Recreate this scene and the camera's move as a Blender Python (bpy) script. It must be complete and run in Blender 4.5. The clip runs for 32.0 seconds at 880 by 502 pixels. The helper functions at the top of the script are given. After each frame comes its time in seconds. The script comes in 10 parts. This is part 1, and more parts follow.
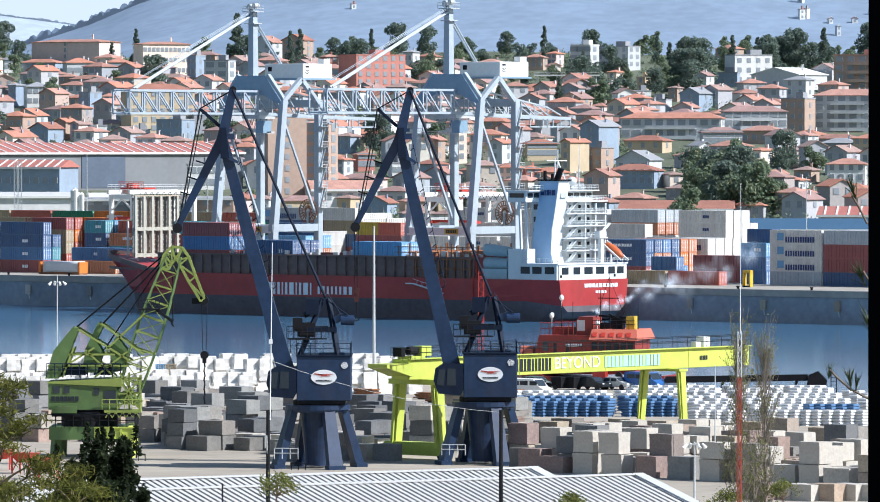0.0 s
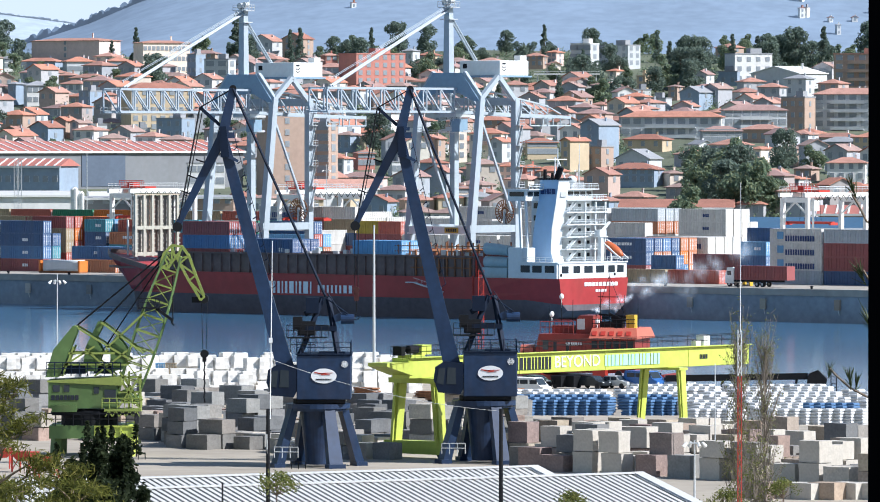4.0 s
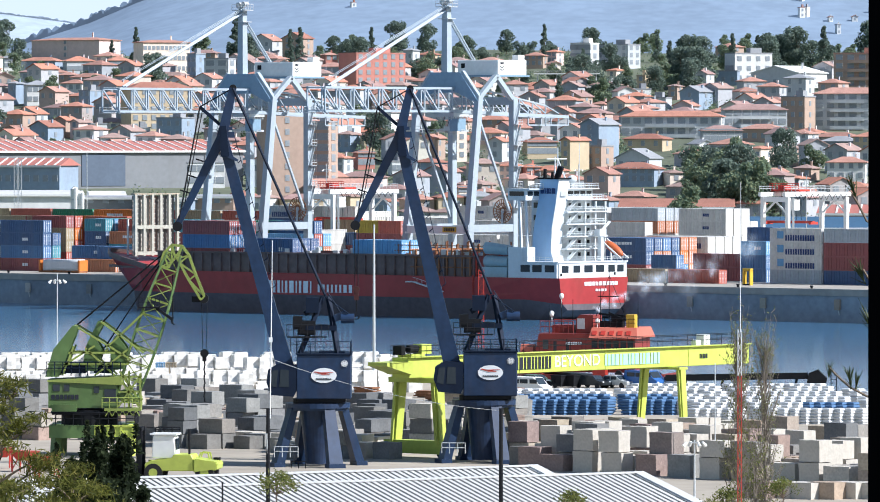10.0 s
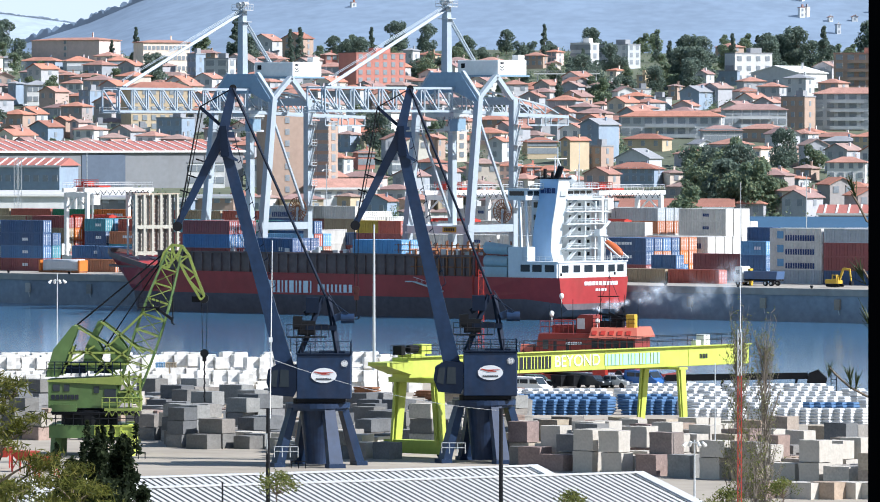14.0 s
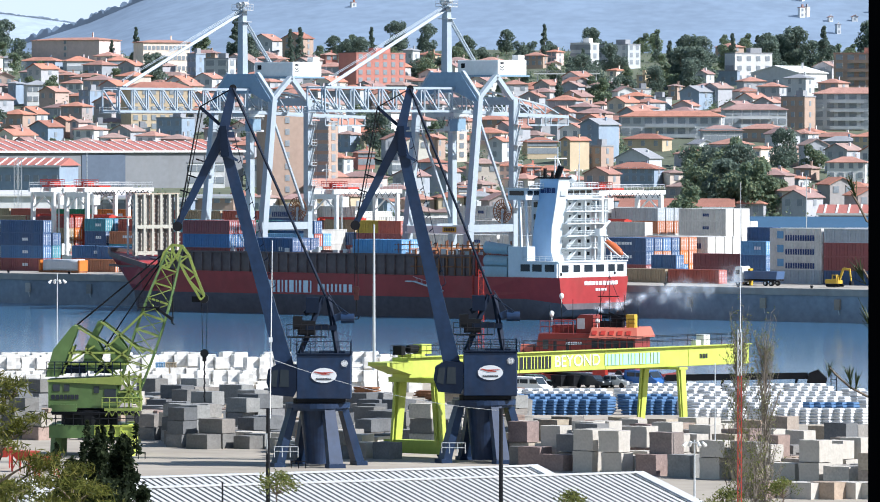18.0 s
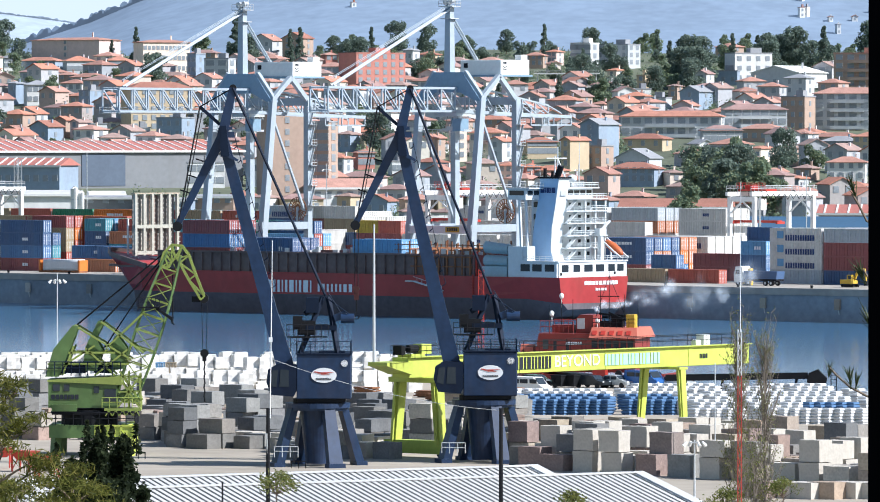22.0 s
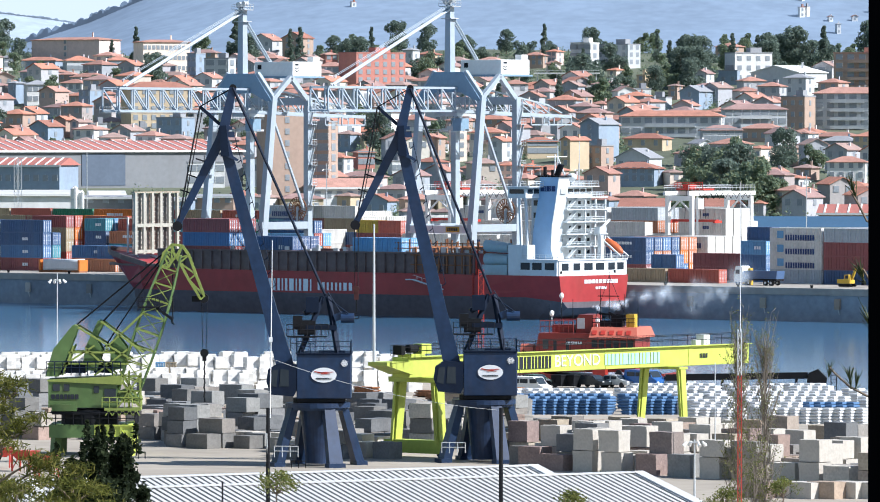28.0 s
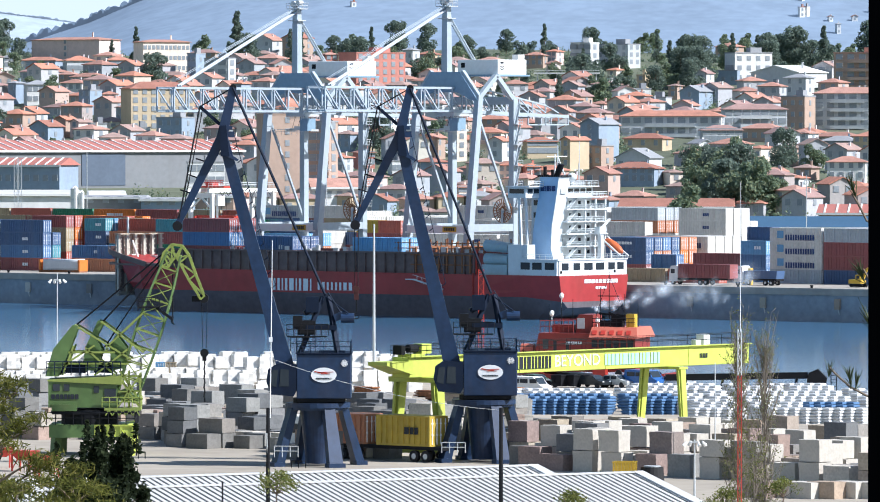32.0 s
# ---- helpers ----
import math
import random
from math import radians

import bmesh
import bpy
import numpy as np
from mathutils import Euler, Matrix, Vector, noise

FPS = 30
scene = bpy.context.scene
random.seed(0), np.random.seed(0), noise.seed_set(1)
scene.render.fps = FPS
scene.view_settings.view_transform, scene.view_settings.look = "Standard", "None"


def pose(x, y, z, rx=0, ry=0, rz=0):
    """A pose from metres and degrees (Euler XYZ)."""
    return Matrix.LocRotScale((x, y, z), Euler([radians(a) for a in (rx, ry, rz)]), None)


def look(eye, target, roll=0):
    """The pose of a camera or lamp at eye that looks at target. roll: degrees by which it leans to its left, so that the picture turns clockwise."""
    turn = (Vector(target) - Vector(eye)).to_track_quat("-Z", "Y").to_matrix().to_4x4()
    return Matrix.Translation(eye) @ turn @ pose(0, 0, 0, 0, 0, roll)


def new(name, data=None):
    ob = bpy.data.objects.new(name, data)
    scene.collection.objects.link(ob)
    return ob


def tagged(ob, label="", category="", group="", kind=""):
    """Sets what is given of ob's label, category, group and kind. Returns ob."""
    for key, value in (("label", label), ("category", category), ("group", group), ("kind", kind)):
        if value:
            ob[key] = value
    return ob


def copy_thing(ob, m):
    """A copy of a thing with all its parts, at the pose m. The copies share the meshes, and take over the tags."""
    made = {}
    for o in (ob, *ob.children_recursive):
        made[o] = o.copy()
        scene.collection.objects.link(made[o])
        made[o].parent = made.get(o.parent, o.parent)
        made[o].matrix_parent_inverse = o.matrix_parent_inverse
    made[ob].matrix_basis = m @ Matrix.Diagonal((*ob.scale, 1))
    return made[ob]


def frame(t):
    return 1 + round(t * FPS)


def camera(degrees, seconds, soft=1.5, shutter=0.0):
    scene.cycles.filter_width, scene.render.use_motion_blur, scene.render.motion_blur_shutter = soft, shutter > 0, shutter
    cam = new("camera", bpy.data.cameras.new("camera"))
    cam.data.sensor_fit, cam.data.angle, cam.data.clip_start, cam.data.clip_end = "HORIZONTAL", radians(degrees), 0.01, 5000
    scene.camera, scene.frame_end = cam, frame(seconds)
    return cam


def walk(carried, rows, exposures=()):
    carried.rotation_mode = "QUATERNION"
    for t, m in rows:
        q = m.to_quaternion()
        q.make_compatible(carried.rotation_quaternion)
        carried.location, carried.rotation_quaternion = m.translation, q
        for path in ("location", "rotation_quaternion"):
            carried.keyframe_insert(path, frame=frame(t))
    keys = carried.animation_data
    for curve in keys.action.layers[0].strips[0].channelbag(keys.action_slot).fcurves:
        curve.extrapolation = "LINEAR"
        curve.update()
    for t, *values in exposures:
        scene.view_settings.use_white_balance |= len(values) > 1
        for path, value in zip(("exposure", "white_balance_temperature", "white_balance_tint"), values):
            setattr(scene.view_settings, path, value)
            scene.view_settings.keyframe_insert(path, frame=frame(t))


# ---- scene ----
# The camera stands on a hill 28 m above the quays and looks across the harbour through a long lens.
cam = camera(7.8136, 32.0, soft=1.0)
PITCH = 1.0280
STEP = 0.00499
walk(cam, [(t, pose(0, 0, 28, 90 - PITCH + STEP * d, 0, 0)) for t, d in (
    (0, 3.0), (1, 2.1), (3, 1.8), (3.5, 1.3), (6, 0.0), (9, -0.1), (20, -0.2), (28, -0.7), (32, -0.8))],
     exposures=[(0, 0.52, 6000, 10.5), (3.5, 0.52, 6000, 10.5), (6, 0.59, 6000, 10.5), (26, 0.59, 6000, 10.5), (32, 0.64, 5960, 10.5)])

# ---- light ----
SUN_AZ, SUN_EL = radians(-18), radians(40)      # from the right, a little behind the camera
sun_way = Vector((math.cos(SUN_AZ) * math.cos(SUN_EL), math.sin(SUN_AZ) * math.cos(SUN_EL), math.sin(SUN_EL)))
world = bpy.data.worlds.new("world")
scene.world = world
world.use_nodes = True
wn = world.node_tree
sky = wn.nodes.new("ShaderNodeTexSky")
sky.sky_type, sky.sun_disc = "NISHITA", False
sky.sun_elevation, sky.sun_rotation = SUN_EL, math.pi / 2 - SUN_AZ
sky.air_density, sky.dust_density, sky.ozone_density = 1.3, 0.5, 2.5
wn.nodes["Background"].inputs["Strength"].default_value = 0.075
wn.links.new(sky.outputs[0], wn.nodes["Background"].inputs["Color"])
sun_ob = new("sun", bpy.data.lights.new("sun", "SUN"))
sun_ob.data.energy, sun_ob.data.angle, sun_ob.data.color = 5.0, radians(0.55), (1.0, 0.96, 0.90)
sun_ob.matrix_world = look((0, 0, 300), Vector((0, 0, 300)) - sun_way)


# ---- materials ----
def mat(name, col, rough=0.6, metal=0.0, var=0.18, scale=1.0, bump=0.15, family=None, dirt=0.0, island=False, spec=0.4):
    """A painted, stone or plant surface: two scales of variation, fine relief, and a shade of its own for each object."""
    m = bpy.data.materials.new(name)
    m.use_nodes = True
    nt = m.node_tree
    L, N = nt.links.new, nt.nodes.new
    b = nt.nodes["Principled BSDF"]
    b.inputs["Roughness"].default_value, b.inputs["Metallic"].default_value = rough, metal
    b.inputs["Specular IOR Level"].default_value = spec
    tc = N("ShaderNodeTexCoord")
    fine, broad = N("ShaderNodeTexNoise"), N("ShaderNodeTexNoise")
    fine.inputs["Scale"].default_value, fine.inputs["Detail"].default_value = 2.4 * scale, 5
    broad.inputs["Scale"].default_value, broad.inputs["Detail"].default_value = 0.28 * scale, 3
    L(tc.outputs["Object"], fine.inputs["Vector"])
    L(tc.outputs["Object"], broad.inputs["Vector"])
    if family:
        src = N("ShaderNodeNewGeometry") if island else N("ShaderNodeObjectInfo")
        ramp = N("ShaderNodeValToRGB")
        ramp.color_ramp.interpolation = "CONSTANT"
        el = ramp.color_ramp.elements
        while len(el) < len(family):
            el.new(0.5)
        for i, c in enumerate(family):
            el[i].position, el[i].color = i / len(family), (*c, 1)
        L(src.outputs["Random Per Island" if island else "Random"], ramp.inputs[0])
        base = ramp.outputs[0]
    else:
        rgb = N("ShaderNodeRGB")
        rgb.outputs[0].default_value = (*col, 1)
        base = rgb.outputs[0]
    add = N("ShaderNodeMath")
    add.operation = "ADD"
    L(fine.outputs["Fac"], add.inputs[0])
    L(broad.outputs["Fac"], add.inputs[1])
    rng = N("ShaderNodeMapRange")
    rng.inputs["From Min"].default_value, rng.inputs["From Max"].default_value = 0.6, 1.4
    rng.inputs["To Min"].default_value, rng.inputs["To Max"].default_value = 1 - var, 1 + var
    L(add.outputs[0], rng.inputs["Value"])
    mul = N("ShaderNodeVectorMath")
    mul.operation = "SCALE"
    L(base, mul.inputs[0])
    L(rng.outputs[0], mul.inputs["Scale"])
    out = mul.outputs[0]
    if dirt:
        mix = N("ShaderNodeMix")
        mix.data_type = "RGBA"
        mus = N("ShaderNodeTexNoise")
        mus.inputs["Scale"].default_value, mus.inputs["Detail"].default_value = 0.7 * scale, 8
        mp = N("ShaderNodeMapping")
        mp.inputs["Scale"].default_value = (1, 1, 0.25)
        L(tc.outputs["Object"], mp.inputs[0])
        L(mp.outputs[0], mus.inputs["Vector"])
        r2 = N("ShaderNodeMapRange")
        r2.inputs["From Min"].default_value, r2.inputs["From Max"].default_value = 0.5, 0.75
        r2.inputs["To Max"].default_value = dirt
        L(mus.outputs["Fac"], r2.inputs["Value"])
        L(r2.outputs[0], mix.inputs[0])
        L(out, mix.inputs[6])
        mix.inputs[7].default_value = (0.16, 0.11, 0.075, 1)
        out = mix.outputs[2]
    L(out, b.inputs["Base Color"])
    if bump:
        bp = N("ShaderNodeBump")
        bp.inputs["Strength"].default_value, bp.inputs["Distance"].default_value = bump, 0.05
        L(fine.outputs["Fac"], bp.inputs["Height"])
        L(bp.outputs[0], b.inputs["Normal"])
    return m


NAVY = mat("navy_paint", (0.015, 0.034, 0.080), 0.42, 0.0, 0.3, 0.8, 0.05, dirt=0.10, spec=0.3)
NAVY2 = mat("dark_navy_paint", (0.007, 0.014, 0.032), 0.6, 0.0, 0.3, 0.8, 0.05, spec=0.15)
BLACK = mat("black_steel", (0.012, 0.013, 0.016), 0.65, 0.0, 0.3, 1, 0.05, spec=0.15)
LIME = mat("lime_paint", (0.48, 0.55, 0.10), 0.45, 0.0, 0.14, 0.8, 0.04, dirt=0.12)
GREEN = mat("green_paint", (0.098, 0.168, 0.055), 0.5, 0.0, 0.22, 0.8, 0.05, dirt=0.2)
# lighter copy of GREEN: sunlight painted into the roof, walkway and bars
GREEN_LIT = mat("sunlit_green_paint", (0.26, 0.32, 0.075), 0.5, 0.0, 0.2, 0.8, 0.05, dirt=0.15)
CRANEW = mat("crane_white_paint", (0.37, 0.43, 0.48), 0.45, 0.0, 0.1, 0.6, 0.03, dirt=0.1)
# blue-grey: painted shade on the cross girder, also used for floor and cab
CRANEB = mat("crane_blue_grey", (0.22, 0.33, 0.43), 0.5, 0.0, 0.12, 0.6, 0.03)
WHITE = mat("white_paint", (0.80, 0.80, 0.78), 0.45, 0.0, 0.08, 0.6, 0.03, dirt=0.06)
SHIPW = mat("ship_white_paint", (0.66, 0.69, 0.70), 0.4, 0.0, 0.08, 0.6, 0.03, dirt=0.08)
HULL = mat("hull_red_paint", (0.36, 0.042, 0.042), 0.42, 0.0, 0.2, 0.25, 0.04, dirt=0.18)
HULLB = mat("hull_brown_steel", (0.16, 0.11, 0.10), 0.6, 0.0, 0.35, 0.4, 0.08, dirt=0.3)
BOOT = mat("boot_topping", (0.12, 0.10, 0.11), 0.6, 0.0, 0.3, 0.4, 0.05)
TUGR = mat("tug_orange_red_paint", (0.25, 0.034, 0.028), 0.4, 0.0, 0.16, 0.5, 0.03)
GLASS = mat("dark_window_glass", (0.03, 0.04, 0.05), 0.08, 0.0, 0.1, 1, 0.0)
CONC = mat("quay_concrete", (0.36, 0.33, 0.29), 0.85, 0.0, 0.2, 0.25, 0.1, dirt=0.2)
QWALL = mat("quay_wall_dark", (0.27, 0.30, 0.335), 0.8, 0.0, 0.25, 0.35, 0.3)
YARD = mat("yard_dust_concrete", (0.37, 0.325, 0.265), 0.9, 0.0, 0.22, 0.12, 0.1, dirt=0.2)
FARGR = mat("hill_ground", (0.115, 0.13, 0.085), 0.95, 0.0, 0.35, 0.08, 0.2)
GRAN = mat("granite", (0.3, 0.3, 0.3), 0.85, 0.0, 0.3, 2.2, 0.4, dirt=0.12, family=[
    (0.285, 0.265, 0.24), (0.35, 0.315, 0.27), (0.235, 0.225, 0.21), (0.41, 0.345, 0.265), (0.30, 0.22, 0.185), (0.53, 0.485, 0.42), (0.265, 0.25, 0.23), (0.37, 0.285, 0.215)])
GRANT = mat("tan_granite", (0.40, 0.32, 0.22), 0.85, 0.0, 0.3, 2.2, 0.5, dirt=0.15, family=[(0.38, 0.32, 0.24), (0.30, 0.235, 0.19), (0.27, 0.20, 0.18), (0.42, 0.36, 0.28), (0.24, 0.20, 0.18), (0.36, 0.30, 0.25)])
GRAND = mat("dark_granite", (0.2, 0.2, 0.2), 0.8, 0.0, 0.25, 2.2, 0.4, dirt=0.08, family=[(0.15, 0.155, 0.16), (0.20, 0.20, 0.20), (0.12, 0.125, 0.13), (0.25, 0.25, 0.24), (0.17, 0.165, 0.155), (0.22, 0.20, 0.18)])
GRANP = mat("pale_marble", (0.49, 0.455, 0.40), 0.8, 0.0, 0.15, 2, 0.3, dirt=0.12)
WRAP = mat("white_wrapped_load", (0.74, 0.72, 0.68), 0.6, 0.0, 0.12, 2, 0.3, dirt=0.15)
WRAPB = mat("blue_wrapped_load", (0.075, 0.155, 0.29), 0.5, 0.0, 0.3, 2, 0.2)
ALU = mat("white_bag_layers", (0.62, 0.63, 0.64), 0.6, 0.0, 0.2, 3, 0.2)
RUST = mat("rusty_steel", (0.26, 0.11, 0.05), 0.8, 0.0, 0.45, 1, 0.2)
ROOFG = mat("grey_sheet_roof", (0.55, 0.55, 0.54), 0.6, 0.0, 0.08, 0.5, 0.02, dirt=0.08)
# near-black for the shade painted between the roof sheets
ROOF_SHADE = mat("roof_groove_shade", (0.055, 0.058, 0.06), 0.95, 0.0, 0.2, 1, 0.0, spec=0.0)
TYRE = mat("rubber", (0.02, 0.02, 0.022), 0.8, 0.0, 0.2, 2, 0.05)
YELLOW = mat("yellow_paint", (0.62, 0.40, 0.04), 0.5, 0.0, 0.15, 1, 0.04, dirt=0.2)
REDP = mat("red_paint", (0.50, 0.05, 0.035), 0.5, 0.0, 0.2, 1, 0.04, dirt=0.1)
STEEL = mat("galvanised_steel", (0.55, 0.57, 0.58), 0.45, 0.3, 0.12, 1, 0.03)
BARK = mat("bark", (0.16, 0.12, 0.09), 0.9, 0.0, 0.4, 3, 0.4)
LETB = mat("letter_dark", (0.015, 0.02, 0.03), 0.5, 0.0, 0.05, 1, 0.0)
LETG = mat("letter_grey", (0.20, 0.24, 0.28), 0.5, 0.0, 0.1, 1, 0.0)
LETW = mat("letter_white", (0.78, 0.80, 0.82), 0.5, 0.0, 0.08, 1, 0.0)
LETC = mat("letter_turquoise", (0.36, 0.68, 0.58), 0.5, 0.0, 0.08, 1, 0.0)
LETBL = mat("letter_navy", (0.02, 0.05, 0.16), 0.5, 0.0, 0.05, 1, 0.0)


# ---- mesh helpers ----
def link(name, me, parent=None, label=""):
    ob = new(name, me)
    if parent is not None:
        ob.parent = parent
    if label:
        ob["label"] = label
    return ob


def part(name, bm, material, parent=None, label="", smooth=False):
    """One mesh object from a bmesh, under a thing or a part."""
    bmesh.ops.recalc_face_normals(bm, faces=bm.faces)
    me = bpy.data.meshes.new(name)
    bm.to_mesh(me)
    bm.free()
    me.materials.append(material)
    if smooth:
        for p in me.polygons:
            p.use_smooth = True
    return link(name, me, parent, label)


def parts(name, bm, material, parent, label="", category=""):
    """Each loose piece of a bmesh as a part of its own."""
    bm.verts.index_update()
    seen, out = set(), []
    for v in list(bm.verts):
        if v in seen:
            continue
        pile, todo = [], [v]
        seen.add(v)
        while todo:
            a = todo.pop()
            pile.append(a)
            for e in a.link_edges:
                o = e.other_vert(a)
                if o not in seen:
                    seen.add(o)
                    todo.append(o)
        nb = bmesh.new()
        m = {a: nb.verts.new(a.co) for a in pile}
        faces = {f for a in pile for f in a.link_faces}
        for f in sorted(faces, key=lambda f: f.index):
            nb.faces.new([m[a] for a in f.verts])
        out.append(part(name, nb, material, parent, label))
    bm.free()
    return out


def stuff(ob):
    ob["kind"] = "stuff"
    return ob


def thing(name, m, label, category, group="", kind=""):
    ob = new(name)
    ob.empty_display_size = 0.5
    ob.matrix_basis = m
    return tagged(ob, label, category, group, kind)


def hexa(bm, c):
    """A solid with eight corners: four below, four above, each anticlockwise."""
    vs = [bm.verts.new(p) for p in c]
    for f in ((3, 2, 1, 0), (4, 5, 6, 7), (0, 1, 5, 4), (1, 2, 6, 5), (2, 3, 7, 6), (3, 0, 4, 7)):
        bm.faces.new([vs[i] for i in f])
    return vs


def box(bm, x, y, z, sx, sy, sz, turn=0.0):
    """A box of that size standing on z at x, y."""
    c, s = math.cos(radians(turn)), math.sin(radians(turn))
    k = []
    for dz in (0, sz):
        for a, b in ((-1, -1), (1, -1), (1, 1), (-1, 1)):
            px_, py_ = a * sx / 2, b * sy / 2
            k.append((x + c * px_ - s * py_, y + s * px_ + c * py_, z + dz))
    return hexa(bm, k)


def strut(bm, a, b, w, h=None, w2=None, h2=None):
    """A square bar from a to b; w2, h2: its size at b."""
    a, b = Vector(a), Vector(b)
    d = (b - a).normalized()
    side = d.cross(Vector((0, 0, 1)))
    if side.length < 0.05:
        side = Vector((1, 0, 0)) - d * d.x
    side.normalize()
    up = side.cross(d)
    h = w if h is None else h
    w2, h2 = (w if w2 is None else w2), (h if h2 is None else h2)
    k = []
    for p, ww, hh in ((a, w, h), (b, w2, h2)):
        for i, j in ((-1, -1), (1, -1), (1, 1), (-1, 1)):
            k.append(p + side * (i * ww / 2) + up * (j * hh / 2))
    return hexa(bm, k)


def tube(bm, a, b, r, n=6, r2=None):
    a, b = Vector(a), Vector(b)
    r2 = r if r2 is None else r2
    d = b - a
    q = d.to_track_quat("Z", "Y")
    lo, hi = [], []
    for i in range(n):
        t = 2 * math.pi * i / n
        o = Vector((math.cos(t), math.sin(t), 0))
        lo.append(bm.verts.new(a + q @ (o * r)))
        hi.append(bm.verts.new(b + q @ (o * r2)))
    for i in range(n):
        j = (i + 1) % n
        bm.faces.new((lo[i], lo[j], hi[j], hi[i]))
    bm.faces.new(lo[::-1])
    bm.faces.new(hi)


def rope(bm, a, b, sag, r, n=8):
    a, b = Vector(a), Vector(b)
    pts = [a.lerp(b, i / n) - Vector((0, 0, 4 * sag * (i / n) * (1 - i / n))) for i in range(n + 1)]
    for p, q in zip(pts, pts[1:]):
        tube(bm, p, q, r, 4)


def prism(bm, pts, y0, y1):
    """A plate with the outline pts (x, z), from y0 to y1."""
    lo = [bm.verts.new((x, y0, z)) for x, z in pts]
    hi = [bm.verts.new((x, y1, z)) for x, z in pts]
    n = len(pts)
    bm.faces.new(lo)
    bm.faces.new(hi[::-1])
    for i in range(n):
        j = (i + 1) % n
        bm.faces.new((lo[i], hi[i], hi[j], lo[j]))


def slab(bm, pts, z0, z1):
    """A plate with the outline pts (x, y), from z0 up to z1."""
    lo = [bm.verts.new((x, y, z0)) for x, y in pts]
    hi = [bm.verts.new((x, y, z1)) for x, y in pts]
    n = len(pts)
    bm.faces.new(lo[::-1])
    bm.faces.new(hi)
    for i in range(n):
        j = (i + 1) % n
        bm.faces.new((lo[i], lo[j], hi[j], hi[i]))


def B():
    return bmesh.new()


def one(fn, *a, **k):
    bm = bmesh.new()
    fn(bm, *a, **k)
    return bm


def rail(bm, pts, h=1.05, r=0.03, step=1.5):
    """A handrail along pts: posts and two bars."""
    for a, b in zip(pts, pts[1:]):
        a, b = Vector(a), Vector(b)
        n = max(1, round((b - a).length / step))
        for i in range(n + 1):
            p = a.lerp(b, i / n)
            tube(bm, p, p + Vector((0, 0, h)), r, 4)
        for k in (0.55, 1.0):
            tube(bm, a + Vector((0, 0, h * k)), b + Vector((0, 0, h * k)), r, 4)


def words(text, size, material, parent, m, name="lettering", depth=0.02, label="", width=None, shear=0.0):
    """Letters of Blender's own font as a mesh, standing in the plane x, z of the pose m and facing its -y."""
    cu = bpy.data.curves.new(name, "FONT")
    cu.body, cu.size, cu.extrude, cu.shear = text, size, depth, shear
    cu.align_x, cu.align_y = "CENTER", "CENTER"
    tmp = bpy.data.objects.new(name, cu)
    scene.collection.objects.link(tmp)
    bpy.context.view_layer.update()
    me = bpy.data.meshes.new_from_object(tmp.evaluated_get(bpy.context.evaluated_depsgraph_get()))
    bpy.data.objects.remove(tmp)
    xs = [v.co.x for v in me.vertices]
    k = width / (max(xs) - min(xs)) if width else 1.0
    me.transform(Matrix.Rotation(radians(90), 4, "X") @ Matrix.Diagonal((k, 1, 1, 1)))
    me.materials.clear()
    me.materials.append(material)
    ob = link(name, me, parent, label)
    ob.matrix_basis = m
    return ob


def comb(widths, h, gap, x0=None, z0=0.0):
    """The outline of a row of bars joined by a hair line at their foot."""
    total = sum(widths) + gap * (len(widths) - 1)
    x = -total / 2 if x0 is None else x0
    lo, mid, hi = z0 - h / 2, z0 - h / 2 + 0.02, z0 + h / 2
    top = []
    for w in widths:
        top += [(x, mid), (x, hi), (x + w, hi), (x + w, mid)]
        x += w + gap
    return [(top[0][0], lo)] + top[1:-1] + [(top[-1][0], lo)] if len(widths) == 1 else [(top[0][0], lo)] + top[1:-1] + [(top[-1][0], mid), (top[-1][0], lo)]


def bars(material, parent, m, widths, h, gap=0.25, name="mark", depth=0.03):
    """A row of plain bars for a mark that is not lettered."""
    bm = B()
    prism(bm, comb(widths, h, gap), -depth / 2, depth / 2)
    ob = part(name, bm, material, parent)
    ob.matrix_basis = m
    return ob


# ---- the plan: the far quay runs away to the left, its own axes are s along and o inland ----
QA = radians(40.411)
QU, QV = Vector((math.cos(QA), -math.sin(QA), 0)), Vector((math.sin(QA), math.cos(QA), 0))
Q0 = Vector((0, 1230.8, 0))
QTURN = -40.411
WATER_Z = -6.0


def at_quay(s, o, z=0.0, turn=0.0):
    p = Q0 + QU * s + QV * o
    return pose(p.x, p.y, z, 0, 0, QTURN + turn)


def hill_z(x, y):
    """The height of the ground on the town's side."""
    d = y + 0.05 * x
    if d < 1450:
        return max(0.0, (d - 1380) * 0.055)
    z = 3.9 + 0.061 * (d - 1450)
    if d > 2330:
        z = 57.6 + 0.006 * (d - 2330)
    return z + 1.5 * math.sin(x / 37 + d / 90) * min(1, (d - 1450) / 200)
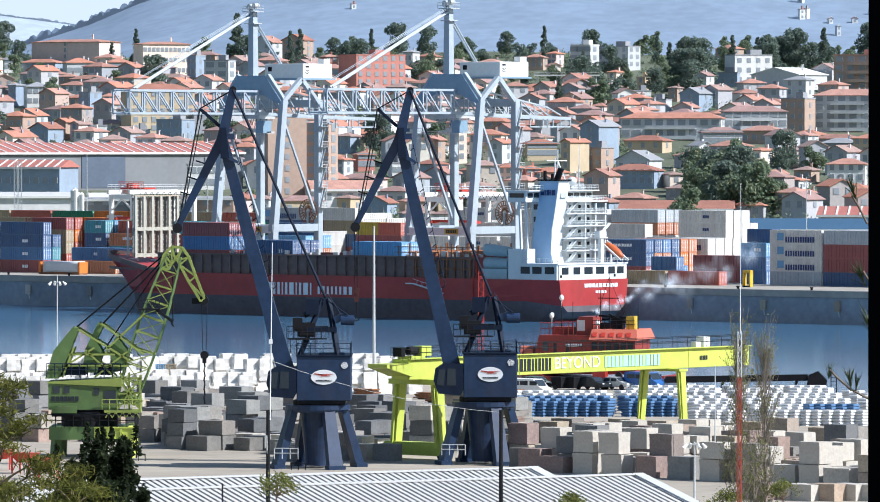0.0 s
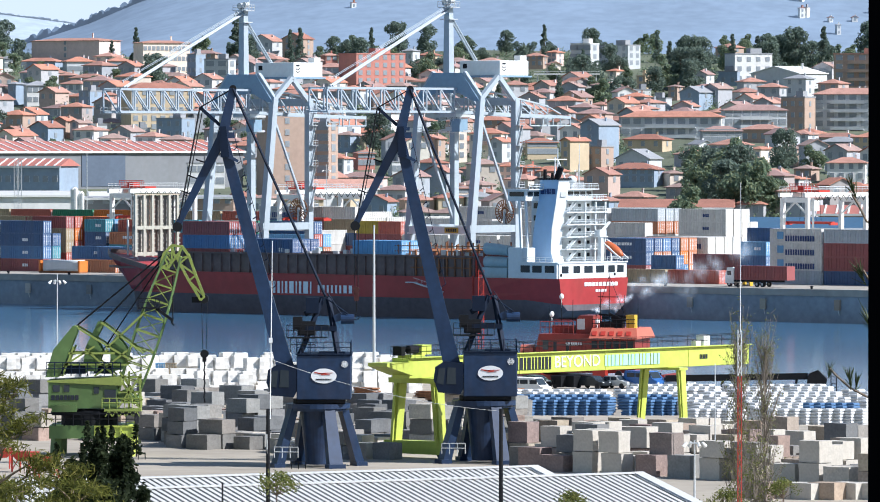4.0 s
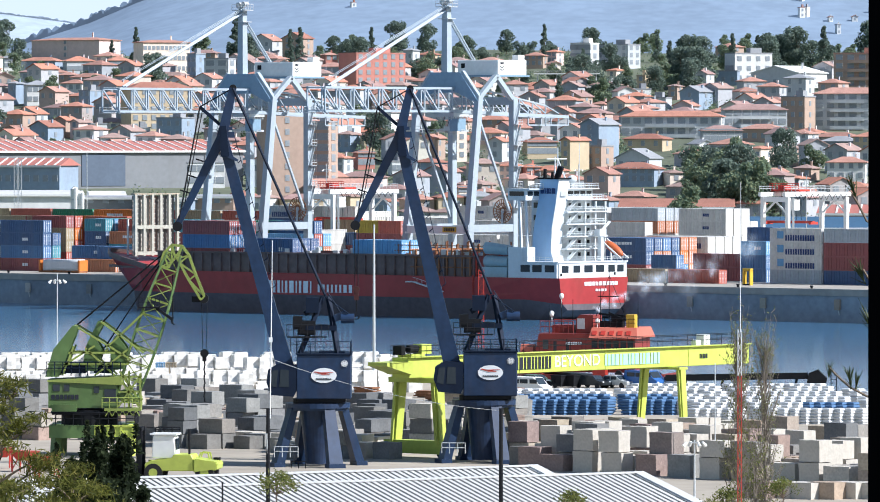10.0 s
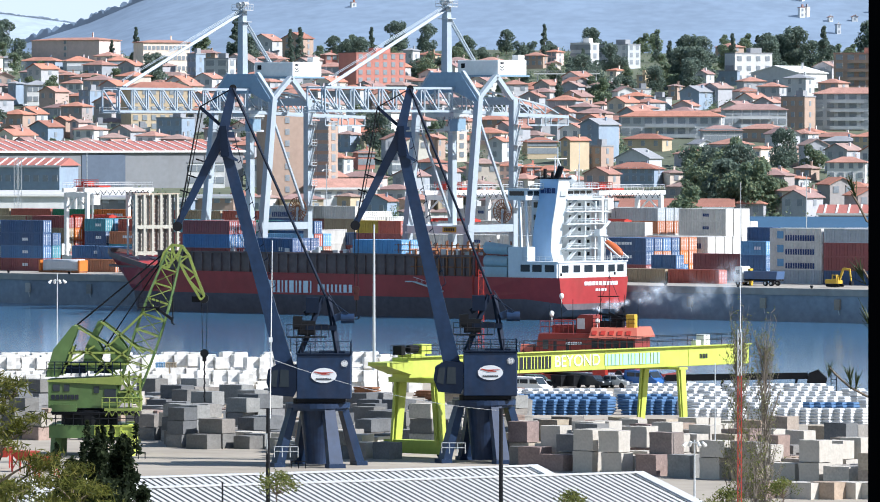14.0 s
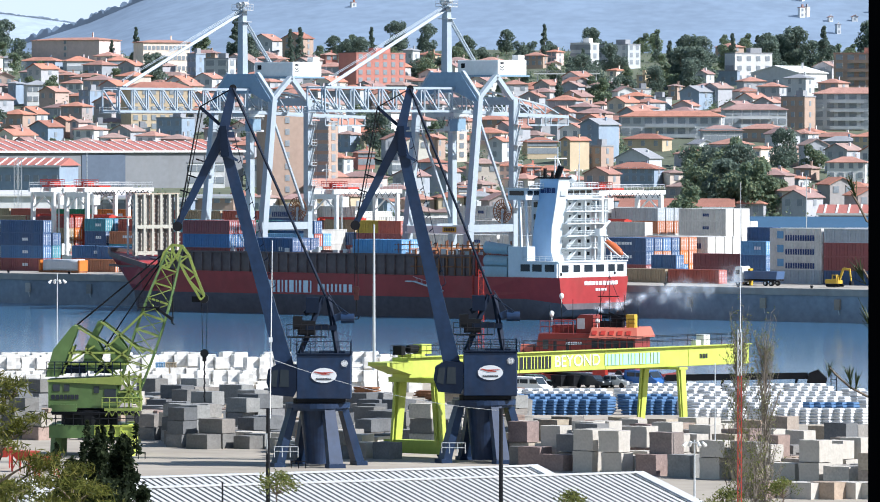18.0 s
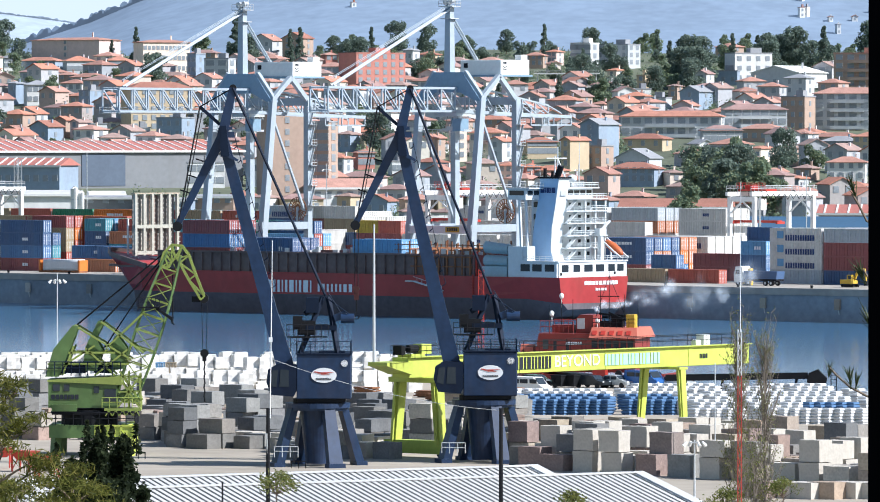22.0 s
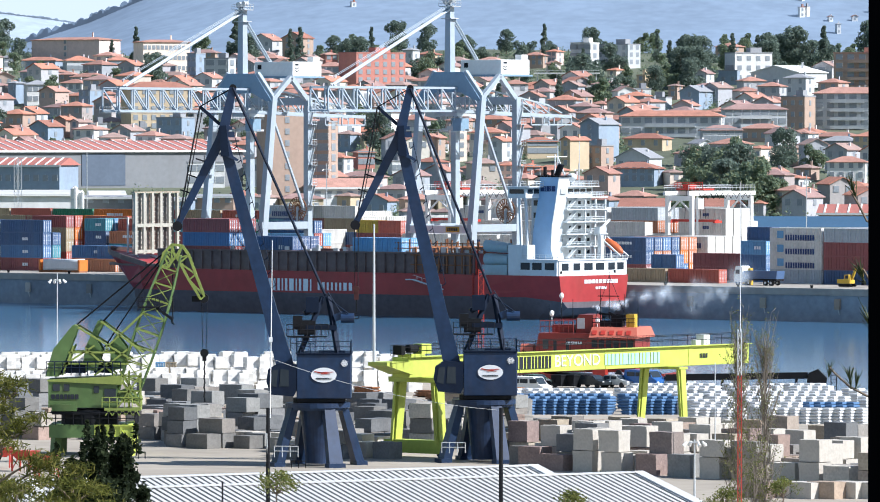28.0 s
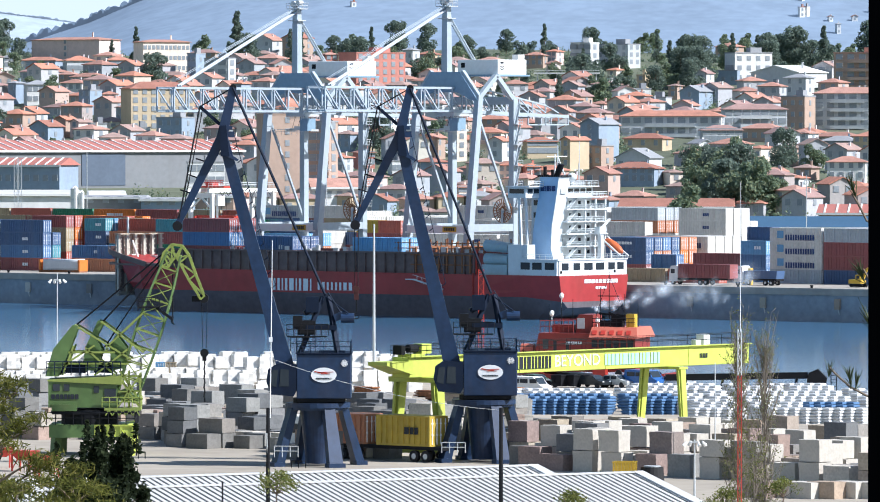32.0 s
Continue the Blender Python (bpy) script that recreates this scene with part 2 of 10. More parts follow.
# ---- ground, water, quays ----
def ground_sheets():
    # the town's side: one sheet from the quay's edge to the foot of the mountain
    bm = B()
    nx, ny = 70, 90
    grid = []
    for j in range(ny + 1):
        row = []
        k = j / ny
        for i in range(nx + 1):
            s = -1100 + 2300 * i / nx
            e = Q0 + QU * s
            far = 4700
            y = e.y + 0.6 + (far - e.y) * (k ** 1.7)
            x = e.x * (1 + 0.25 * k)
            row.append(bm.verts.new((x, y, hill_z(x, y))))
        grid.append(row)
    for j in range(ny):
        for i in range(nx):
            bm.faces.new((grid[j][i], grid[j][i + 1], grid[j + 1][i + 1], grid[j + 1][i]))
    tagged(part("ground_town", bm, FARGR, smooth=True), "grassy hillside under the town across the harbour", "ground", kind="structure")
    # the paved terminal on top of it
    bm = B()
    a = [Q0 + QU * s + QV * o for s, o in ((-420, 1.0), (330, 1.0), (330, 150), (-420, 150))]
    slab(bm, [(p.x, p.y) for p in a], -1.0, 0.05)
    tagged(part("pavement_terminal", bm, CONC), "grey concrete paving of the container terminal", "pavement", kind="structure")
    # its wall and coping
    bm = B()
    strut(bm, Q0 + QU * -420 + QV * 1.2 + Vector((0, 0, -5.1)), Q0 + QU * 330 + QV * 1.2 + Vector((0, 0, -5.1)), 2.4, 7.8)
    tagged(part("quay_wall_far", bm, QWALL), "dark stained concrete quay wall above the water", "quay wall", kind="structure")
    bm = B()
    strut(bm, Q0 + QU * -420 + QV * 1.1 + Vector((0, 0, -0.55)), Q0 + QU * 330 + QV * 1.1 + Vector((0, 0, -0.55)), 2.7, 1.25)
    tagged(part("quay_coping_far", bm, CONC), "pale concrete coping along the quay edge", "coping", kind="structure")
    # the water
    bm = B()
    v = [bm.verts.new(p) for p in ((-1500, 500, WATER_Z), (1500, 500, WATER_Z), (1500, 2200, WATER_Z), (-1500, 2200, WATER_Z))]
    bm.faces.new(v)
    tagged(part("water", bm, WATERM), "calm blue harbour water with faint ripples", "water", kind="structure")
    # this side: one sheet that ends at the near quay
    bm = B()
    e = [NQ0 + QU * -600, NQ0 + QU * 500]
    slab(bm, [(-700, -300), (900, -300), (900, e[1].y), (e[1].x, e[1].y), (e[0].x, e[0].y), (-700, e[0].y)], -9, 0)
    tagged(part("ground_yard", bm, YARD), "dusty pale concrete yard of the near quay", "ground", kind="structure")
    # the hill on which the camera stands
    bm = B()
    n = 24
    rows = []
    for r, z in ((12, 25.5), (60, 17), (140, 6), (200, -0.5)):
        rows.append([bm.verts.new((r * 1.4 * math.cos(2 * math.pi * i / n), r * math.sin(2 * math.pi * i / n) - 20, z)) for i in range(n)])
    for a, b in zip(rows, rows[1:]):
        for i in range(n):
            bm.faces.new((a[i], b[i], b[(i + 1) % n], a[(i + 1) % n]))
    bm.faces.new(rows[0][::-1])
    tagged(part("ground_viewpoint", bm, FARGR, smooth=True), "grassy mound below the viewpoint", "ground", kind="structure")


NQ0 = Vector((47.0, 703.0, 0))


def water_material():
    m = bpy.data.materials.new("harbour_water")
    m.use_nodes = True
    nt = m.node_tree
    b = nt.nodes["Principled BSDF"]
    b.inputs["Base Color"].default_value = (0.06, 0.15, 0.26, 1)
    b.inputs["Roughness"].default_value = 0.12
    b.inputs["IOR"].default_value = 1.33
    tc = nt.nodes.new("ShaderNodeTexCoord")
    mp = nt.nodes.new("ShaderNodeMapping")
    mp.inputs["Scale"].default_value = (0.35, 0.22, 1)
    a, c = nt.nodes.new("ShaderNodeTexNoise"), nt.nodes.new("ShaderNodeTexNoise")
    a.inputs["Scale"].default_value, a.inputs["Detail"].default_value = 1.3, 4
    c.inputs["Scale"].default_value, c.inputs["Detail"].default_value = 0.05, 2
    bp = nt.nodes.new("ShaderNodeBump")
    bp.inputs["Strength"].default_value, bp.inputs["Distance"].default_value = 0.15, 0.35
    mu = nt.nodes.new("ShaderNodeMath")
    mu.operation = "MULTIPLY"
    L = nt.links.new
    L(tc.outputs["Object"], mp.inputs[0])
    L(mp.outputs[0], a.inputs["Vector"])
    L(tc.outputs["Object"], c.inputs["Vector"])
    L(a.outputs["Fac"], mu.inputs[0])
    L(c.outputs["Fac"], mu.inputs[1])
    L(mu.outputs[0], bp.inputs["Height"])
    L(bp.outputs[0], b.inputs["Normal"])
    return m


WATERM = water_material()
ground_sheets()


def mountain(name, dist, heights, col, label, glow, wood):
    """A wooded ridge far behind the town: heights are (x, z) along it; wood is the height of its trees; col and glow
    paint in the haze.
    """
    m = bpy.data.materials.new(name)
    m.use_nodes = True
    nt = m.node_tree
    b = nt.nodes["Principled BSDF"]
    b.inputs["Roughness"].default_value = 1.0
    b.inputs["Specular IOR Level"].default_value = 0.0
    tc, no, n2, ad = (nt.nodes.new(k) for k in ("ShaderNodeTexCoord", "ShaderNodeTexNoise", "ShaderNodeTexNoise", "ShaderNodeMath"))
    no.inputs["Scale"].default_value, no.inputs["Detail"].default_value = 0.11, 6
    n2.inputs["Scale"].default_value, n2.inputs["Detail"].default_value = 0.018, 3
    rp = nt.nodes.new("ShaderNodeValToRGB")
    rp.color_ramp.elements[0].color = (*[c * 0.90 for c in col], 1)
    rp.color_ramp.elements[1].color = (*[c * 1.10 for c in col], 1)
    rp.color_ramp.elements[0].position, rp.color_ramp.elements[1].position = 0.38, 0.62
    L = nt.links.new
    L(tc.outputs["Object"], no.inputs["Vector"])
    L(tc.outputs["Object"], n2.inputs["Vector"])
    ad.operation = "MULTIPLY_ADD"
    ad.inputs[1].default_value = 0.5
    L(no.outputs["Fac"], ad.inputs[0])
    hf = nt.nodes.new("ShaderNodeMath")
    hf.operation = "MULTIPLY"
    hf.inputs[1].default_value = 0.5
    L(n2.outputs["Fac"], hf.inputs[0])
    L(hf.outputs[0], ad.inputs[2])
    L(ad.outputs[0], rp.inputs[0])
    # the haze is painted in twice: as base colour and as glow
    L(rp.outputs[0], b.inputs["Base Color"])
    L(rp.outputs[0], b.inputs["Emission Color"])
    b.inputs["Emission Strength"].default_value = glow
    bm = B()
    n = 90
    x0, x1 = heights[0][0], heights[-1][0]
    rows = [[], [], [], []]
    crest = []
    for i in range(n + 1):
        x = x0 + (x1 - x0) * i / n
        z = float(np.interp(x, [h[0] for h in heights], [h[1] for h in heights]))
        crest.append((x, z))
        for k, r in enumerate(rows):
            f = (0.0, 0.4, 0.75, 1.0)[k]
            y = dist - 500 * (1 - f)
            r.append(bm.verts.new((x * y / dist, y, 40 + (z - 40) * f)))
    for a, c in zip(rows, rows[1:]):
        for i in range(n):
            bm.faces.new((a[i], a[i + 1], c[i + 1], c[i]))
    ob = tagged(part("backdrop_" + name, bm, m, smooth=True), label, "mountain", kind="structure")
    # the trees along its crest stand out against the sky, uneven in height
    bm = B()
    rnd = random.Random(int(dist))
    x = x0 + 200
    while x < x1 - 200:
        z = float(np.interp(x, [h[0] for h in heights], [h[1] for h in heights]))
        h = wood * rnd.uniform(0.25, 1.0) ** 1.5 * (0.55 + 0.9 * abs(noise.noise((x / 38, dist, 2))))
        w = rnd.uniform(1.2, 3.6)
        k = rnd.uniform(0.3, 0.7)
        prism(bm, [(x - w, z - 3), (x + w, z - 3), (x + w * 0.9, z + h * 0.5), (x + w * k, z + h * 0.9), (x, z + h), (x - w * (1 - k), z + h * 0.82), (x - w * 0.95, z + h * 0.4)], dist - 2, dist + 2)
        x += w * rnd.uniform(0.25, 0.6)
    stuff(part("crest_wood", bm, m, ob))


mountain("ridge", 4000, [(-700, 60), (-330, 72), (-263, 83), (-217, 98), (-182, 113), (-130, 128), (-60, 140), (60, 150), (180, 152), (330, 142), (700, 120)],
         (0.165, 0.215, 0.285), "wooded mountain behind the town, blue haze painted into its colour", 0.37, 8.0)
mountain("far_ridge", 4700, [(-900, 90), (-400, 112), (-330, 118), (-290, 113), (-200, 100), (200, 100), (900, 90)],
         (0.28, 0.33, 0.39), "distant mountain, pale haze painted into its colour", 0.42, 2.0)


def sky_backdrop():
    m = bpy.data.materials.new("pale_sky")
    m.use_nodes = True
    nt = m.node_tree
    em = nt.nodes.new("ShaderNodeEmission")
    em.inputs["Color"].default_value, em.inputs["Strength"].default_value = (0.60, 0.69, 0.78, 1), 0.9
    nt.links.new(em.outputs[0], nt.nodes["Material Output"].inputs["Surface"])
    bm = B()
    vs = [bm.verts.new(p) for p in ((-900, 4850, 60), (900, 4850, 60), (900, 4850, 330), (-900, 4850, 330))]
    bm.faces.new(vs)
    tagged(part("backdrop_sky", bm, m), "pale hazy blue sky above the mountains", "sky", kind="structure")


sky_backdrop()
# ---- the two dark harbour cranes on the near quay ----
def navy_crane(x, y, reach, yaw, label):
    """A level-luffing crane: portal on four legs, turning house, boom with a swinging jib, tower with the counterweight."""
    t = thing("harbour_crane", pose(x, y, 0), label, "crane", "dark blue harbour cranes")
    # portal
    for k in range(4):
        a = radians(24 + 90 * k)
        c, s = math.cos(a), math.sin(a)
        bm = one(strut, (3.75 * c, 3.75 * s, 0.0), (2.25 * c, 2.25 * s, 5.05), 1.25, 0.75, 0.95, 0.6)
        box(bm, 3.78 * c, 3.78 * s, 0.0, 1.5, 1.0, 0.35, math.degrees(a) + 90)
        part("leg", bm, NAVY, t)
    bm = B()
    tube(bm, (0, 0, 0.2), (0, 0, 4.9), 1.0, 28, 1.55)
    part("column", bm, NAVY, t, smooth=False)
    bm = B()
    tube(bm, (0, 0, 4.75), (0, 0, 4.95), 2.55, 28)
    tube(bm, (0, 0, 4.95), (0, 0, 5.35), 2.75, 28)
    part("ring_platform", bm, NAVY, t)
    bm = B()
    tube(bm, (0, 0, 5.35), (0, 0, 5.75), 2.1, 24)
    part("slewing_ring", bm, BLACK, t)
    bm = B()
    rail(bm, [(-1.6, -3.6, 0.9), (-3.6, -3.3, 0.9)], 0.9, 0.035, 0.7)
    part("ladder_rail", bm, STEEL, t)
    # machine house
    bm = B()
    h = box(bm, 0.55, 0.9, 5.75, 4.6, 6.4, 3.75)
    bmesh.ops.bevel(bm, geom=bm.edges[:], offset=0.07, segments=1, affect="EDGES")
    house = part("machine_house", bm, NAVY, t)
    part("sill", one(box, 0.35, 0.6, 5.45, 4.0, 5.4, 0.32), BLACK, house)
    bm = one(box, 0.55, 0.9, 9.5, 4.75, 6.6, 0.10)
    box(bm, 1.2, 0.2, 9.6, 2.2, 2.4, 0.14)
    part("roof_plate", bm, NAVY2, house)
    bm = B()
    rail(bm, [(-1.7, -2.2, 9.6), (2.8, -2.2, 9.6), (2.8, 4.0, 9.6)], 1.0, 0.03, 1.0)
    part("roof_rail", bm, NAVY2, house)
    bm = B()
    n = 40
    ring = [bm.verts.new((0.55 + 1.08 * math.cos(2 * math.pi * i / n), -2.36, 7.75 + 0.63 * math.sin(2 * math.pi * i / n))) for i in range(n)]
    rear = [bm.verts.new((v.co.x, -2.30, v.co.z)) for v in ring]
    bm.faces.new(ring)
    for i in range(n):
        bm.faces.new((ring[i], ring[(i + 1) % n], rear[(i + 1) % n], rear[i]))
    badge = part("badge", bm, LETW, house, "white oval badge with a red streak")
    bm = B()
    for a, b in (((-0.25, 8.05), (0.85, 7.9)), ((0.05, 7.95), (1.35, 8.02)), ((0.3, 7.87), (1.1, 7.86))):
        strut(bm, (a[0], -2.385, a[1]), (b[0], -2.385, b[1]), 0.02, 0.10, 0.02, 0.03)
    part("red_streak", bm, REDP, badge)
    bars(LETB, badge, pose(0.55, -2.38, 7.46), [0.14, 0.12, 0.16, 0.12, 0.2, 0.14, 0.12], 0.12, 0.05)
    bm = B()
    for k in range(8):
        a = math.pi * k / 8
        d = Vector((math.cos(a), 0, math.sin(a))) * 0.3
        strut(bm, Vector((2.3, -2.34, 8.75)) - d, Vector((2.3, -2.34, 8.75)) + d, 0.03, 0.05)
    parts("fan_blade", bm, LETW, house)
    # driver's cab, to the left of the house
    bm = B()
    prism(bm, [(-3.9, 6.1), (-2.0, 5.95), (-1.76, 6.4), (-1.76, 8.6), (-3.3, 8.75), (-4.15, 8.2), (-4.3, 7.2)], -2.3, 0.0)
    cab = part("cab", bm, NAVY2, t)
    bm = B()
    prism(bm, [(-4.05, 6.9), (-3.45, 6.75), (-3.3, 8.2), (-3.85, 8.15)], -2.33, -2.29)
    prism(bm, [(-3.2, 6.8), (-2.4, 6.8), (-2.4, 8.2), (-3.1, 8.25)], -2.33, -2.29)
    part("cab_window", bm, GLASS, cab)
    # boom
    foot, top = Vector((-2.7, -0.6, 8.3)), Vector((-8.05 + reach, -0.6, 27.9))
    d = (top - foot).normalized()
    bm = B()
    mid = foot.lerp(top, 0.22)
    strut(bm, foot - d * 0.8, mid, 1.5, 1.5, 1.3, 1.25)
    strut(bm, mid, top, 1.3, 1.2, 0.9, 0.85)
    boom = part("boom", bm, NAVY, t)
    bm = B()
    for k in range(1, 12):
        p = foot.lerp(top, 0.28 + 0.06 * k)
        tube(bm, p + Vector((0.65, -0.3, 0.1)), p + Vector((0.95, -0.3, 0.35)), 0.04, 4)
        tube(bm, p + Vector((0.95, -0.3, 0.35)), p + (top - foot) * 0.06 + Vector((0.95, -0.3, 0.35)), 0.03, 4)
    part("boom_ladder", bm, NAVY2, boom)
    # jib with tail, strut and stays
    jt, tip = Vector((-7.15 + reach, -0.6, 32.0)), Vector((-11.85 + reach, -0.6, 20.4))
    bm = B()
    strut(bm, jt, top, 0.7, 0.6, 0.9, 0.9)
    strut(bm, top, tip, 0.9, 0.85, 0.6, 0.5)
    jib = part("jib", bm, NAVY, t)
    bm = B()
    for p, r in ((jt, 0.3), (tip + Vector((0, 0, -0.1)), 0.42)):
        tube(bm, p + Vector((0, -0.35, 0)), p + Vector((0, 0.35, 0)), r, 14)
    parts("sheave", bm, BLACK, jib)
    bm = B()
    strut(bm, top + Vector((0.25, -0.55, -1.7)), top + Vector((0.1, -0.55, 0.9)), 0.9, 0.75, 0.7, 0.5)
    part("hinge_casing", bm, NAVY2, jib)
    bm = B()
    box(bm, top.x + 0.72, -0.75, top.z - 0.1, 0.6, 0.5, 0.5)
    box(bm, top.x + 0.66, -0.75, top.z + 0.55, 0.4, 0.4, 0.3)
    strut(bm, top + Vector((0.5, -0.6, -1.6)), top + Vector((1.35, -0.6, -2.05)), 0.3, 0.35, 0.2, 0.2)
    parts("buffer", bm, NAVY, jib)
    elbow = Vector((-9.95 + reach, -0.6, 30.4))
    bm = B()
    strut(bm, elbow, top + Vector((-0.2, 0, 1.0)), 0.28, 0.28)
    part("jib_strut", bm, NAVY2, jib)
    bm = B()
    for dy in (-0.3, 0.3):
        o = Vector((0, dy, 0))
        tube(bm, jt + o, elbow + o, 0.05, 4)
        tube(bm, elbow + o, tip + o + Vector((0.15, 0, 0.5)), 0.055, 4)
        tube(bm, elbow + o * 0.5 + Vector((0.25, 0, -0.1)), tip + o + Vector((0.5, 0, 1.2)), 0.035, 4)
    part("stay", bm, BLACK, jib)
    for f in (0.3, 0.48, 0.65):
        p = top.lerp(tip, f)
        part("rope_guide", one(tube, p, p + Vector((-1.1, 0, 0.35)), 0.06, 4), BLACK, jib)
    # tower behind the boom
    head = Vector((0.65, 0.3, 14.3))
    bm = B()
    for fx, fy in ((-2.0, -0.9), (-2.0, 1.5), (2.0, -0.9), (2.0, 1.5)):
        strut(bm, (fx * 0.8 + 0.1, fy, 9.5), head + Vector((0.12 * fx, 0.2 * fy, 0)), 0.34, 0.34)
    strut(bm, (-1.0, -0.7, 11.7), (1.6, -0.7, 11.7), 0.25, 0.4)
    strut(bm, (-1.0, 1.1, 11.7), (1.6, 1.1, 11.7), 0.25, 0.4)
    tower = part("tower", bm, NAVY2, t)
    bm = B()
    box(bm, -0.95, 0.1, 11.1, 1.5, 1.8, 1.2)
    box(bm, -1.7, -0.3, 11.6, 0.8, 1.4, 1.1)
    part("winch", bm, BLACK, tower)
    bm = B()
    rail(bm, [(-2.6, -1.1, 11.0), (0.9, -1.1, 11.0)], 1.0, 0.03, 0.6)
    rail(bm, [(-2.3, -1.2, 9.7), (-0.2, -1.2, 9.7)], 1.2, 0.03, 0.5)
    box(bm, -0.9, -0.6, 10.9, 3.4, 1.2, 0.1)
    part("tower_rail", bm, BLACK, tower)
    bm = B()
    strut(bm, (-1.15, 0, 12.9), head + Vector((-0.4, 0, -0.6)), 0.45, 0.45)
    box(bm, -0.45, -0.4, 13.0, 1.1, 0.9, 1.3)
    part("hoist_box", bm, NAVY2, tower)
    bm = B()
    tube(bm, (1.95, -0.4, 12.5), (3.1, -0.4, 12.5), 0.42, 14)
    strut(bm, (1.4, -0.4, 12.5), (2.4, -0.4, 12.9), 0.4, 0.6)
    part("counterweight", bm, NAVY, tower)
    bm = B()
    for dy in (-0.5, 0.1):
        tube(bm, head + Vector((0, dy, 0)), (2.6, dy - 0.2, 12.9), 0.055, 5)
        tube(bm, head + Vector((0.2, dy, 0.4)), (2.0, dy - 0.2, 12.9), 0.04, 5)
    part("counterweight_rod", bm, NAVY2, tower)
    # the long tie from the jib's tail to the tower
    bm = B()
    for dy in (-0.35, 0.35):
        tube(bm, jt + Vector((0, dy, 0)), head + Vector((0, dy, 0.1)), 0.12, 6)
    parts("tie_rod", bm, NAVY2, t)
    return t, tip


MAROON = mat("dark_red_paint", (0.06, 0.015, 0.015), 0.6, 0.0, 0.2, 1, 0.05)


def hook_block(parent, tip, drop):
    bm = B()
    for dx in (-0.16, 0.16):
        tube(bm, tip + Vector((dx, 0, 0)), tip + Vector((dx * 0.8, 0, -drop)), 0.035, 4)
    ropes = part("hoist_rope", bm, BLACK, parent)
    bm = B()
    tube(bm, tip + Vector((0, -0.2, -drop)), tip + Vector((0, 0.2, -drop)), 0.28, 12)
    box(bm, tip.x, tip.y, tip.z - drop - 0.9, 0.4, 0.3, 0.9)
    part("hook_pulley", bm, MAROON, ropes, "dark red pulley block")
    bm = B()
    p = tip + Vector((0, 0, -drop - 0.9))
    tube(bm, p, p + Vector((0, 0, -1.1)), 0.05, 6)
    q = None
    for k in range(9):
        a = math.pi * (0.5 + 1.5 * k / 8)
        r = p + Vector((0.24 * math.cos(a), 0, -1.4 + 0.24 * math.sin(a)))
        if q is not None:
            tube(bm, q, r, 0.055, 6)
        q = r
    part("hook", bm, BLACK, ropes)


crane_a, _ = navy_crane(-10.35, 545.4, 0.0, 0, "dark navy-blue harbour crane with a hanging jib and an oval badge")
crane_b, tip_b = navy_crane(3.75, 552.0, 0.85, 0, "dark navy-blue harbour crane with its red hook lowered")
hook_block(crane_b, tip_b + Vector((0.1, 0, -0.3)), 5.3)


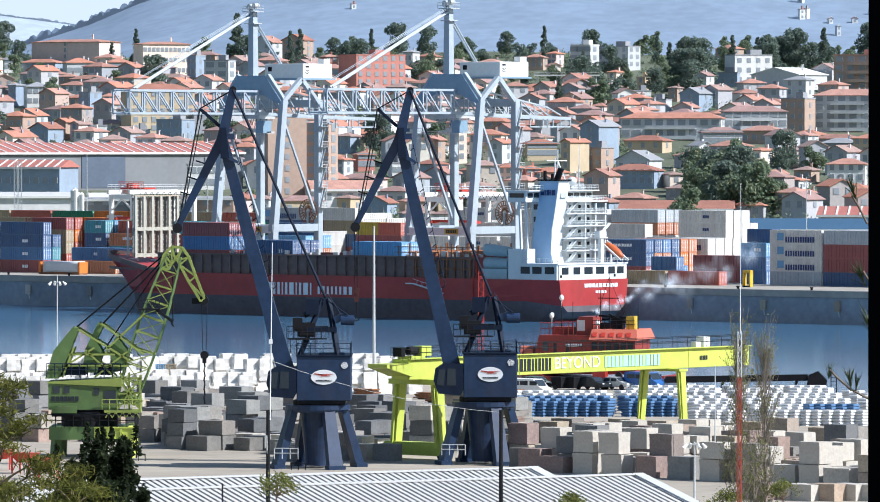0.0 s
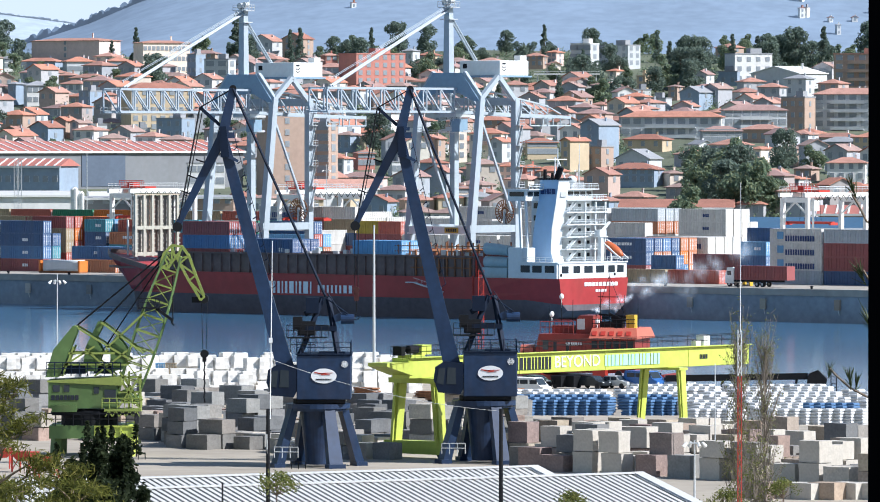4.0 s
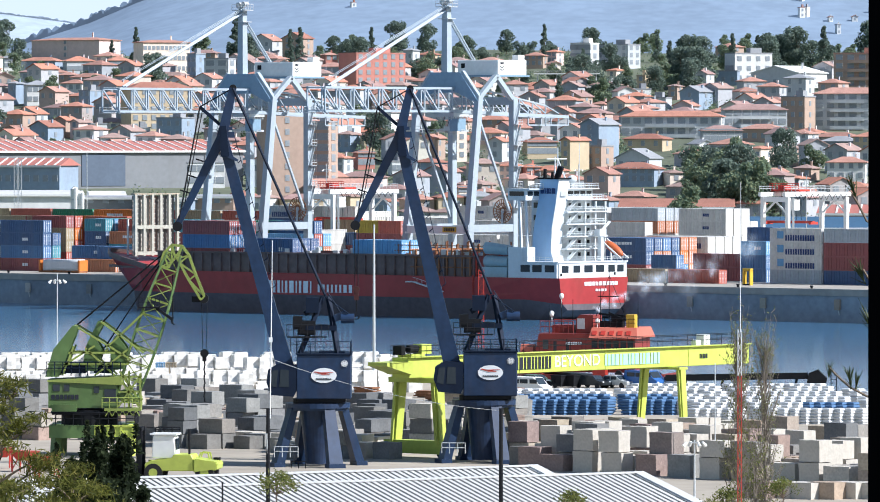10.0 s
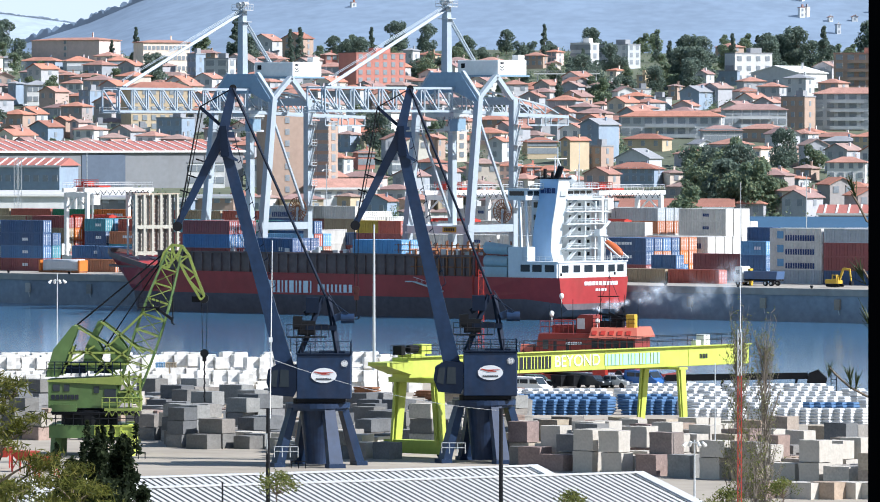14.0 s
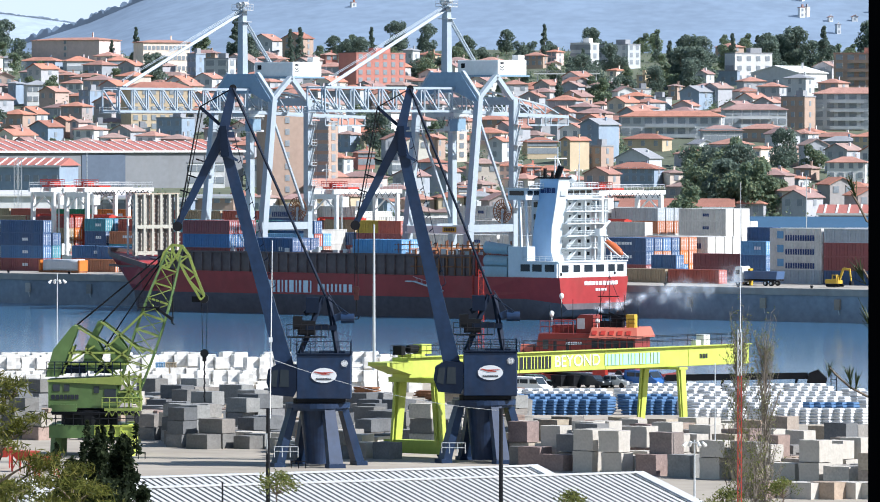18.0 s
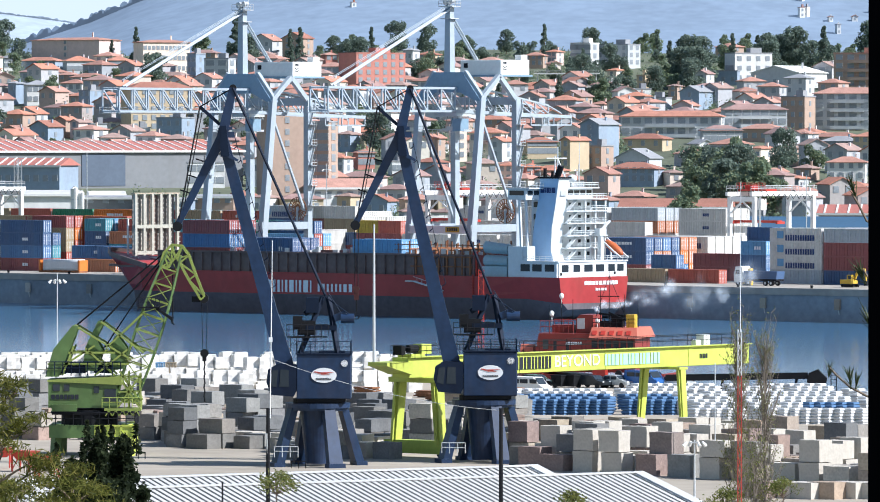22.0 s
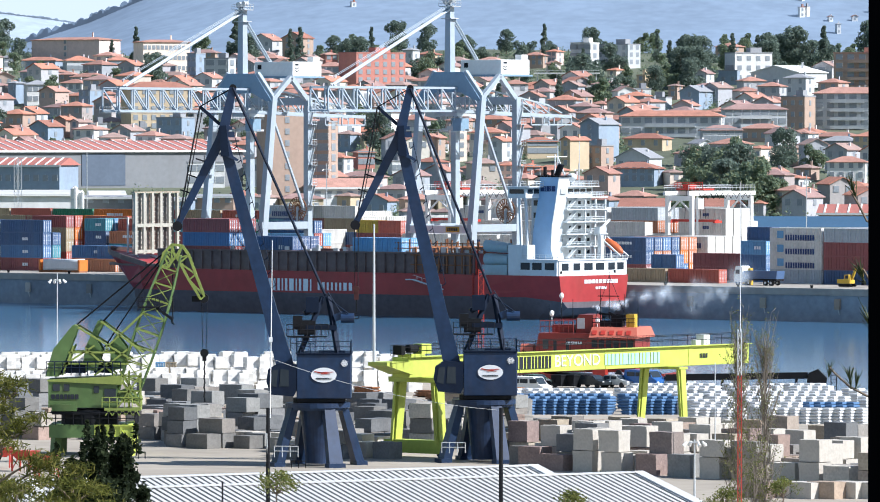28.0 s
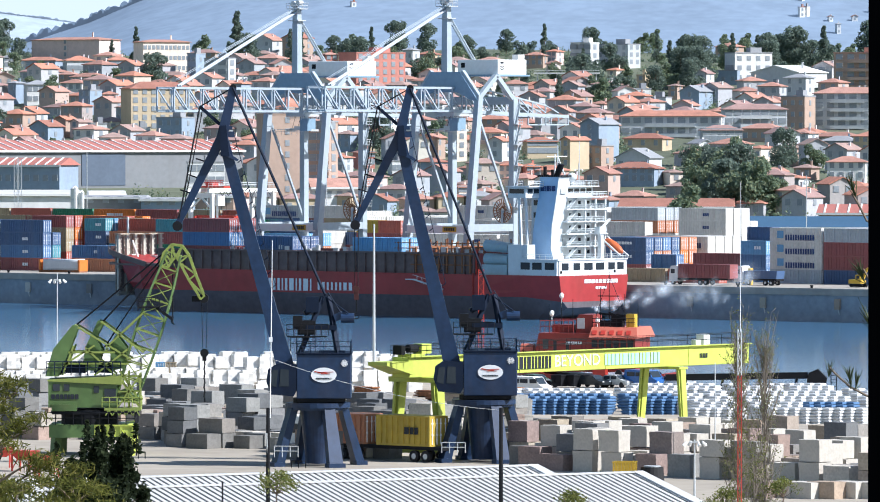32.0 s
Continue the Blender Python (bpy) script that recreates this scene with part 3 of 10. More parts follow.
# ---- the old green crane ----
def green_crane():
    t = thing("lattice_crane", pose(-30.4, 564.6, 0, 0, 0, 0), "old green lattice-boom harbour crane with a slab-sided house", "crane")
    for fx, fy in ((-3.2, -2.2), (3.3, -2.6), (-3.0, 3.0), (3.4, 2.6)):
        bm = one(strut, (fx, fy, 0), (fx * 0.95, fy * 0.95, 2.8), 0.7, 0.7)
        # legs on the right are lime: sunlight painted into their colour
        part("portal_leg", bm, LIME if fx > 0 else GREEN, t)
    bm = B()
    box(bm, 0, 0, 1.6, 7.4, 6.2, 1.1)
    portal = part("portal", bm, GREEN, t)
    bm = B()
    box(bm, 2.0, -3.2, 1.55, 3.5, 0.16, 0.14)
    box(bm, 2.0, -3.2, 2.6, 3.5, 0.16, 0.14)
    for fx in (0.35, 1.45, 2.6, 3.65):
        box(bm, fx, -3.2, 1.55, 0.16, 0.16, 1.1)
    box(bm, 2.0, -3.13, 1.6, 3.3, 0.06, 1.05)
    for k in range(4):
        strut(bm, (0.5 + k * 0.85, -3.05, 1.75), (1.3 + k * 0.85, -3.05, 2.6), 0.1, 0.1)
    # lime again, so the portal's front has its sunlight painted on
    part("portal_lattice", bm, LIME, portal)
    bm = B()
    rail(bm, [(-3.9, -3.2, 2.7), (3.8, -3.2, 2.7), (3.8, 3, 2.7)], 1.1, 0.04, 0.8)
    rail(bm, [(3.9, -3.0, 0.0), (3.9, -1.6, 0.0)], 2.6, 0.04, 0.5)
    part("portal_rail", bm, BLACK, portal)
    bm = B()
    tube(bm, (-0.3, 0, 2.7), (-0.3, 0, 4.0), 2.5, 22)
    part("slewing_ring", bm, BLACK, t)
    part("deck", one(box, 0, 0, 3.6, 7.0, 5.0, 0.25), BLACK, t)
    # house with a low pitched roof
    bm = B()
    prism(bm, [(-3.8, 4.2), (2.2, 4.2), (2.2, 6.2), (1.9, 6.45), (-3.8, 6.55)], -2.4, 2.4)
    house = part("machine_house", bm, GREEN, t)
    bm = B()
    hexa(bm, [(-3.9, -2.5, 6.5), (2.6, -2.6, 6.2), (2.6, 2.5, 6.2), (-3.9, 2.5, 6.5), (-3.9, -2.5, 6.62), (2.6, -2.6, 6.95), (2.6, 2.5, 6.95), (-3.9, 2.5, 6.62)])
    part("roof", bm, GREEN_LIT, house)
    for wx, wz, ww, wh in ((-3.1, 5.65, 0.6, 0.6), (-2.2, 5.65, 0.5, 0.6), (0.4, 5.5, 0.45, 0.6), (1.6, 4.75, 1.0, 1.1)):
        part("window", one(box, wx, -2.42, wz, ww, 0.06, wh), GLASS, house)
    bars(LETB, house, pose(-2.35, -2.44, 5.15), [0.3, 0.3, 0.26, 0.26, 0.12, 0.3, 0.3], 0.42, 0.09)
    part("belly", one(box, -2.4, -1.9, 3.9, 2.2, 1.6, 0.6), GREEN, house)
    bm = B()
    rail(bm, [(0.9, -2.7, 4.2), (4.2, -2.7, 4.2), (4.2, 1.5, 4.2)], 0.9, 0.04, 0.6)
    box(bm, 2.7, -1.5, 3.95, 3.2, 2.4, 0.22)
    for k in range(5):
        strut(bm, (1.2 + 0.6 * k, -2.72, 3.5), (1.5 + 0.6 * k, -2.72, 4.0), 0.09, 0.09)
        strut(bm, (1.8 + 0.6 * k, -2.72, 3.5), (1.5 + 0.6 * k, -2.72, 4.0), 0.09, 0.09)
    part("walkway", bm, GREEN_LIT, t)
    # gear and bracing on the sunny end of the house; bracing painted as if sunlit
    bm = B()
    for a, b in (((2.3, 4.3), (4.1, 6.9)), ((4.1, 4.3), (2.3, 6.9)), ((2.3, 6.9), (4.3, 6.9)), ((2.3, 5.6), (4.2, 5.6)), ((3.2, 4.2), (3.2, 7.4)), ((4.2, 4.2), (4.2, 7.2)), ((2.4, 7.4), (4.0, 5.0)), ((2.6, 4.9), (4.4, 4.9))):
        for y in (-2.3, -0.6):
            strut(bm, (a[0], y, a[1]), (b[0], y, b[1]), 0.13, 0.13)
    parts("end_brace", bm, GREEN_LIT, t)
    bm = one(tube, (2.9, -1.9, 5.2), (2.9, 0.6, 5.2), 0.6, 14)
    tube(bm, (3.7, -1.7, 4.9), (3.7, 0.6, 4.9), 0.4, 12)
    part("end_drum", bm, GREEN, t)
    # counterweight frames above the house
    bm = B()
    for y in (-1.9, 1.6):
        prism(bm, [(-4.1, 6.9), (-2.9, 6.9), (-2.0, 9.2), (-1.2, 11.3), (-1.7, 11.4), (-3.4, 9.3)], y, y + 0.35)
    wt = parts("counterweight_arm", bm, GREEN, t)
    bm = B()
    for y in (-1.5, 1.9):
        prism(bm, [(-0.9, 7.4), (0.4, 7.4), (0.9, 9.2), (0.3, 10.2), (1.0, 11.6), (0.5, 11.8), (-0.6, 9.5)], y, y + 0.35)
        prism(bm, [(1.7, 7.4), (2.8, 7.6), (3.0, 9.4), (2.1, 10.6), (1.5, 9.6)], y, y + 0.3)
    parts("rear_frame", bm, GREEN, t)
    bm = B()
    for y in (-1.8, 1.8):
        for a, b in (((-3.6, 7.2), (0.2, 9.6)), ((-1.4, 11.3), (3.4, 8.4)), ((0.8, 11.7), (4.5, 9.0)), ((-3.9, 8.0), (3.2, 8.0)), ((-3.2, 9.0), (2.0, 9.0)),
                     ((1.2, 9.4), (4.4, 12.4)), ((0.2, 7.0), (3.0, 9.2)), ((2.0, 7.0), (-0.6, 9.4)), ((-2.6, 7.0), (-1.6, 9.6))):
            strut(bm, (a[0], y, a[1]), (b[0], y, b[1]), 0.16, 0.16)
    for x, z in ((-1.5, 11.3), (-3.7, 7.6), (0.8, 11.6), (3.0, 8.4), (1.2, 9.2)):
        strut(bm, (x, -1.8, z), (x, 1.8, z), 0.16, 0.16)
    parts("rear_bar", bm, GREEN_LIT, t)
    bm = B()
    box(bm, -2.2, 0, 7.2, 3.2, 3.4, 0.9)
    box(bm, 0.9, 0, 7.2, 1.6, 2.6, 0.8)
    rail(bm, [(-4.0, -2.0, 7.0), (2.5, -2.0, 7.0)], 1.2, 0.04, 0.7)
    part("winch_deck", bm, NAVY2, t)
    # lattice boom
    foot, head = Vector((3.0, 0, 5.2)), Vector((7.1, 0, 17.6))
    d = (head - foot).normalized()
    n = d.cross(Vector((0, 1, 0))).normalized()

    def chord(k):
        w = 1.15 + 0.4 * math.sin(math.pi * min(1, 0.1 + k)) - 0.55 * k
        h = 0.75 + 0.42 * math.sin(math.pi * (0.08 + 0.9 * k)) - 0.15 * k
        c = foot.lerp(head, k)
        return [c + Vector((0, i * w, 0)) + n * (j * h) for i, j in ((-1, -1), (1, -1), (1, 1), (-1, 1))]

    bm, bl = B(), B()
    m = 9
    for i in range(m):
        a, b = chord(i / m), chord((i + 1) / m)
        for q in range(4):
            strut(bm, a[q], b[q], 0.15, 0.15)
            strut(bl, b[q], b[(q + 1) % 4], 0.10, 0.10)
            strut(bl, a[q], b[(q + 1) % 4], 0.08, 0.08) if (i + q) % 2 else strut(bl, a[(q + 1) % 4], b[q], 0.08, 0.08)
    boom = thing("boom", pose(0, 0, 0), "", "")
    boom.parent = t
    parts("chord", bm, GREEN, boom)
    parts("lacing_bar", bl, GREEN_LIT, boom)
    # rounded head and drooping nose
    bm = B()
    nose = Vector((9.75, 0, 13.9))
    arc = [Vector((5.9, 0, 16.6)), Vector((6.2, 0, 17.7)), Vector((6.9, 0, 18.4)), Vector((7.8, 0, 18.3)), Vector((8.4, 0, 17.5)), Vector((9.0, 0, 15.8)), nose]
    low = [Vector((6.6, 0, 16.4)), Vector((6.9, 0, 16.9)), Vector((7.2, 0, 17.3)), Vector((7.4, 0, 17.2)), Vector((7.6, 0, 16.8)), Vector((8.4, 0, 15.3)), nose + Vector((-0.3, 0, -0.3))]
    for y in (-0.6, 0.6):
        o = Vector((0, y, 0))
        for a, b in zip(arc, arc[1:]):
            strut(bm, a + o, b + o, 0.16, 0.2)
        for a, b in zip(low, low[1:]):
            strut(bm, a + o, b + o, 0.15, 0.18)
        for a, b in zip(arc[1:], low):
            strut(bm, a + o, b + o, 0.12, 0.12)
        for a, b in zip(arc, low):
            strut(bm, a + o, b + o, 0.14, 0.14)
    for a in arc:
        strut(bm, a + Vector((0, -0.6, 0)), a + Vector((0, 0.6, 0)), 0.14, 0.14)
    parts("head_bar", bm, GREEN_LIT, boom)
    bm = one(tube, (9.7, -0.5, 13.7), (9.7, 0.5, 13.7), 0.42, 12)
    box(bm, 9.1, 0, 13.4, 0.9, 0.9, 0.5)
    part("nose_sheave", bm, BLACK, boom)
    bm = B()
    for y in (-0.9, 0.9):
        tube(bm, (-1.4, y, 11.4), (6.0, y * 0.5, 17.5), 0.06, 4)
        tube(bm, (0.8, y, 11.6), (6.1, y * 0.5, 17.2), 0.06, 4)
        tube(bm, (1.0, y, 9.4), (5.8, y * 0.5, 16.6), 0.04, 4)
    part("luffing_rope", bm, BLACK, t)
    bm = B()
    box(bm, 5.0, -1.6, 12.9, 1.9, 0.8, 0.12)
    rail(bm, [(4.1, -2.0, 13.0), (5.9, -2.0, 13.0)], 0.8, 0.03, 0.4)
    strut(bm, (5.6, -1.6, 12.9), (7.0, -1.6, 11.9), 0.25, 0.25)
    part("boom_platform", bm, BLACK, boom)
    bm = B()
    tube(bm, (7.0, -0.5, 15.8), (7.0, -0.5, 12.1), 0.05, 4)
    tube(bm, (7.0, -0.5, 12.1), (6.9, -0.5, 11.6), 0.11, 6)
    tube(bm, (6.9, -0.5, 11.6), (7.15, -0.5, 11.4), 0.08, 6)
    part("auxiliary_hook", bm, BLACK, boom)
    bm = B()
    for dx in (-0.25, 0.25):
        tube(bm, (9.75 + dx, 0, 13.4), (9.75 + dx * 0.6, 0, 9.3), 0.03, 4)
    ropes = part("hoist_rope", bm, BLACK, t)
    bm = B()
    tube(bm, (9.75, -0.2, 8.9), (9.75, 0.2, 8.9), 0.38, 10)
    box(bm, 9.75, 0, 8.2, 0.35, 0.3, 0.7)
    part("hook_pulley", bm, BLACK, ropes)
    bm = B()
    for k in range(9):
        tube(bm, (9.75, 0, 8.2 - 0.4 * k), (9.75 + 0.04 * (-1) ** k, 0, 7.8 - 0.4 * k), 0.07, 5)
    part("chain", bm, BLACK, ropes)
    return t


green_crane()


# ---- the lime gantry crane with the lettered beam ----
def lime_gantry():
    G0, G1 = Vector((-1.9, 560.0, 0)), Vector((20.2, 585.8, 0))
    ax = (G1 - G0)
    span = ax.length
    turn = math.degrees(math.atan2(ax.y, ax.x))
    t = thing("gantry_crane", pose(G0.x, G0.y, 0, 0, 0, turn), "lime-green travelling gantry crane with large lettering on its beam", "gantry crane")
    top, hgt = 8.75, 1.78
    x0, x1 = -2.6, span + 11.4
    bm = one(box, (x0 + x1) / 2, -0.2, top - hgt, x1 - x0, 1.9, hgt)
    bmesh.ops.bevel(bm, geom=bm.edges[:], offset=0.04, segments=1, affect="EDGES")
    beam = part("beam", bm, LIME, t)
    bm = B()
    for k in range(1, 4):
        box(bm, x0 + (x1 - x0) * k / 4 + 3, -1.17, top - hgt + 0.02, 0.08, 0.05, hgt - 0.04)
    box(bm, (x0 + x1) / 2, -1.2, top, x1 - x0, 0.5, 0.08)
    part("beam_joint", bm, LIME, beam)
    # lettering on the lit side of the beam
    zc = top - 0.9
    bars(LETB, beam, pose(14.3, -1.19, zc), [0.24, 0.45, 0.24, 0.45, 0.24, 0.24, 0.32, 0.24, 0.32, 0.24], 1.1, 0.2)
    words("BEYOND", 1.45, LETW, beam, pose(20.4, -1.175, zc), width=6.3, depth=0.02)
    bars(LETC, beam, pose(28.2, -1.19, zc), [0.3, 0.3, 0.4, 0.5, 0.3, 0.6, 0.25, 0.4, 0.5, 0.3, 0.3, 0.5, 0.25, 0.4, 0.3], 1.0, 0.16)
    bars(LETB, beam, pose(span + 4.6, -1.19, zc), [0.12, 0.12, 0.25, 0.25], 0.4, 0.12)
    # rails along the top
    bm = B()
    rail(bm, [(x0, -1.35, top + 0.05), (x1, -1.35, top + 0.05)], 0.95, 0.028, 2.2)
    part("top_rail", bm, BLACK, beam)
    bm = B()
    rail(bm, [(x0, 0.9, top + 0.05), (x1, 0.9, top + 0.05)], 0.95, 0.025, 2.2)
    part("rear_rail", bm, BLACK, beam)
    bm = one(box, span + 6.0, 0, top, 0.9, 0.9, 1.0)
    box(bm, span + 4.7, -0.2, top, 0.7, 0.6, 0.55)
    part("control_box", bm, WHITE, beam)
    bm = one(box, -0.9, 0, top, 1.8, 1.6, 0.25)
    box(bm, 0.2, -0.3, top + 0.25, 1.3, 1.0, 0.85)
    tr = part("trolley", bm, LIME, t)
    bm = B()
    tube(bm, (-1.6, -0.2, top + 0.7), (-0.5, -0.2, top + 0.7), 0.36, 12)
    box(bm, -2.3, 0.2, top + 0.2, 0.5, 1.0, 0.8)
    part("winch_drum", bm, BLACK, tr)
    bm = B()
    rail(bm, [(-4.8, -2.4, top - 0.05), (-2.4, -2.4, top - 0.05)], 1.0, 0.03, 0.8)
    part("end_rail", bm, BLACK, t)
    bm = B()
    hexa(bm, [(-5.6, -1.3, top - 0.65), (-2.4, -1.5, top - 1.5), (-2.4, 1.3, top - 1.5), (-5.6, 0.9, top - 0.65),
              (-5.6, -1.3, top - 0.35), (-2.4, -1.5, top - 0.35), (-2.4, 1.3, top - 0.35), (-5.6, 0.9, top - 0.35)])
    part("cantilever", bm, LIME, t)

    def frame_at(x, near):
        for sgn in (-1, 1):
            y = 2.6 * sgn
            bm = B()
            k = 1.0 if near else 0.74
            strut(bm, (x, y * 0.80 - 0.1, top - hgt), (x, y, 0.9), 0.95 * k, 0.7 * k, 0.85 * k, 0.6 * k)
            strut(bm, (x - 0.68 * k, y * 0.80 - 0.1, top - hgt), (x - 0.55 * k, y, 1.0), 0.14, 0.3 * k)
            part("leg", bm, LIME, t)
        bm = one(box, x, 0, 0.35, 1.15, 7.0, 1.15)
        sill = part("sill_beam", bm, LIME, t)
        bm = B()
        for y in (-2.7, 2.7):
            tube(bm, (x - 0.25, y, 0.34), (x + 0.25, y, 0.34), 0.34, 14)
        part("wheel", bm, BLACK, sill)
        bm = one(box, x, 0, top - hgt - (0.45 if near else 0.22), 1.7 if near else 1.2, 5.4 if near else 5.0, 0.45 if near else 0.22)
        part("head_beam", bm, LIME, t)

    frame_at(0.0, True)
    frame_at(span, False)


lime_gantry()


# ---- the two ship-to-shore cranes on the far quay ----
def quay_crane():
    """Axes: x along the quay, y inland, z up; the waterside rail is y = 0."""
    t = thing("quay_crane", pose(0, 0, 0), "tall white ship-to-shore container crane with a lattice boom", "container crane", "quay cranes")
    HW, GA = 7.7, 13.6
    for sx in (-1, 1):
        x = HW * sx
        bm = B()
        strut(bm, (x, 0, 1.0), (x, 0.3, 9.6), 1.3, 1.5)
        strut(bm, (x, 0.3, 9.6), (x, 3.3, 35.4), 1.3, 1.5, 1.1, 1.35)
        part("waterside_leg", bm, CRANEW, t)
        bm = B()
        strut(bm, (x, GA, 1.0), (x, GA, 35.0), 1.2, 1.3)
        part("landside_leg", bm, CRANEW, t)
        # the peaked frame between both legs
        bm = B()
        strut(bm, (x, 3.3, 35.2), (x, 8.4, 39.4), 0.9, 0.9)
        strut(bm, (x, 8.4, 39.4), (x, GA, 34.6), 0.9, 0.9)
        part("peak_frame", bm, CRANEW, t)
        bm = B()
        strut(bm, (x, 3.0, 31.8), (x, GA, 11.0), 0.42, 0.42)
        part("brace", bm, CRANEW, t)
        part("portal_beam", one(strut, (x, -0.6, 10.2), (x, GA + 0.6, 10.2), 1.1, 1.4), CRANEW, t)
        part("lower_beam", one(strut, (x, -0.8, 1.3), (x, GA + 0.8, 1.3), 0.9, 1.0), CRANEW, t)
        for y in (0, GA):
            bm = B()
            for k in (-1, 1):
                box(bm, x + 1.6 * k, y, 0.25, 2.4, 0.9, 0.9)
                for w in (-0.6, 0.6):
                    tube(bm, (x + 1.6 * k + w, y - 0.2, 0.35), (x + 1.6 * k + w, y + 0.2, 0.35), 0.34, 10)
            part("bogie", bm, BLACK, t)
    # sill beams along the quay, one with a plate
    for y in (0.0, GA):
        sill = part("sill_beam", one(strut, (-HW, y, 9.9), (HW, y, 9.9), 1.0, 1.5), WHITE, t)
    bm = one(box, 3.6, -0.62, 9.45, 3.4, 0.06, 1.0)
    pl = part("name_plate", bm, YELLOW, t, "yellow plate with black bars")
    bars(LETB, pl, pose(3.6, -0.68, 9.95), [0.32, 0.3, 0.3, 0.32, 0.36, 0.34], 0.6, 0.12)
    # cross girder with sloping haunches; its shade is painted in as blue-grey
    bm = B()
    prism(bm, [(-HW - 0.4, 34.6), (-HW + 1.0, 34.6), (-3.0, 36.2), (3.0, 36.2), (HW - 1.0, 34.6), (HW + 0.4, 34.6), (3.6, 40.1), (-3.6, 40.1)], 2.4, 4.4)
    part("cross_girder", bm, CRANEB, t)
    part("rear_cross_girder", one(strut, (-HW, GA, 34.6), (HW, GA, 34.6), 1.0, 1.5), CRANEW, t)
    bm = B()
    strut(bm, (3.6, 3.0, 40.0), (HW, 3.2, 35.0), 0.85, 1.3)
    strut(bm, (-3.6, 3.0, 40.0), (-HW, 3.2, 35.0), 0.85, 1.3)
    parts("girder_flange", bm, CRANEW, t)
    # mast
    bm = B()
    strut(bm, (-0.3, 3.2, 40.0), (-0.3, 3.2, 53.0), 1.5, 1.5, 1.2, 1.2)
    mast = part("mast", bm, CRANEW, t)
    bm = B()
    box(bm, -0.3, 3.2, 52.6, 3.4, 2.6, 0.15)
    box(bm, -0.3, 3.2, 50.3, 2.6, 2.4, 0.15)
    rail(bm, [(-2.0, 1.9, 52.7), (1.4, 1.9, 52.7), (1.4, 4.5, 52.7)], 1.1, 0.05, 0.8)
    tube(bm, (-0.9, 2.6, 53.6), (-0.9, 3.8, 53.6), 0.65, 10)
    tube(bm, (0.4, 2.6, 53.9), (0.4, 3.8, 53.9), 0.5, 10)
    tube(bm, (1.2, 3.2, 52.7), (1.2, 3.2, 56.5), 0.06, 5)
    parts("masthead", bm, STEEL, mast)
    bm = B()
    for dx in (-0.55, 0.1):
        tube(bm, (dx, 3.0, 52.2), (dx, -31.0, 37.4), 0.21, 6)
        tube(bm, (dx, 3.0, 53.0), (dx, -18.0, 44.4), 0.07, 4)
        tube(bm, (dx, 2.6, 52.6), (dx, -31.5, 38.6), 0.05, 4)
    parts("forestay", bm, CRANEW, t)
    bm = B()
    for dx in (-0.5, 0.1):
        tube(bm, (dx, 3.4, 51.0), (dx, 13.0, 40.4), 0.2, 6)
    parts("backstay", bm, CRANEW, t)
    # boom: a lattice box
    bm, bl = B(), B()
    ys = [-35 + 4.1 * i for i in range(10)]
    for x in (-2.2, 2.2):
        for z in (32.6, 37.0):
            strut(bm, (x, -35, z), (x, 2.0, z), 0.42, 0.42)
        for i, y in enumerate(ys):
            strut(bl, (x, y, 32.6), (x, y, 37.0), 0.26, 0.26)
            if i + 1 < len(ys):
                strut(bl, (x, y, 37.0), (x, ys[i + 1], 32.6), 0.24, 0.24)
    for y in ys:
        strut(bl, (-2.2, y, 37.0), (2.2, y, 37.0), 0.2, 0.2)
        strut(bl, (-2.2, y, 32.6), (2.2, y, 32.6), 0.2, 0.2)
    boom = thing("boom", pose(0, 0, 0), "", "")
    boom.parent = t
    parts("chord", bm, CRANEW, boom)
    parts("lattice_bar", bl, CRANEW, boom)
    bm = B()
    rail(bm, [(-3.0, -35, 32.3), (-3.0, 30, 32.3)], 1.1, 0.05, 2.0)
    box(bm, -2.8, -2.5, 32.2, 0.7, 65, 0.1)
    part("boom_walkway", bm, STEEL, boom)
    # rear girder
    bm = B()
    for x in (-2.2, 2.2):
        strut(bm, (x, 2.0, 32.6), (x, 37, 31.6), 0.42, 0.6)
        strut(bm, (x, GA, 36.4), (x, 30, 33.8), 0.3, 0.3)
        strut(bm, (x, 2.0, 37.0), (x, GA, 36.4), 0.4, 0.4)
        for y in (6, 10, 14, 18, 22, 26, 30):
            z = 36.6 if y < GA else 36.4 - (y - GA) * 0.16
            strut(bm, (x, y, 32.3), (x, y, z), 0.22, 0.22)
            strut(bm, (x, y, z), (x, y + 4, 32.3), 0.2, 0.2)
    for y in (30, 34, 37):
        strut(bm, (-2.2, y, 31.8), (2.2, y, 31.8), 0.3, 0.3)
        for x in (-2.2, 2.2):
            strut(bm, (x, y, 30.0), (x, y, 31.8), 0.2, 0.2)
    strut(bm, (-2.2, 37, 30.0), (-2.2, 30, 30.0), 0.25, 0.25)
    strut(bm, (2.2, 37, 30.0), (2.2, 30, 30.0), 0.25, 0.25)
    parts("rear_girder_bar", bm, CRANEW, t)
    bm = B()
    rail(bm, [(-3.0, 2.5, 38.9), (-3.0, GA, 38.9)], 1.1, 0.05, 1.5)
    rail(bm, [(-7, 3.0, 28.0), (-7, GA, 28.0)], 1.1, 0.05, 1.5)
    for z in (14, 18, 22, 26, 30):
        box(bm, HW + 1.1, GA, z, 1.3, 1.6, 0.08)
        rail(bm, [(HW + 1.7, GA - 0.8, z), (HW + 1.7, GA + 0.8, z)], 1.1, 0.05, 0.8)
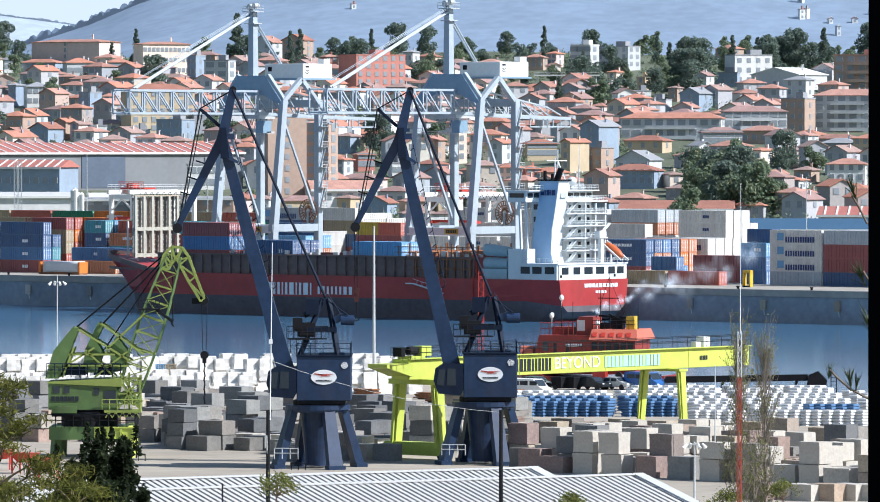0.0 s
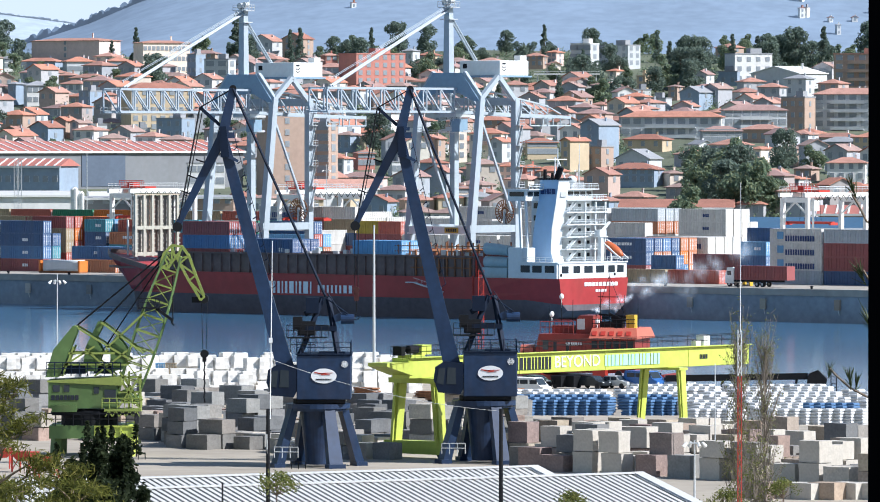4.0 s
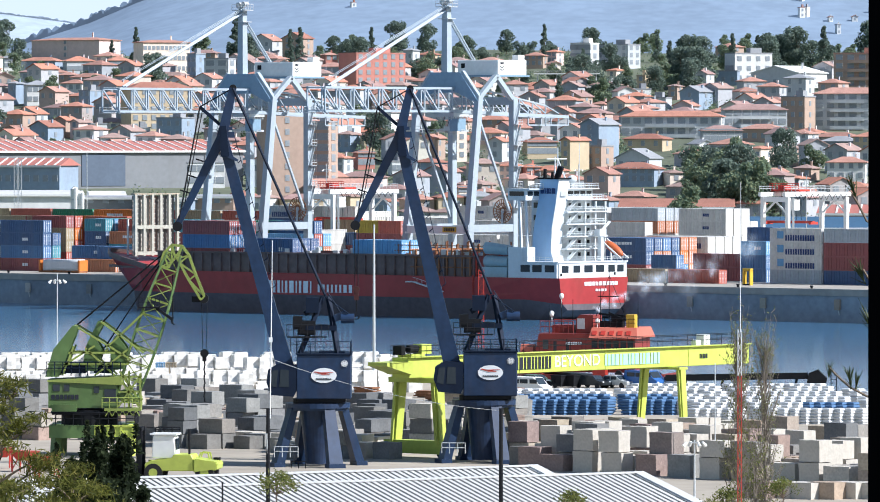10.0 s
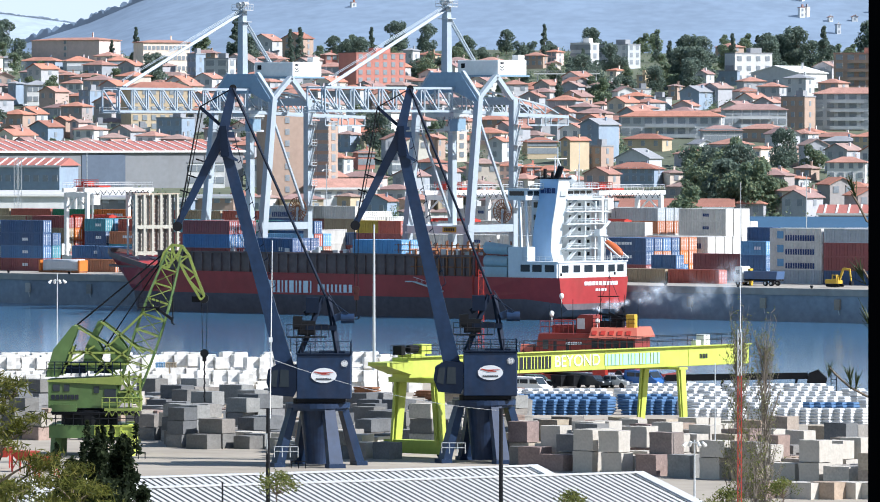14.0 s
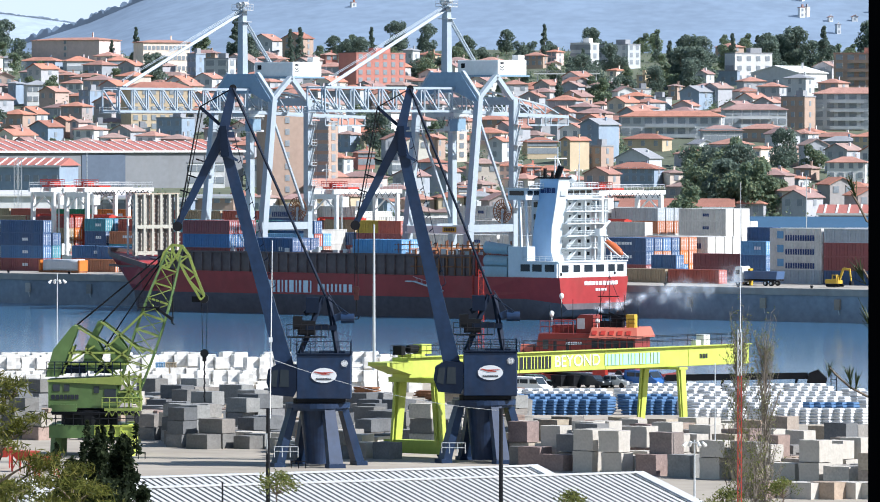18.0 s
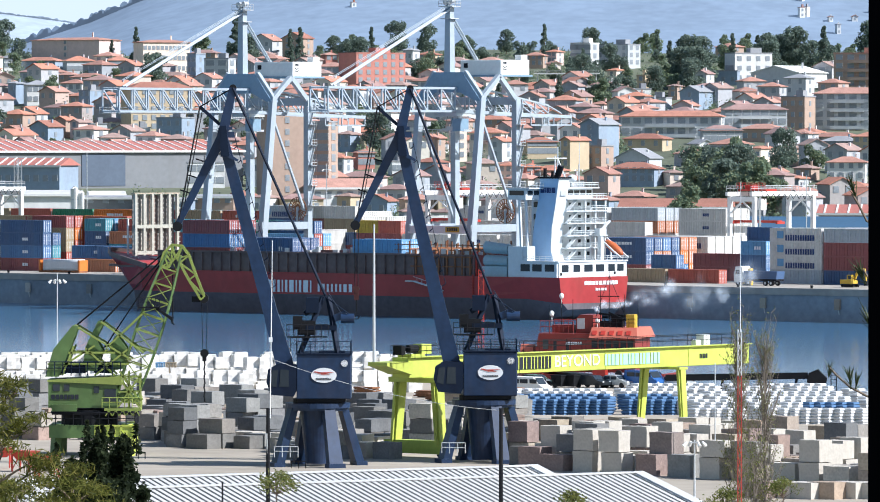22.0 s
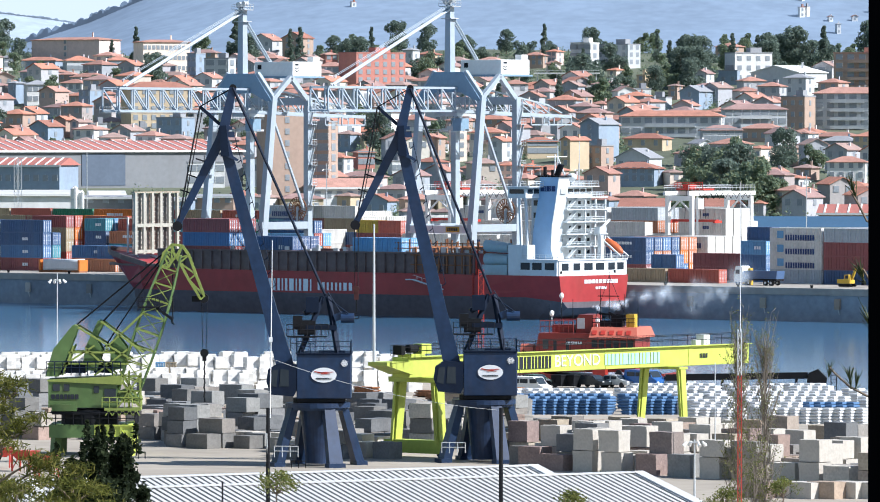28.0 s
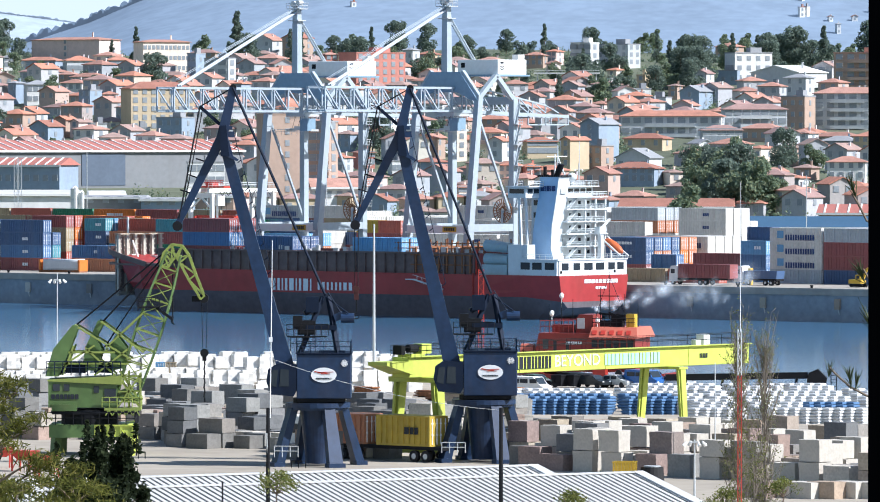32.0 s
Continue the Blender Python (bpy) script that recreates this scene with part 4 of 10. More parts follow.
        strut(bm, (HW + 1.1, GA - 0.7, z), (HW + 1.1, GA + 0.7, z + 4), 0.5, 0.08)
    part("stair", bm, STEEL, t)
    # machinery house
    bm = one(box, 1.5, 14.6, 39.6, 10.2, 8.6, 2.9)
    bmesh.ops.bevel(bm, geom=bm.edges[:], offset=0.08, segments=1, affect="EDGES")
    mh = part("machinery_house", bm, WHITE, t)
    part("house_floor", one(box, 1.5, 14.6, 39.3, 11.0, 9.6, 0.3), CRANEB, mh)
    part("roof_unit", one(box, 5.6, 17.6, 42.5, 1.6, 1.8, 1.0), WHITE, mh)
    bm = B()
    strut(bm, (6.62, 12.0, 41.9), (6.62, 11.0, 41.9), 0.05, 0.35)
    for k in range(2):
        strut(bm, (6.62, 12.1, 41.3 - 0.5 * k), (6.62, 11.5, 41.0 - 0.5 * k), 0.05, 0.16)
        strut(bm, (6.62, 11.5, 41.0 - 0.5 * k), (6.62, 10.9, 41.3 - 0.5 * k), 0.05, 0.16)
    part("house_mark", bm, LETB, mh)
    part("louvre", one(box, -2.2, 10.28, 41.0, 1.0, 0.06, 0.9), BLACK, mh)
    # cable reel on the landside sill
    bm = B()
    for k in range(22):
        a = 2 * math.pi * k / 22
        strut(bm, (6.0 + 0.5 * math.cos(a), GA - 1.2, 13.4 + 0.5 * math.sin(a)), (6.0 + 2.3 * math.cos(a), GA - 1.2, 13.4 + 2.3 * math.sin(a)), 0.1, 0.16)
        b = 2 * math.pi * (k + 1) / 22
        for r in (2.3, 1.5):
            strut(bm, (6.0 + r * math.cos(a), GA - 1.2, 13.4 + r * math.sin(a)), (6.0 + r * math.cos(b), GA - 1.2, 13.4 + r * math.sin(b)), 0.12, 0.12)
    part("cable_reel", bm, RUST, t, "rust-brown spoked cable reel")
    part("reel_bracket", one(strut, (6.0, GA - 1.1, 10.5), (6.0, GA - 1.1, 13.4), 0.5, 0.5), CRANEW, t)
    # trolley with cab, ropes and spreader under the boom
    tr = thing("trolley", pose(0, 4.5, 0), "", "")
    tr.parent = t
    bm = one(box, 0, 0, 31.6, 4.6, 4.6, 0.9)
    box(bm, -0.6, 0.6, 32.5, 2.0, 2.0, 0.8)
    for k in (-1.8, 1.8):
        rail(bm, [(k, -2.4, 30.9), (k, 2.4, 30.9)], 0.8, 0.06, 0.6)
    part("trolley_frame", bm, STEEL, tr)
    bm = one(box, 2.2, -1.0, 28.8, 2.0, 2.4, 2.4)
    part("driver_cab", bm, CRANEB, tr)
    bm = B()
    for x in (-2.0, 2.0):
        for y in (-0.8, 0.8):
            tube(bm, (x * 0.6, y, 31.6), (x, y, 29.4), 0.05, 4)
    part("hoist_rope", bm, BLACK, tr)
    bm = one(box, 0, 0, 28.9, 6.0, 0.8, 0.4)
    box(bm, 0, 0, 29.1, 3.0, 1.6, 0.6)
    for x in (-3.0, 3.0):
        box(bm, x, 0, 28.7, 0.4, 2.2, 0.4)
    part("spreader", bm, STEEL, tr)
    return t


sts_a = quay_crane()
sts_b = copy_thing(sts_a, pose(0, 0, 0))
# ---- the container ship ----
SHIP_S = 47.6           # its stern along the quay
SHIP_O = -12.0          # its centre line


def ship():
    """Axes: x towards the bow, y to port (towards the camera), z from the water."""
    m = at_quay(SHIP_S, SHIP_O, WATER_Z, 180)
    t = thing("container_ship", m, "red-hulled container feeder ship, moored, part loaded, white deckhouse aft", "ship")
    LEN, HB = 124.0, 10.4
    # hull sections: x, half breadth at deck, half breadth at the waterline, deck height, keel rise
    secs = ((0.0, 10.1, 8.6, 7.7, 1.9), (2.0, 10.3, 9.0, 7.7, 0.6), (8, HB, 9.6, 7.7, -2), (20, HB, HB, 7.7, -3), (95, HB, HB, 7.9, -3), (106, 9.6, 8.0, 8.3, -3),
            (113.4, 7.6, 4.6, 10.0, -3), (119, 4.2, 1.6, 10.6, -3), (121.9, 1.6, 0.3, 10.9, -1), (122.8, 0.25, 0.1, 11.0, 3.5))
    bm, bb = B(), B()
    cols, cb = [], []
    for x, hd, hw, zd, zk in secs:
        rake = max(0.0, x - 104) ** 2 / 400 * 10.5
        red = 2.9 + 0.8 * min(1.0, x / 8)
        mid, low = (max(red + 1.2, zk + 0.3), hw + (hd - hw) * 0.6), (max(red, zk + 0.05), hw + (hd - hw) * 0.35)
        cols.append([bm.verts.new(p) for p in ((x, hd, zd), (x - 0.75 * rake, mid[1], mid[0]), (x - rake, low[1], low[0]), (x - rake, -low[1], low[0]), (x - 0.75 * rake, -mid[1], mid[0]), (x, -hd, zd))])
        cb.append([bb.verts.new(p) for p in ((x - rake, low[1], low[0]), (x - 1.05 * rake, hw * 0.9, zk - 0.1), (x - 1.05 * rake, -hw * 0.9, zk - 0.1), (x - rake, -low[1], low[0]))])
    for group, b_ in ((cols, bm), (cb, bb)):
        for a, c in zip(group, group[1:]):
            for i in range(len(a) - 1):
                b_.faces.new((a[i], a[i + 1], c[i + 1], c[i]))
        b_.faces.new(group[0])
        b_.faces.new(group[-1][::-1])
    for a, c in zip(cols, cols[1:]):
        bm.faces.new((a[5], a[0], c[0], c[5]))
    hull = part("hull", bm, HULL, t, "red hull, the upper strake dark brown")
    part("boot_topping", bb, BOOT, hull)
    # coaming and bulwark above the side: a dark rusty strake
    bm = B()
    box(bm, 60.5, 9.5, 7.7, 81.0, 0.5, 4.0)
    box(bm, 60.5, -9.5, 7.7, 81.0, 0.5, 4.0)
    for k in range(33):
        box(bm, 20.5 + 2.45 * k, 9.9, 7.7, 0.22, 0.5, 3.9)
    box(bm, 60.5, 9.75, 11.4, 81.0, 1.1, 0.25)
    part("hatch_coaming", bm, HULLB, t)
    bm = B()
    slab(bm, [(95, 10.35), (106, 9.5), (113.4, 7.5), (119, 4.1), (122.4, 0.8), (122.4, -0.8), (119, -4.1), (113.4, -7.5), (106, -9.5), (95, -10.35)], 8.2, 8.6)
    part("forecastle_deck", bm, HULLB, t)
    bm = B()
    for sgn in (1, -1):
        for a, b in (((104, 9.8, 8.2), (112, 8.2, 9.6)), ((112, 8.2, 9.6), (118.2, 4.9, 10.4)), ((118.2, 4.9, 10.4), (123.0, 0.3, 11.0))):
            strut(bm, (a[0], a[1] * sgn, a[2] + 0.3), (b[0], b[1] * sgn, b[2] + 0.3), 0.25, 1.0)
    parts("bulwark", bm, HULLB, t)
    bm = B()
    tube(bm, (118, 0, 8.6), (118, 0, 17.5), 0.22, 8)
    strut(bm, (112, 3.0, 8.6), (114, 3.0, 13.0), 0.25, 0.25)
    box(bm, 115, 2, 8.6, 2, 2, 1.6)
    box(bm, 112, -2, 8.6, 2, 2, 1.4)
    part("windlass", bm, WHITE, t)
    # stacked hatch covers standing at the bow as a tall cream rack
    # deck cargo frames amidships
    bm, bo = B(), B()
    for k in range(9):
        x = 19 + 2.6 * k
        for y in (9.0, 4.5, -2.0):
            strut(bm, (x, y, 11.6), (x, y, 13.6 + 0.5 * (k % 2)), 0.22, 0.22)
        strut(bm, (x, 9.0, 12.6), (x, -6, 12.6), 0.2, 0.2)
    for z in (12.4, 13.4):
        strut(bm, (19, 9.0, z), (41, 9.0, z), 0.16, 0.16)
    for k in range(34):
        x = 20 + random.random() * 70
        box(bo, x, 9.3 - random.random() * 1.4, 11.65, 0.3 + random.random() * 1.2, 0.5, 0.3 + random.random() * 0.8)
    parts("lashing_bridge", bm, RUST, t)
    parts("deck_fitting", bo, STEEL, t)
    # rusty cell guides and stowed gear down the open hold before the house
    bm = B()
    for k in range(8):
        x = 21.5 + 1.9 * k
        strut(bm, (x, 10.0, 7.9), (x, 10.0, 12.6), 0.3, 0.3)
    for z in (9.4, 11.2):
        strut(bm, (21, 10.05, z), (36, 10.05, z), 0.22, 0.22)
    parts("cell_guide", bm, RUST, t)
    # letters on the side, drawn as plain blocks
    bars(LETW, hull, pose(66.5, 10.47, 5.2, 0, 0, 180), [0.6, 0.6, 0.6, 0.6, 0.35, 0.6, 1.1, 0.35, 0.6, 1.2, 0.35], 2.3, 0.5)
    bars(LETW, hull, pose(54.6, 10.47, 5.0, 0, 0, 180), [0.5, 0.7, 0.5, 0.5, 0.5, 0.5, 0.8, 0.8], 1.5, 0.55)
    bars(LETW, hull, pose(-0.06, -2.0, 6.6, 0, 0, -90), [0.9, 0.9, 0.9, 0.5, 0.9, 0.9, 0.9, 0.9, 0.9], 0.7, 0.25)
    bars(LETW, hull, pose(-0.06, -2.0, 5.4, 0, 0, -90), [0.6, 0.6, 0.6, 0.6], 0.45, 0.25)
    # white bulwark house at the stern with square openings
    bm = B()
    box(bm, 0.5, 0, 7.7, 0.3, 19.6, 2.9)
    box(bm, 4.8, 10.1, 7.7, 8.6, 0.3, 2.9)
    box(bm, 7.5, -10.1, 7.7, 14.0, 0.3, 2.9)
    box(bm, 4.8, 0, 10.5, 9.2, 20.6, 0.22)
    aft = part("poop_house", bm, SHIPW, t)
    for y in (-8.2, -5.6, -2.2, 1.2, 4.6, 8.0):
        part("opening", one(box, 0.33, y, 8.7, 0.06, 1.9 + 0.5 * (abs(y) < 4), 1.3), GLASS, aft)
    for x in (2.2, 5.2, 8.0):
        part("opening", one(box, x, 10.27, 8.8, 2.2, 0.06, 1.3), GLASS, aft)
    for y in (-6.5, 9.2):
        part("scupper", one(box, 0.32, y, 8.1, 0.06, 0.5, 0.5), BLACK, aft)
    bm = B()
    rail(bm, [(9, 10.2, 10.7), (0.3, 10.2, 10.7), (0.3, -10.2, 10.7)], 1.05, 0.05, 1.5)
    part("poop_rail", bm, SHIPW, t)
    # deckhouse: stepped white decks, open to the stern
    bm = B()
    box(bm, 9.8, -2.5, 10.7, 5.4, 11.0, 13.6)
    house = part("deckhouse", bm, SHIPW, t)
    for k in range(5):
        z = 10.7 + 2.75 * (k + 1)
        bm = B()
        box(bm, 6.6, -2.6, z - 0.12, 6.0, 12.0, 0.24)
        rail(bm, [(3.8, 3.2, z + 0.1), (3.8, -8.5, z + 0.1), (9.5, -8.5, z + 0.1)], 1.05, 0.05, 1.1)
        strut(bm, (4.6, 2.2, z - 2.6), (4.6, -0.6, z), 0.9, 0.12)
        strut(bm, (4.1, 2.2, z - 1.7), (4.1, -0.6, z + 0.9), 0.05, 0.06)
        deck = part("deck", bm, SHIPW, house)
        for y in (-7.0, -4.4, -1.8, 1.0):
            part("window", one(box, 7.06, y, z - 1.7, 0.08, 0.7, 0.8), GLASS, deck)
        part("side_window", one(box, 11.4, 3.03, z - 1.9, 1.1, 0.06, 1.2), GLASS, deck)
    # bridge with wings
    bm = B()
    box(bm, 10.0, 0.5, 24.3, 4.2, 19.6, 2.4)
    box(bm, 9.6, 0.3, 26.7, 5.6, 20.6, 0.22)
    box(bm, 7.0, -4.0, 24.2, 3.0, 10.5, 0.2)
    bridge = part("bridge", bm, SHIPW, t)
    for y in (-8.2, -6.4, -4.6, -2.8, 9.0, 7.2):
        part("bridge_window", one(box, 7.86, y, 25.3, 0.1, 1.4, 1.0), GLASS, bridge)
    part("bridge_side_window", one(box, 10.0, 10.33, 25.3, 3.4, 0.1, 1.0), GLASS, bridge)
    bm = B()
    rail(bm, [(6.9, 10.4, 26.9), (6.9, -9.8, 26.9), (12.2, -9.8, 26.9)], 1.1, 0.06, 1.0)
    rail(bm, [(5.6, 1.0, 24.4), (5.6, -9.2, 24.4)], 1.1, 0.06, 0.8)
    part("bridge_rail", bm, SHIPW, bridge)
    bm = B()
    for y in (-8.3, -5.4, -2.4):
        strut(bm, (4.2, y, 10.7), (4.0, y, 24.0), 0.28, 0.28)
    for y in (10.0, 8.2):
        strut(bm, (9, y, 10.7), (9.6, y, 24.3), 0.4, 0.4)
    parts("deck_post", bm, SHIPW, house)
    # funnel casing on the port side: tall, waisted, its port face plain
    bm = B()
    prof = ((10.7, 4.6, 9.9, 6.3), (13.0, 5.2, 9.7, 6.3), (18.0, 5.0, 9.2, 6.3), (24.0, 4.0, 8.2, 6.3), (29.0, 3.3, 7.7, 6.3))
    rows = []
    for z, xa, xf, y in prof:
        rows.append([bm.verts.new(p) for p in ((xa, y, z), (xf, y, z), (xf, y - 3.0, z), (xa, y - 3.0, z))])
    for a, b in zip(rows, rows[1:]):
        for i in range(4):
            bm.faces.new((a[i], a[(i + 1) % 4], b[(i + 1) % 4], b[i]))
    bm.faces.new(rows[-1])
    bm.faces.new(rows[0][::-1])
    # the casing is white; the blue is shade painted into its colour
    fun = part("funnel_casing", bm, FUN_SHADE, t, "tall white funnel casing tinted blue for shade, with dark letters")
    # sheet added over the aft face, so the sunlit side keeps its white
    bm = B()
    for (z0, a0, _, y0), (z1, a1, _, y1) in zip(prof, prof[1:]):
        hexa(bm, [(a0 - 0.12, y0 - 3.05, z0), (a0 + 0.02, y0 - 3.05, z0), (a0 + 0.02, y0 + 0.02, z0), (a0 - 0.12, y0 + 0.02, z0),
                  (a1 - 0.12, y1 - 3.05, z1 - 0.01), (a1 + 0.02, y1 - 3.05, z1 - 0.01), (a1 + 0.02, y1 + 0.02, z1 - 0.01), (a1 - 0.12, y1 + 0.02, z1 - 0.01)])
    aftp = part("aft_plate", bm, SHIPW, fun, "white aft face, left untinted as the sunlit side")
    for z in (25.2, 27.0):
        part("louvre", one(box, 3.55, 4.6, z, 0.12, 1.6, 1.2), STEEL, aftp)
    bars(LETBL, fun, pose(5.8, 6.36, 26.4, 0, 0, 180), [0.95, 0.2, 0.75, 0.2, 0.85], 1.0, 0.14)
    bm = one(box, 5.5, 4.8, 29.0, 5.2, 3.6, 0.35)
    part("funnel_cap", bm, BLACK, fun)
    bm = B()
    tube(bm, (4.9, 4.8, 29.3), (3.9, 4.8, 31.8), 0.6, 12)
    tube(bm, (7.6, 5.0, 29.3), (7.6, 5.0, 31.3), 0.32, 10)
    tube(bm, (6.3, 4.4, 29.3), (6.3, 4.4, 30.6), 0.28, 10)
    part("exhaust_pipe", bm, BLACK, fun)
    bm = B()
    for y, z in ((-1, 36.0), (-0.2, 34.0)):
        tube(bm, (9.5, y, 27.1), (9.5, y, z), 0.12, 6)
    strut(bm, (9.5, -3.6, 33.5), (9.5, 2.2, 33.5), 0.2, 0.2)
    strut(bm, (9.5, -4.2, 27.1), (9.5, -1.0, 33.5), 0.18, 0.18)
    tube(bm, (8.8, -6.5, 27.1), (8.8, -6.5, 37.0), 0.06, 5)
    tube(bm, (8.8, 5.0, 27.1), (8.8, 5.0, 31.0), 0.06, 5)
    parts("radar_mast", bm, SHIPW, t)
    bm = B()
    bmesh.ops.create_icosphere(bm, subdivisions=2, radius=0.95, matrix=Matrix.Translation((9, -4.6, 28.9)))
    tube(bm, (9, -4.6, 27.1), (9, -4.6, 28.2), 0.25, 8)
    part("satellite_dome", bm, SHIPW, t, smooth=True)
    # free-fall boat and its davit
    bm = B()
    bmesh.ops.create_icosphere(bm, subdivisions=2, radius=1.0, matrix=Matrix.Translation((2.2, -8.6, 13.4)) @ Euler((0, radians(-38), 0)).to_matrix().to_4x4() @ Matrix.Diagonal((2.7, 0.95, 1.0, 1)))
    part("lifeboat", bm, CMATO, t, "orange free-fall lifeboat", smooth=True)
    bm = B()
    for y in (-9.4, -7.2):
        strut(bm, (-0.6, y, 11.2), (4.6, y, 15.6), 0.25, 0.3)
        strut(bm, (3.6, y, 10.7), (3.6, y, 15.0), 0.25, 0.25)
    strut(bm, (2.0, -4.4, 10.7), (2.0, -4.4, 17.6), 0.8, 0.8)
    strut(bm, (2.0, -4.4, 17.2), (3.6, -9.0, 19.4), 0.4, 0.4)
    box(bm, 2.0, -4.4, 16.2, 1.2, 2.0, 1.6)
    part("davit", bm, SHIPW, t)
    # tanks and ladder before the house
    bm = B()
    for z in (9.4, 11.9):
        tube(bm, (12.9, 8.6, z + 1.2), (18.6, 8.6, z + 1.2), 1.15, 18)
    box(bm, 15.8, 8.7, 7.7, 6.0, 2.2, 1.9)
    part("tank_container", bm, TANKM, t, "pale blue tank container")
    bm = B()
    box(bm, 9.9, 9.0, 7.7, 4.6, 2.2, 6.2)
    part("side_house", bm, SHIPW, t)
    bm = B()
    box(bm, 20.5, 9.6, 7.7, 1.0, 0.4, 4.6)
    for y in (10.1, 10.5):
        strut(bm, (20.5, y, 3.0), (20.5, y, 8.0), 0.16, 0.12)
    for k in range(8):
        box(bm, 20.5, 10.4, 3.5 + 0.55 * k, 0.7, 0.5, 0.1)
    part("side_ladder", bm, REDP, t)
    bm = B()
    strut(bm, (34.5, 10.9, 6.6), (27.5, 10.9, 4.9), 0.7, 0.18)
    strut(bm, (34.5, 11.2, 7.5), (27.5, 11.2, 5.8), 0.06, 0.06)
    for k in range(6):
        strut(bm, (33.5 - 1.2 * k, 11.2, 6.4 - 0.29 * k), (33.5 - 1.2 * k, 11.2, 7.3 - 0.29 * k), 0.06, 0.06)
    box(bm, 35.4, 10.9, 6.5, 1.8, 0.9, 0.2)
    part("accommodation_ladder", bm, SHIPW, t)
    # aft house flattened above the poop to fit the camera's view; decks 2.3 m
    for c in t.children_recursive:
        if c.location.length > 0.1:
            if c.location.z > 11:
                c.location.z = 10.7 + (c.location.z - 10.7) * 0.83
            continue
        for v in c.data.vertices:
            if v.co.z > 10.75 and v.co.x < 14:
                v.co.z = 10.7 + (v.co.z - 10.7) * 0.83
    return t


CMATO = mat("lifeboat_orange", (0.50, 0.12, 0.04), 0.45, 0.0, 0.12, 1, 0.03)
# blue tint that stands for shade on the white funnel
FUN_SHADE = mat("funnel_shade_blue", (0.36, 0.55, 0.78), 0.42, 0.0, 0.08, 0.4, 0.03, dirt=0.05)
TANKM = mat("tank_blue_grey", (0.34, 0.44, 0.47), 0.4, 0.0, 0.1, 1, 0.03, dirt=0.1)
the_ship = ship()


# ---- the orange rescue tug at the near quay ----
def tug():
    """Axes: x towards its bow, y to the far side, before it is turned and mirrored to fit the camera's view."""
    m = Matrix.Translation((15.8, 737.5, WATER_Z)) @ pose(0, 0, 0, 0, 0, 164)
    t = thing("rescue_tug", m, "orange-red rescue tug with masts, moored behind the quay", "tug")
    bm = B()
    cols = []
    for x, h, zd in ((-15.0, 3.6, 6.9), (-12, 4.6, 6.6), (-4, 4.8, 6.4), (4, 4.4, 6.8), (8, 2.6, 7.8), (10.0, 0.3, 8.8)):
        cols.append([bm.verts.new(p) for p in ((x, -h, zd), (x, -h * 0.85, -1.5), (x, h * 0.85, -1.5), (x, h, zd))])
    for a, b in zip(cols, cols[1:]):
        for i in range(4):
            bm.faces.new((a[i], a[(i + 1) % 4], b[(i + 1) % 4], b[i]))
    bm.faces.new(cols[0])
    bm.faces.new(cols[-1][::-1])
    part("hull", bm, TUGR, t)
    bm = B()
    rail(bm, [(-14.6, -3.8, 6.9), (-4, -4.7, 6.5), (4, -4.3, 6.9), (8, -2.5, 7.9)], 1.1, 0.05, 1.4)
    part("deck_rail", bm, TUGR, t)
    # superstructure: a long house, a pale sloping roof band aft, rails and a block above
    bm = B()
    prism(bm, [(-10.3, 6.6), (6.2, 6.6), (5.4, 9.6), (5.0, 11.0), (-10.3, 11.0)], -3.5, 3.5)
    house = part("superstructure", bm, TUGR, t)
    for k in range(6):
        part("window", one(box, -9.6 + 1.15 * k, -3.54, 9.4, 0.85, 0.06, 0.85), GLASS, house)
    for x, z, w in ((3.9, 9.2, 0.9), (2.4, 9.0, 0.5), (0.4, 9.0, 0.5), (3.9, 7.4, 0.6), (1.4, 7.4, 0.6), (-1.4, 7.6, 0.6)):
        part("side_door", one(box, x, -3.54, z, w, 0.06, 1.1), GLASS, house)
    bars(LETW, house, pose(-0.6, -3.56, 9.9, 0, 0, 0), [0.3, 0.25, 0.3, 0.25, 0.3, 0.3, 0.25], 0.3, 0.1)
    part("handrail_belt", one(box, -2.0, -3.62, 8.7, 16.0, 0.12, 0.12), LETW, house)
    bm = B()
    hexa(bm, [(-10.9, -4.3, 10.5), (-3.2, -4.3, 10.5), (-3.2, 4.3, 10.5), (-10.9, 4.3, 10.5), (-10.5, -3.3, 11.7), (-3.4, -3.3, 11.7), (-3.4, 3.3, 11.7), (-10.5, 3.3, 11.7)])
    roof = part("sloped_roof", bm, PINKR, house, "paler orange sloping roof band")
    for k in range(5):
        part("roof_light", one(strut, (-9.4 + 1.35 * k, -4.05, 10.9), (-9.4 + 1.35 * k, -3.7, 11.35), 0.75, 0.05), REDP, roof)
    bm = B()
    prism(bm, [(-3.1, 11.0), (-0.4, 11.0), (-0.4, 12.6), (-0.9, 13.1), (-3.1, 13.1)], -2.0, 2.0)
    block = part("funnel", bm, TUGR, t)
    part("vent_grille", one(box, -1.2, -2.04, 11.5, 1.2, 0.06, 1.2), STEEL, block)
    bm = B()
    rail(bm, [(4.9, -3.2, 11.0), (-0.4, -3.2, 11.0)], 1.4, 0.05, 0.8)
    rail(bm, [(4.9, 3.0, 11.0), (-0.4, 3.0, 11.0)], 1.4, 0.05, 0.8)
    parts("top_rail", bm, TUGR, t)
    part("top_house", one(box, 2.2, 0.6, 11.0, 3.4, 2.6, 0.9), TUGR, t)
    bm = B()
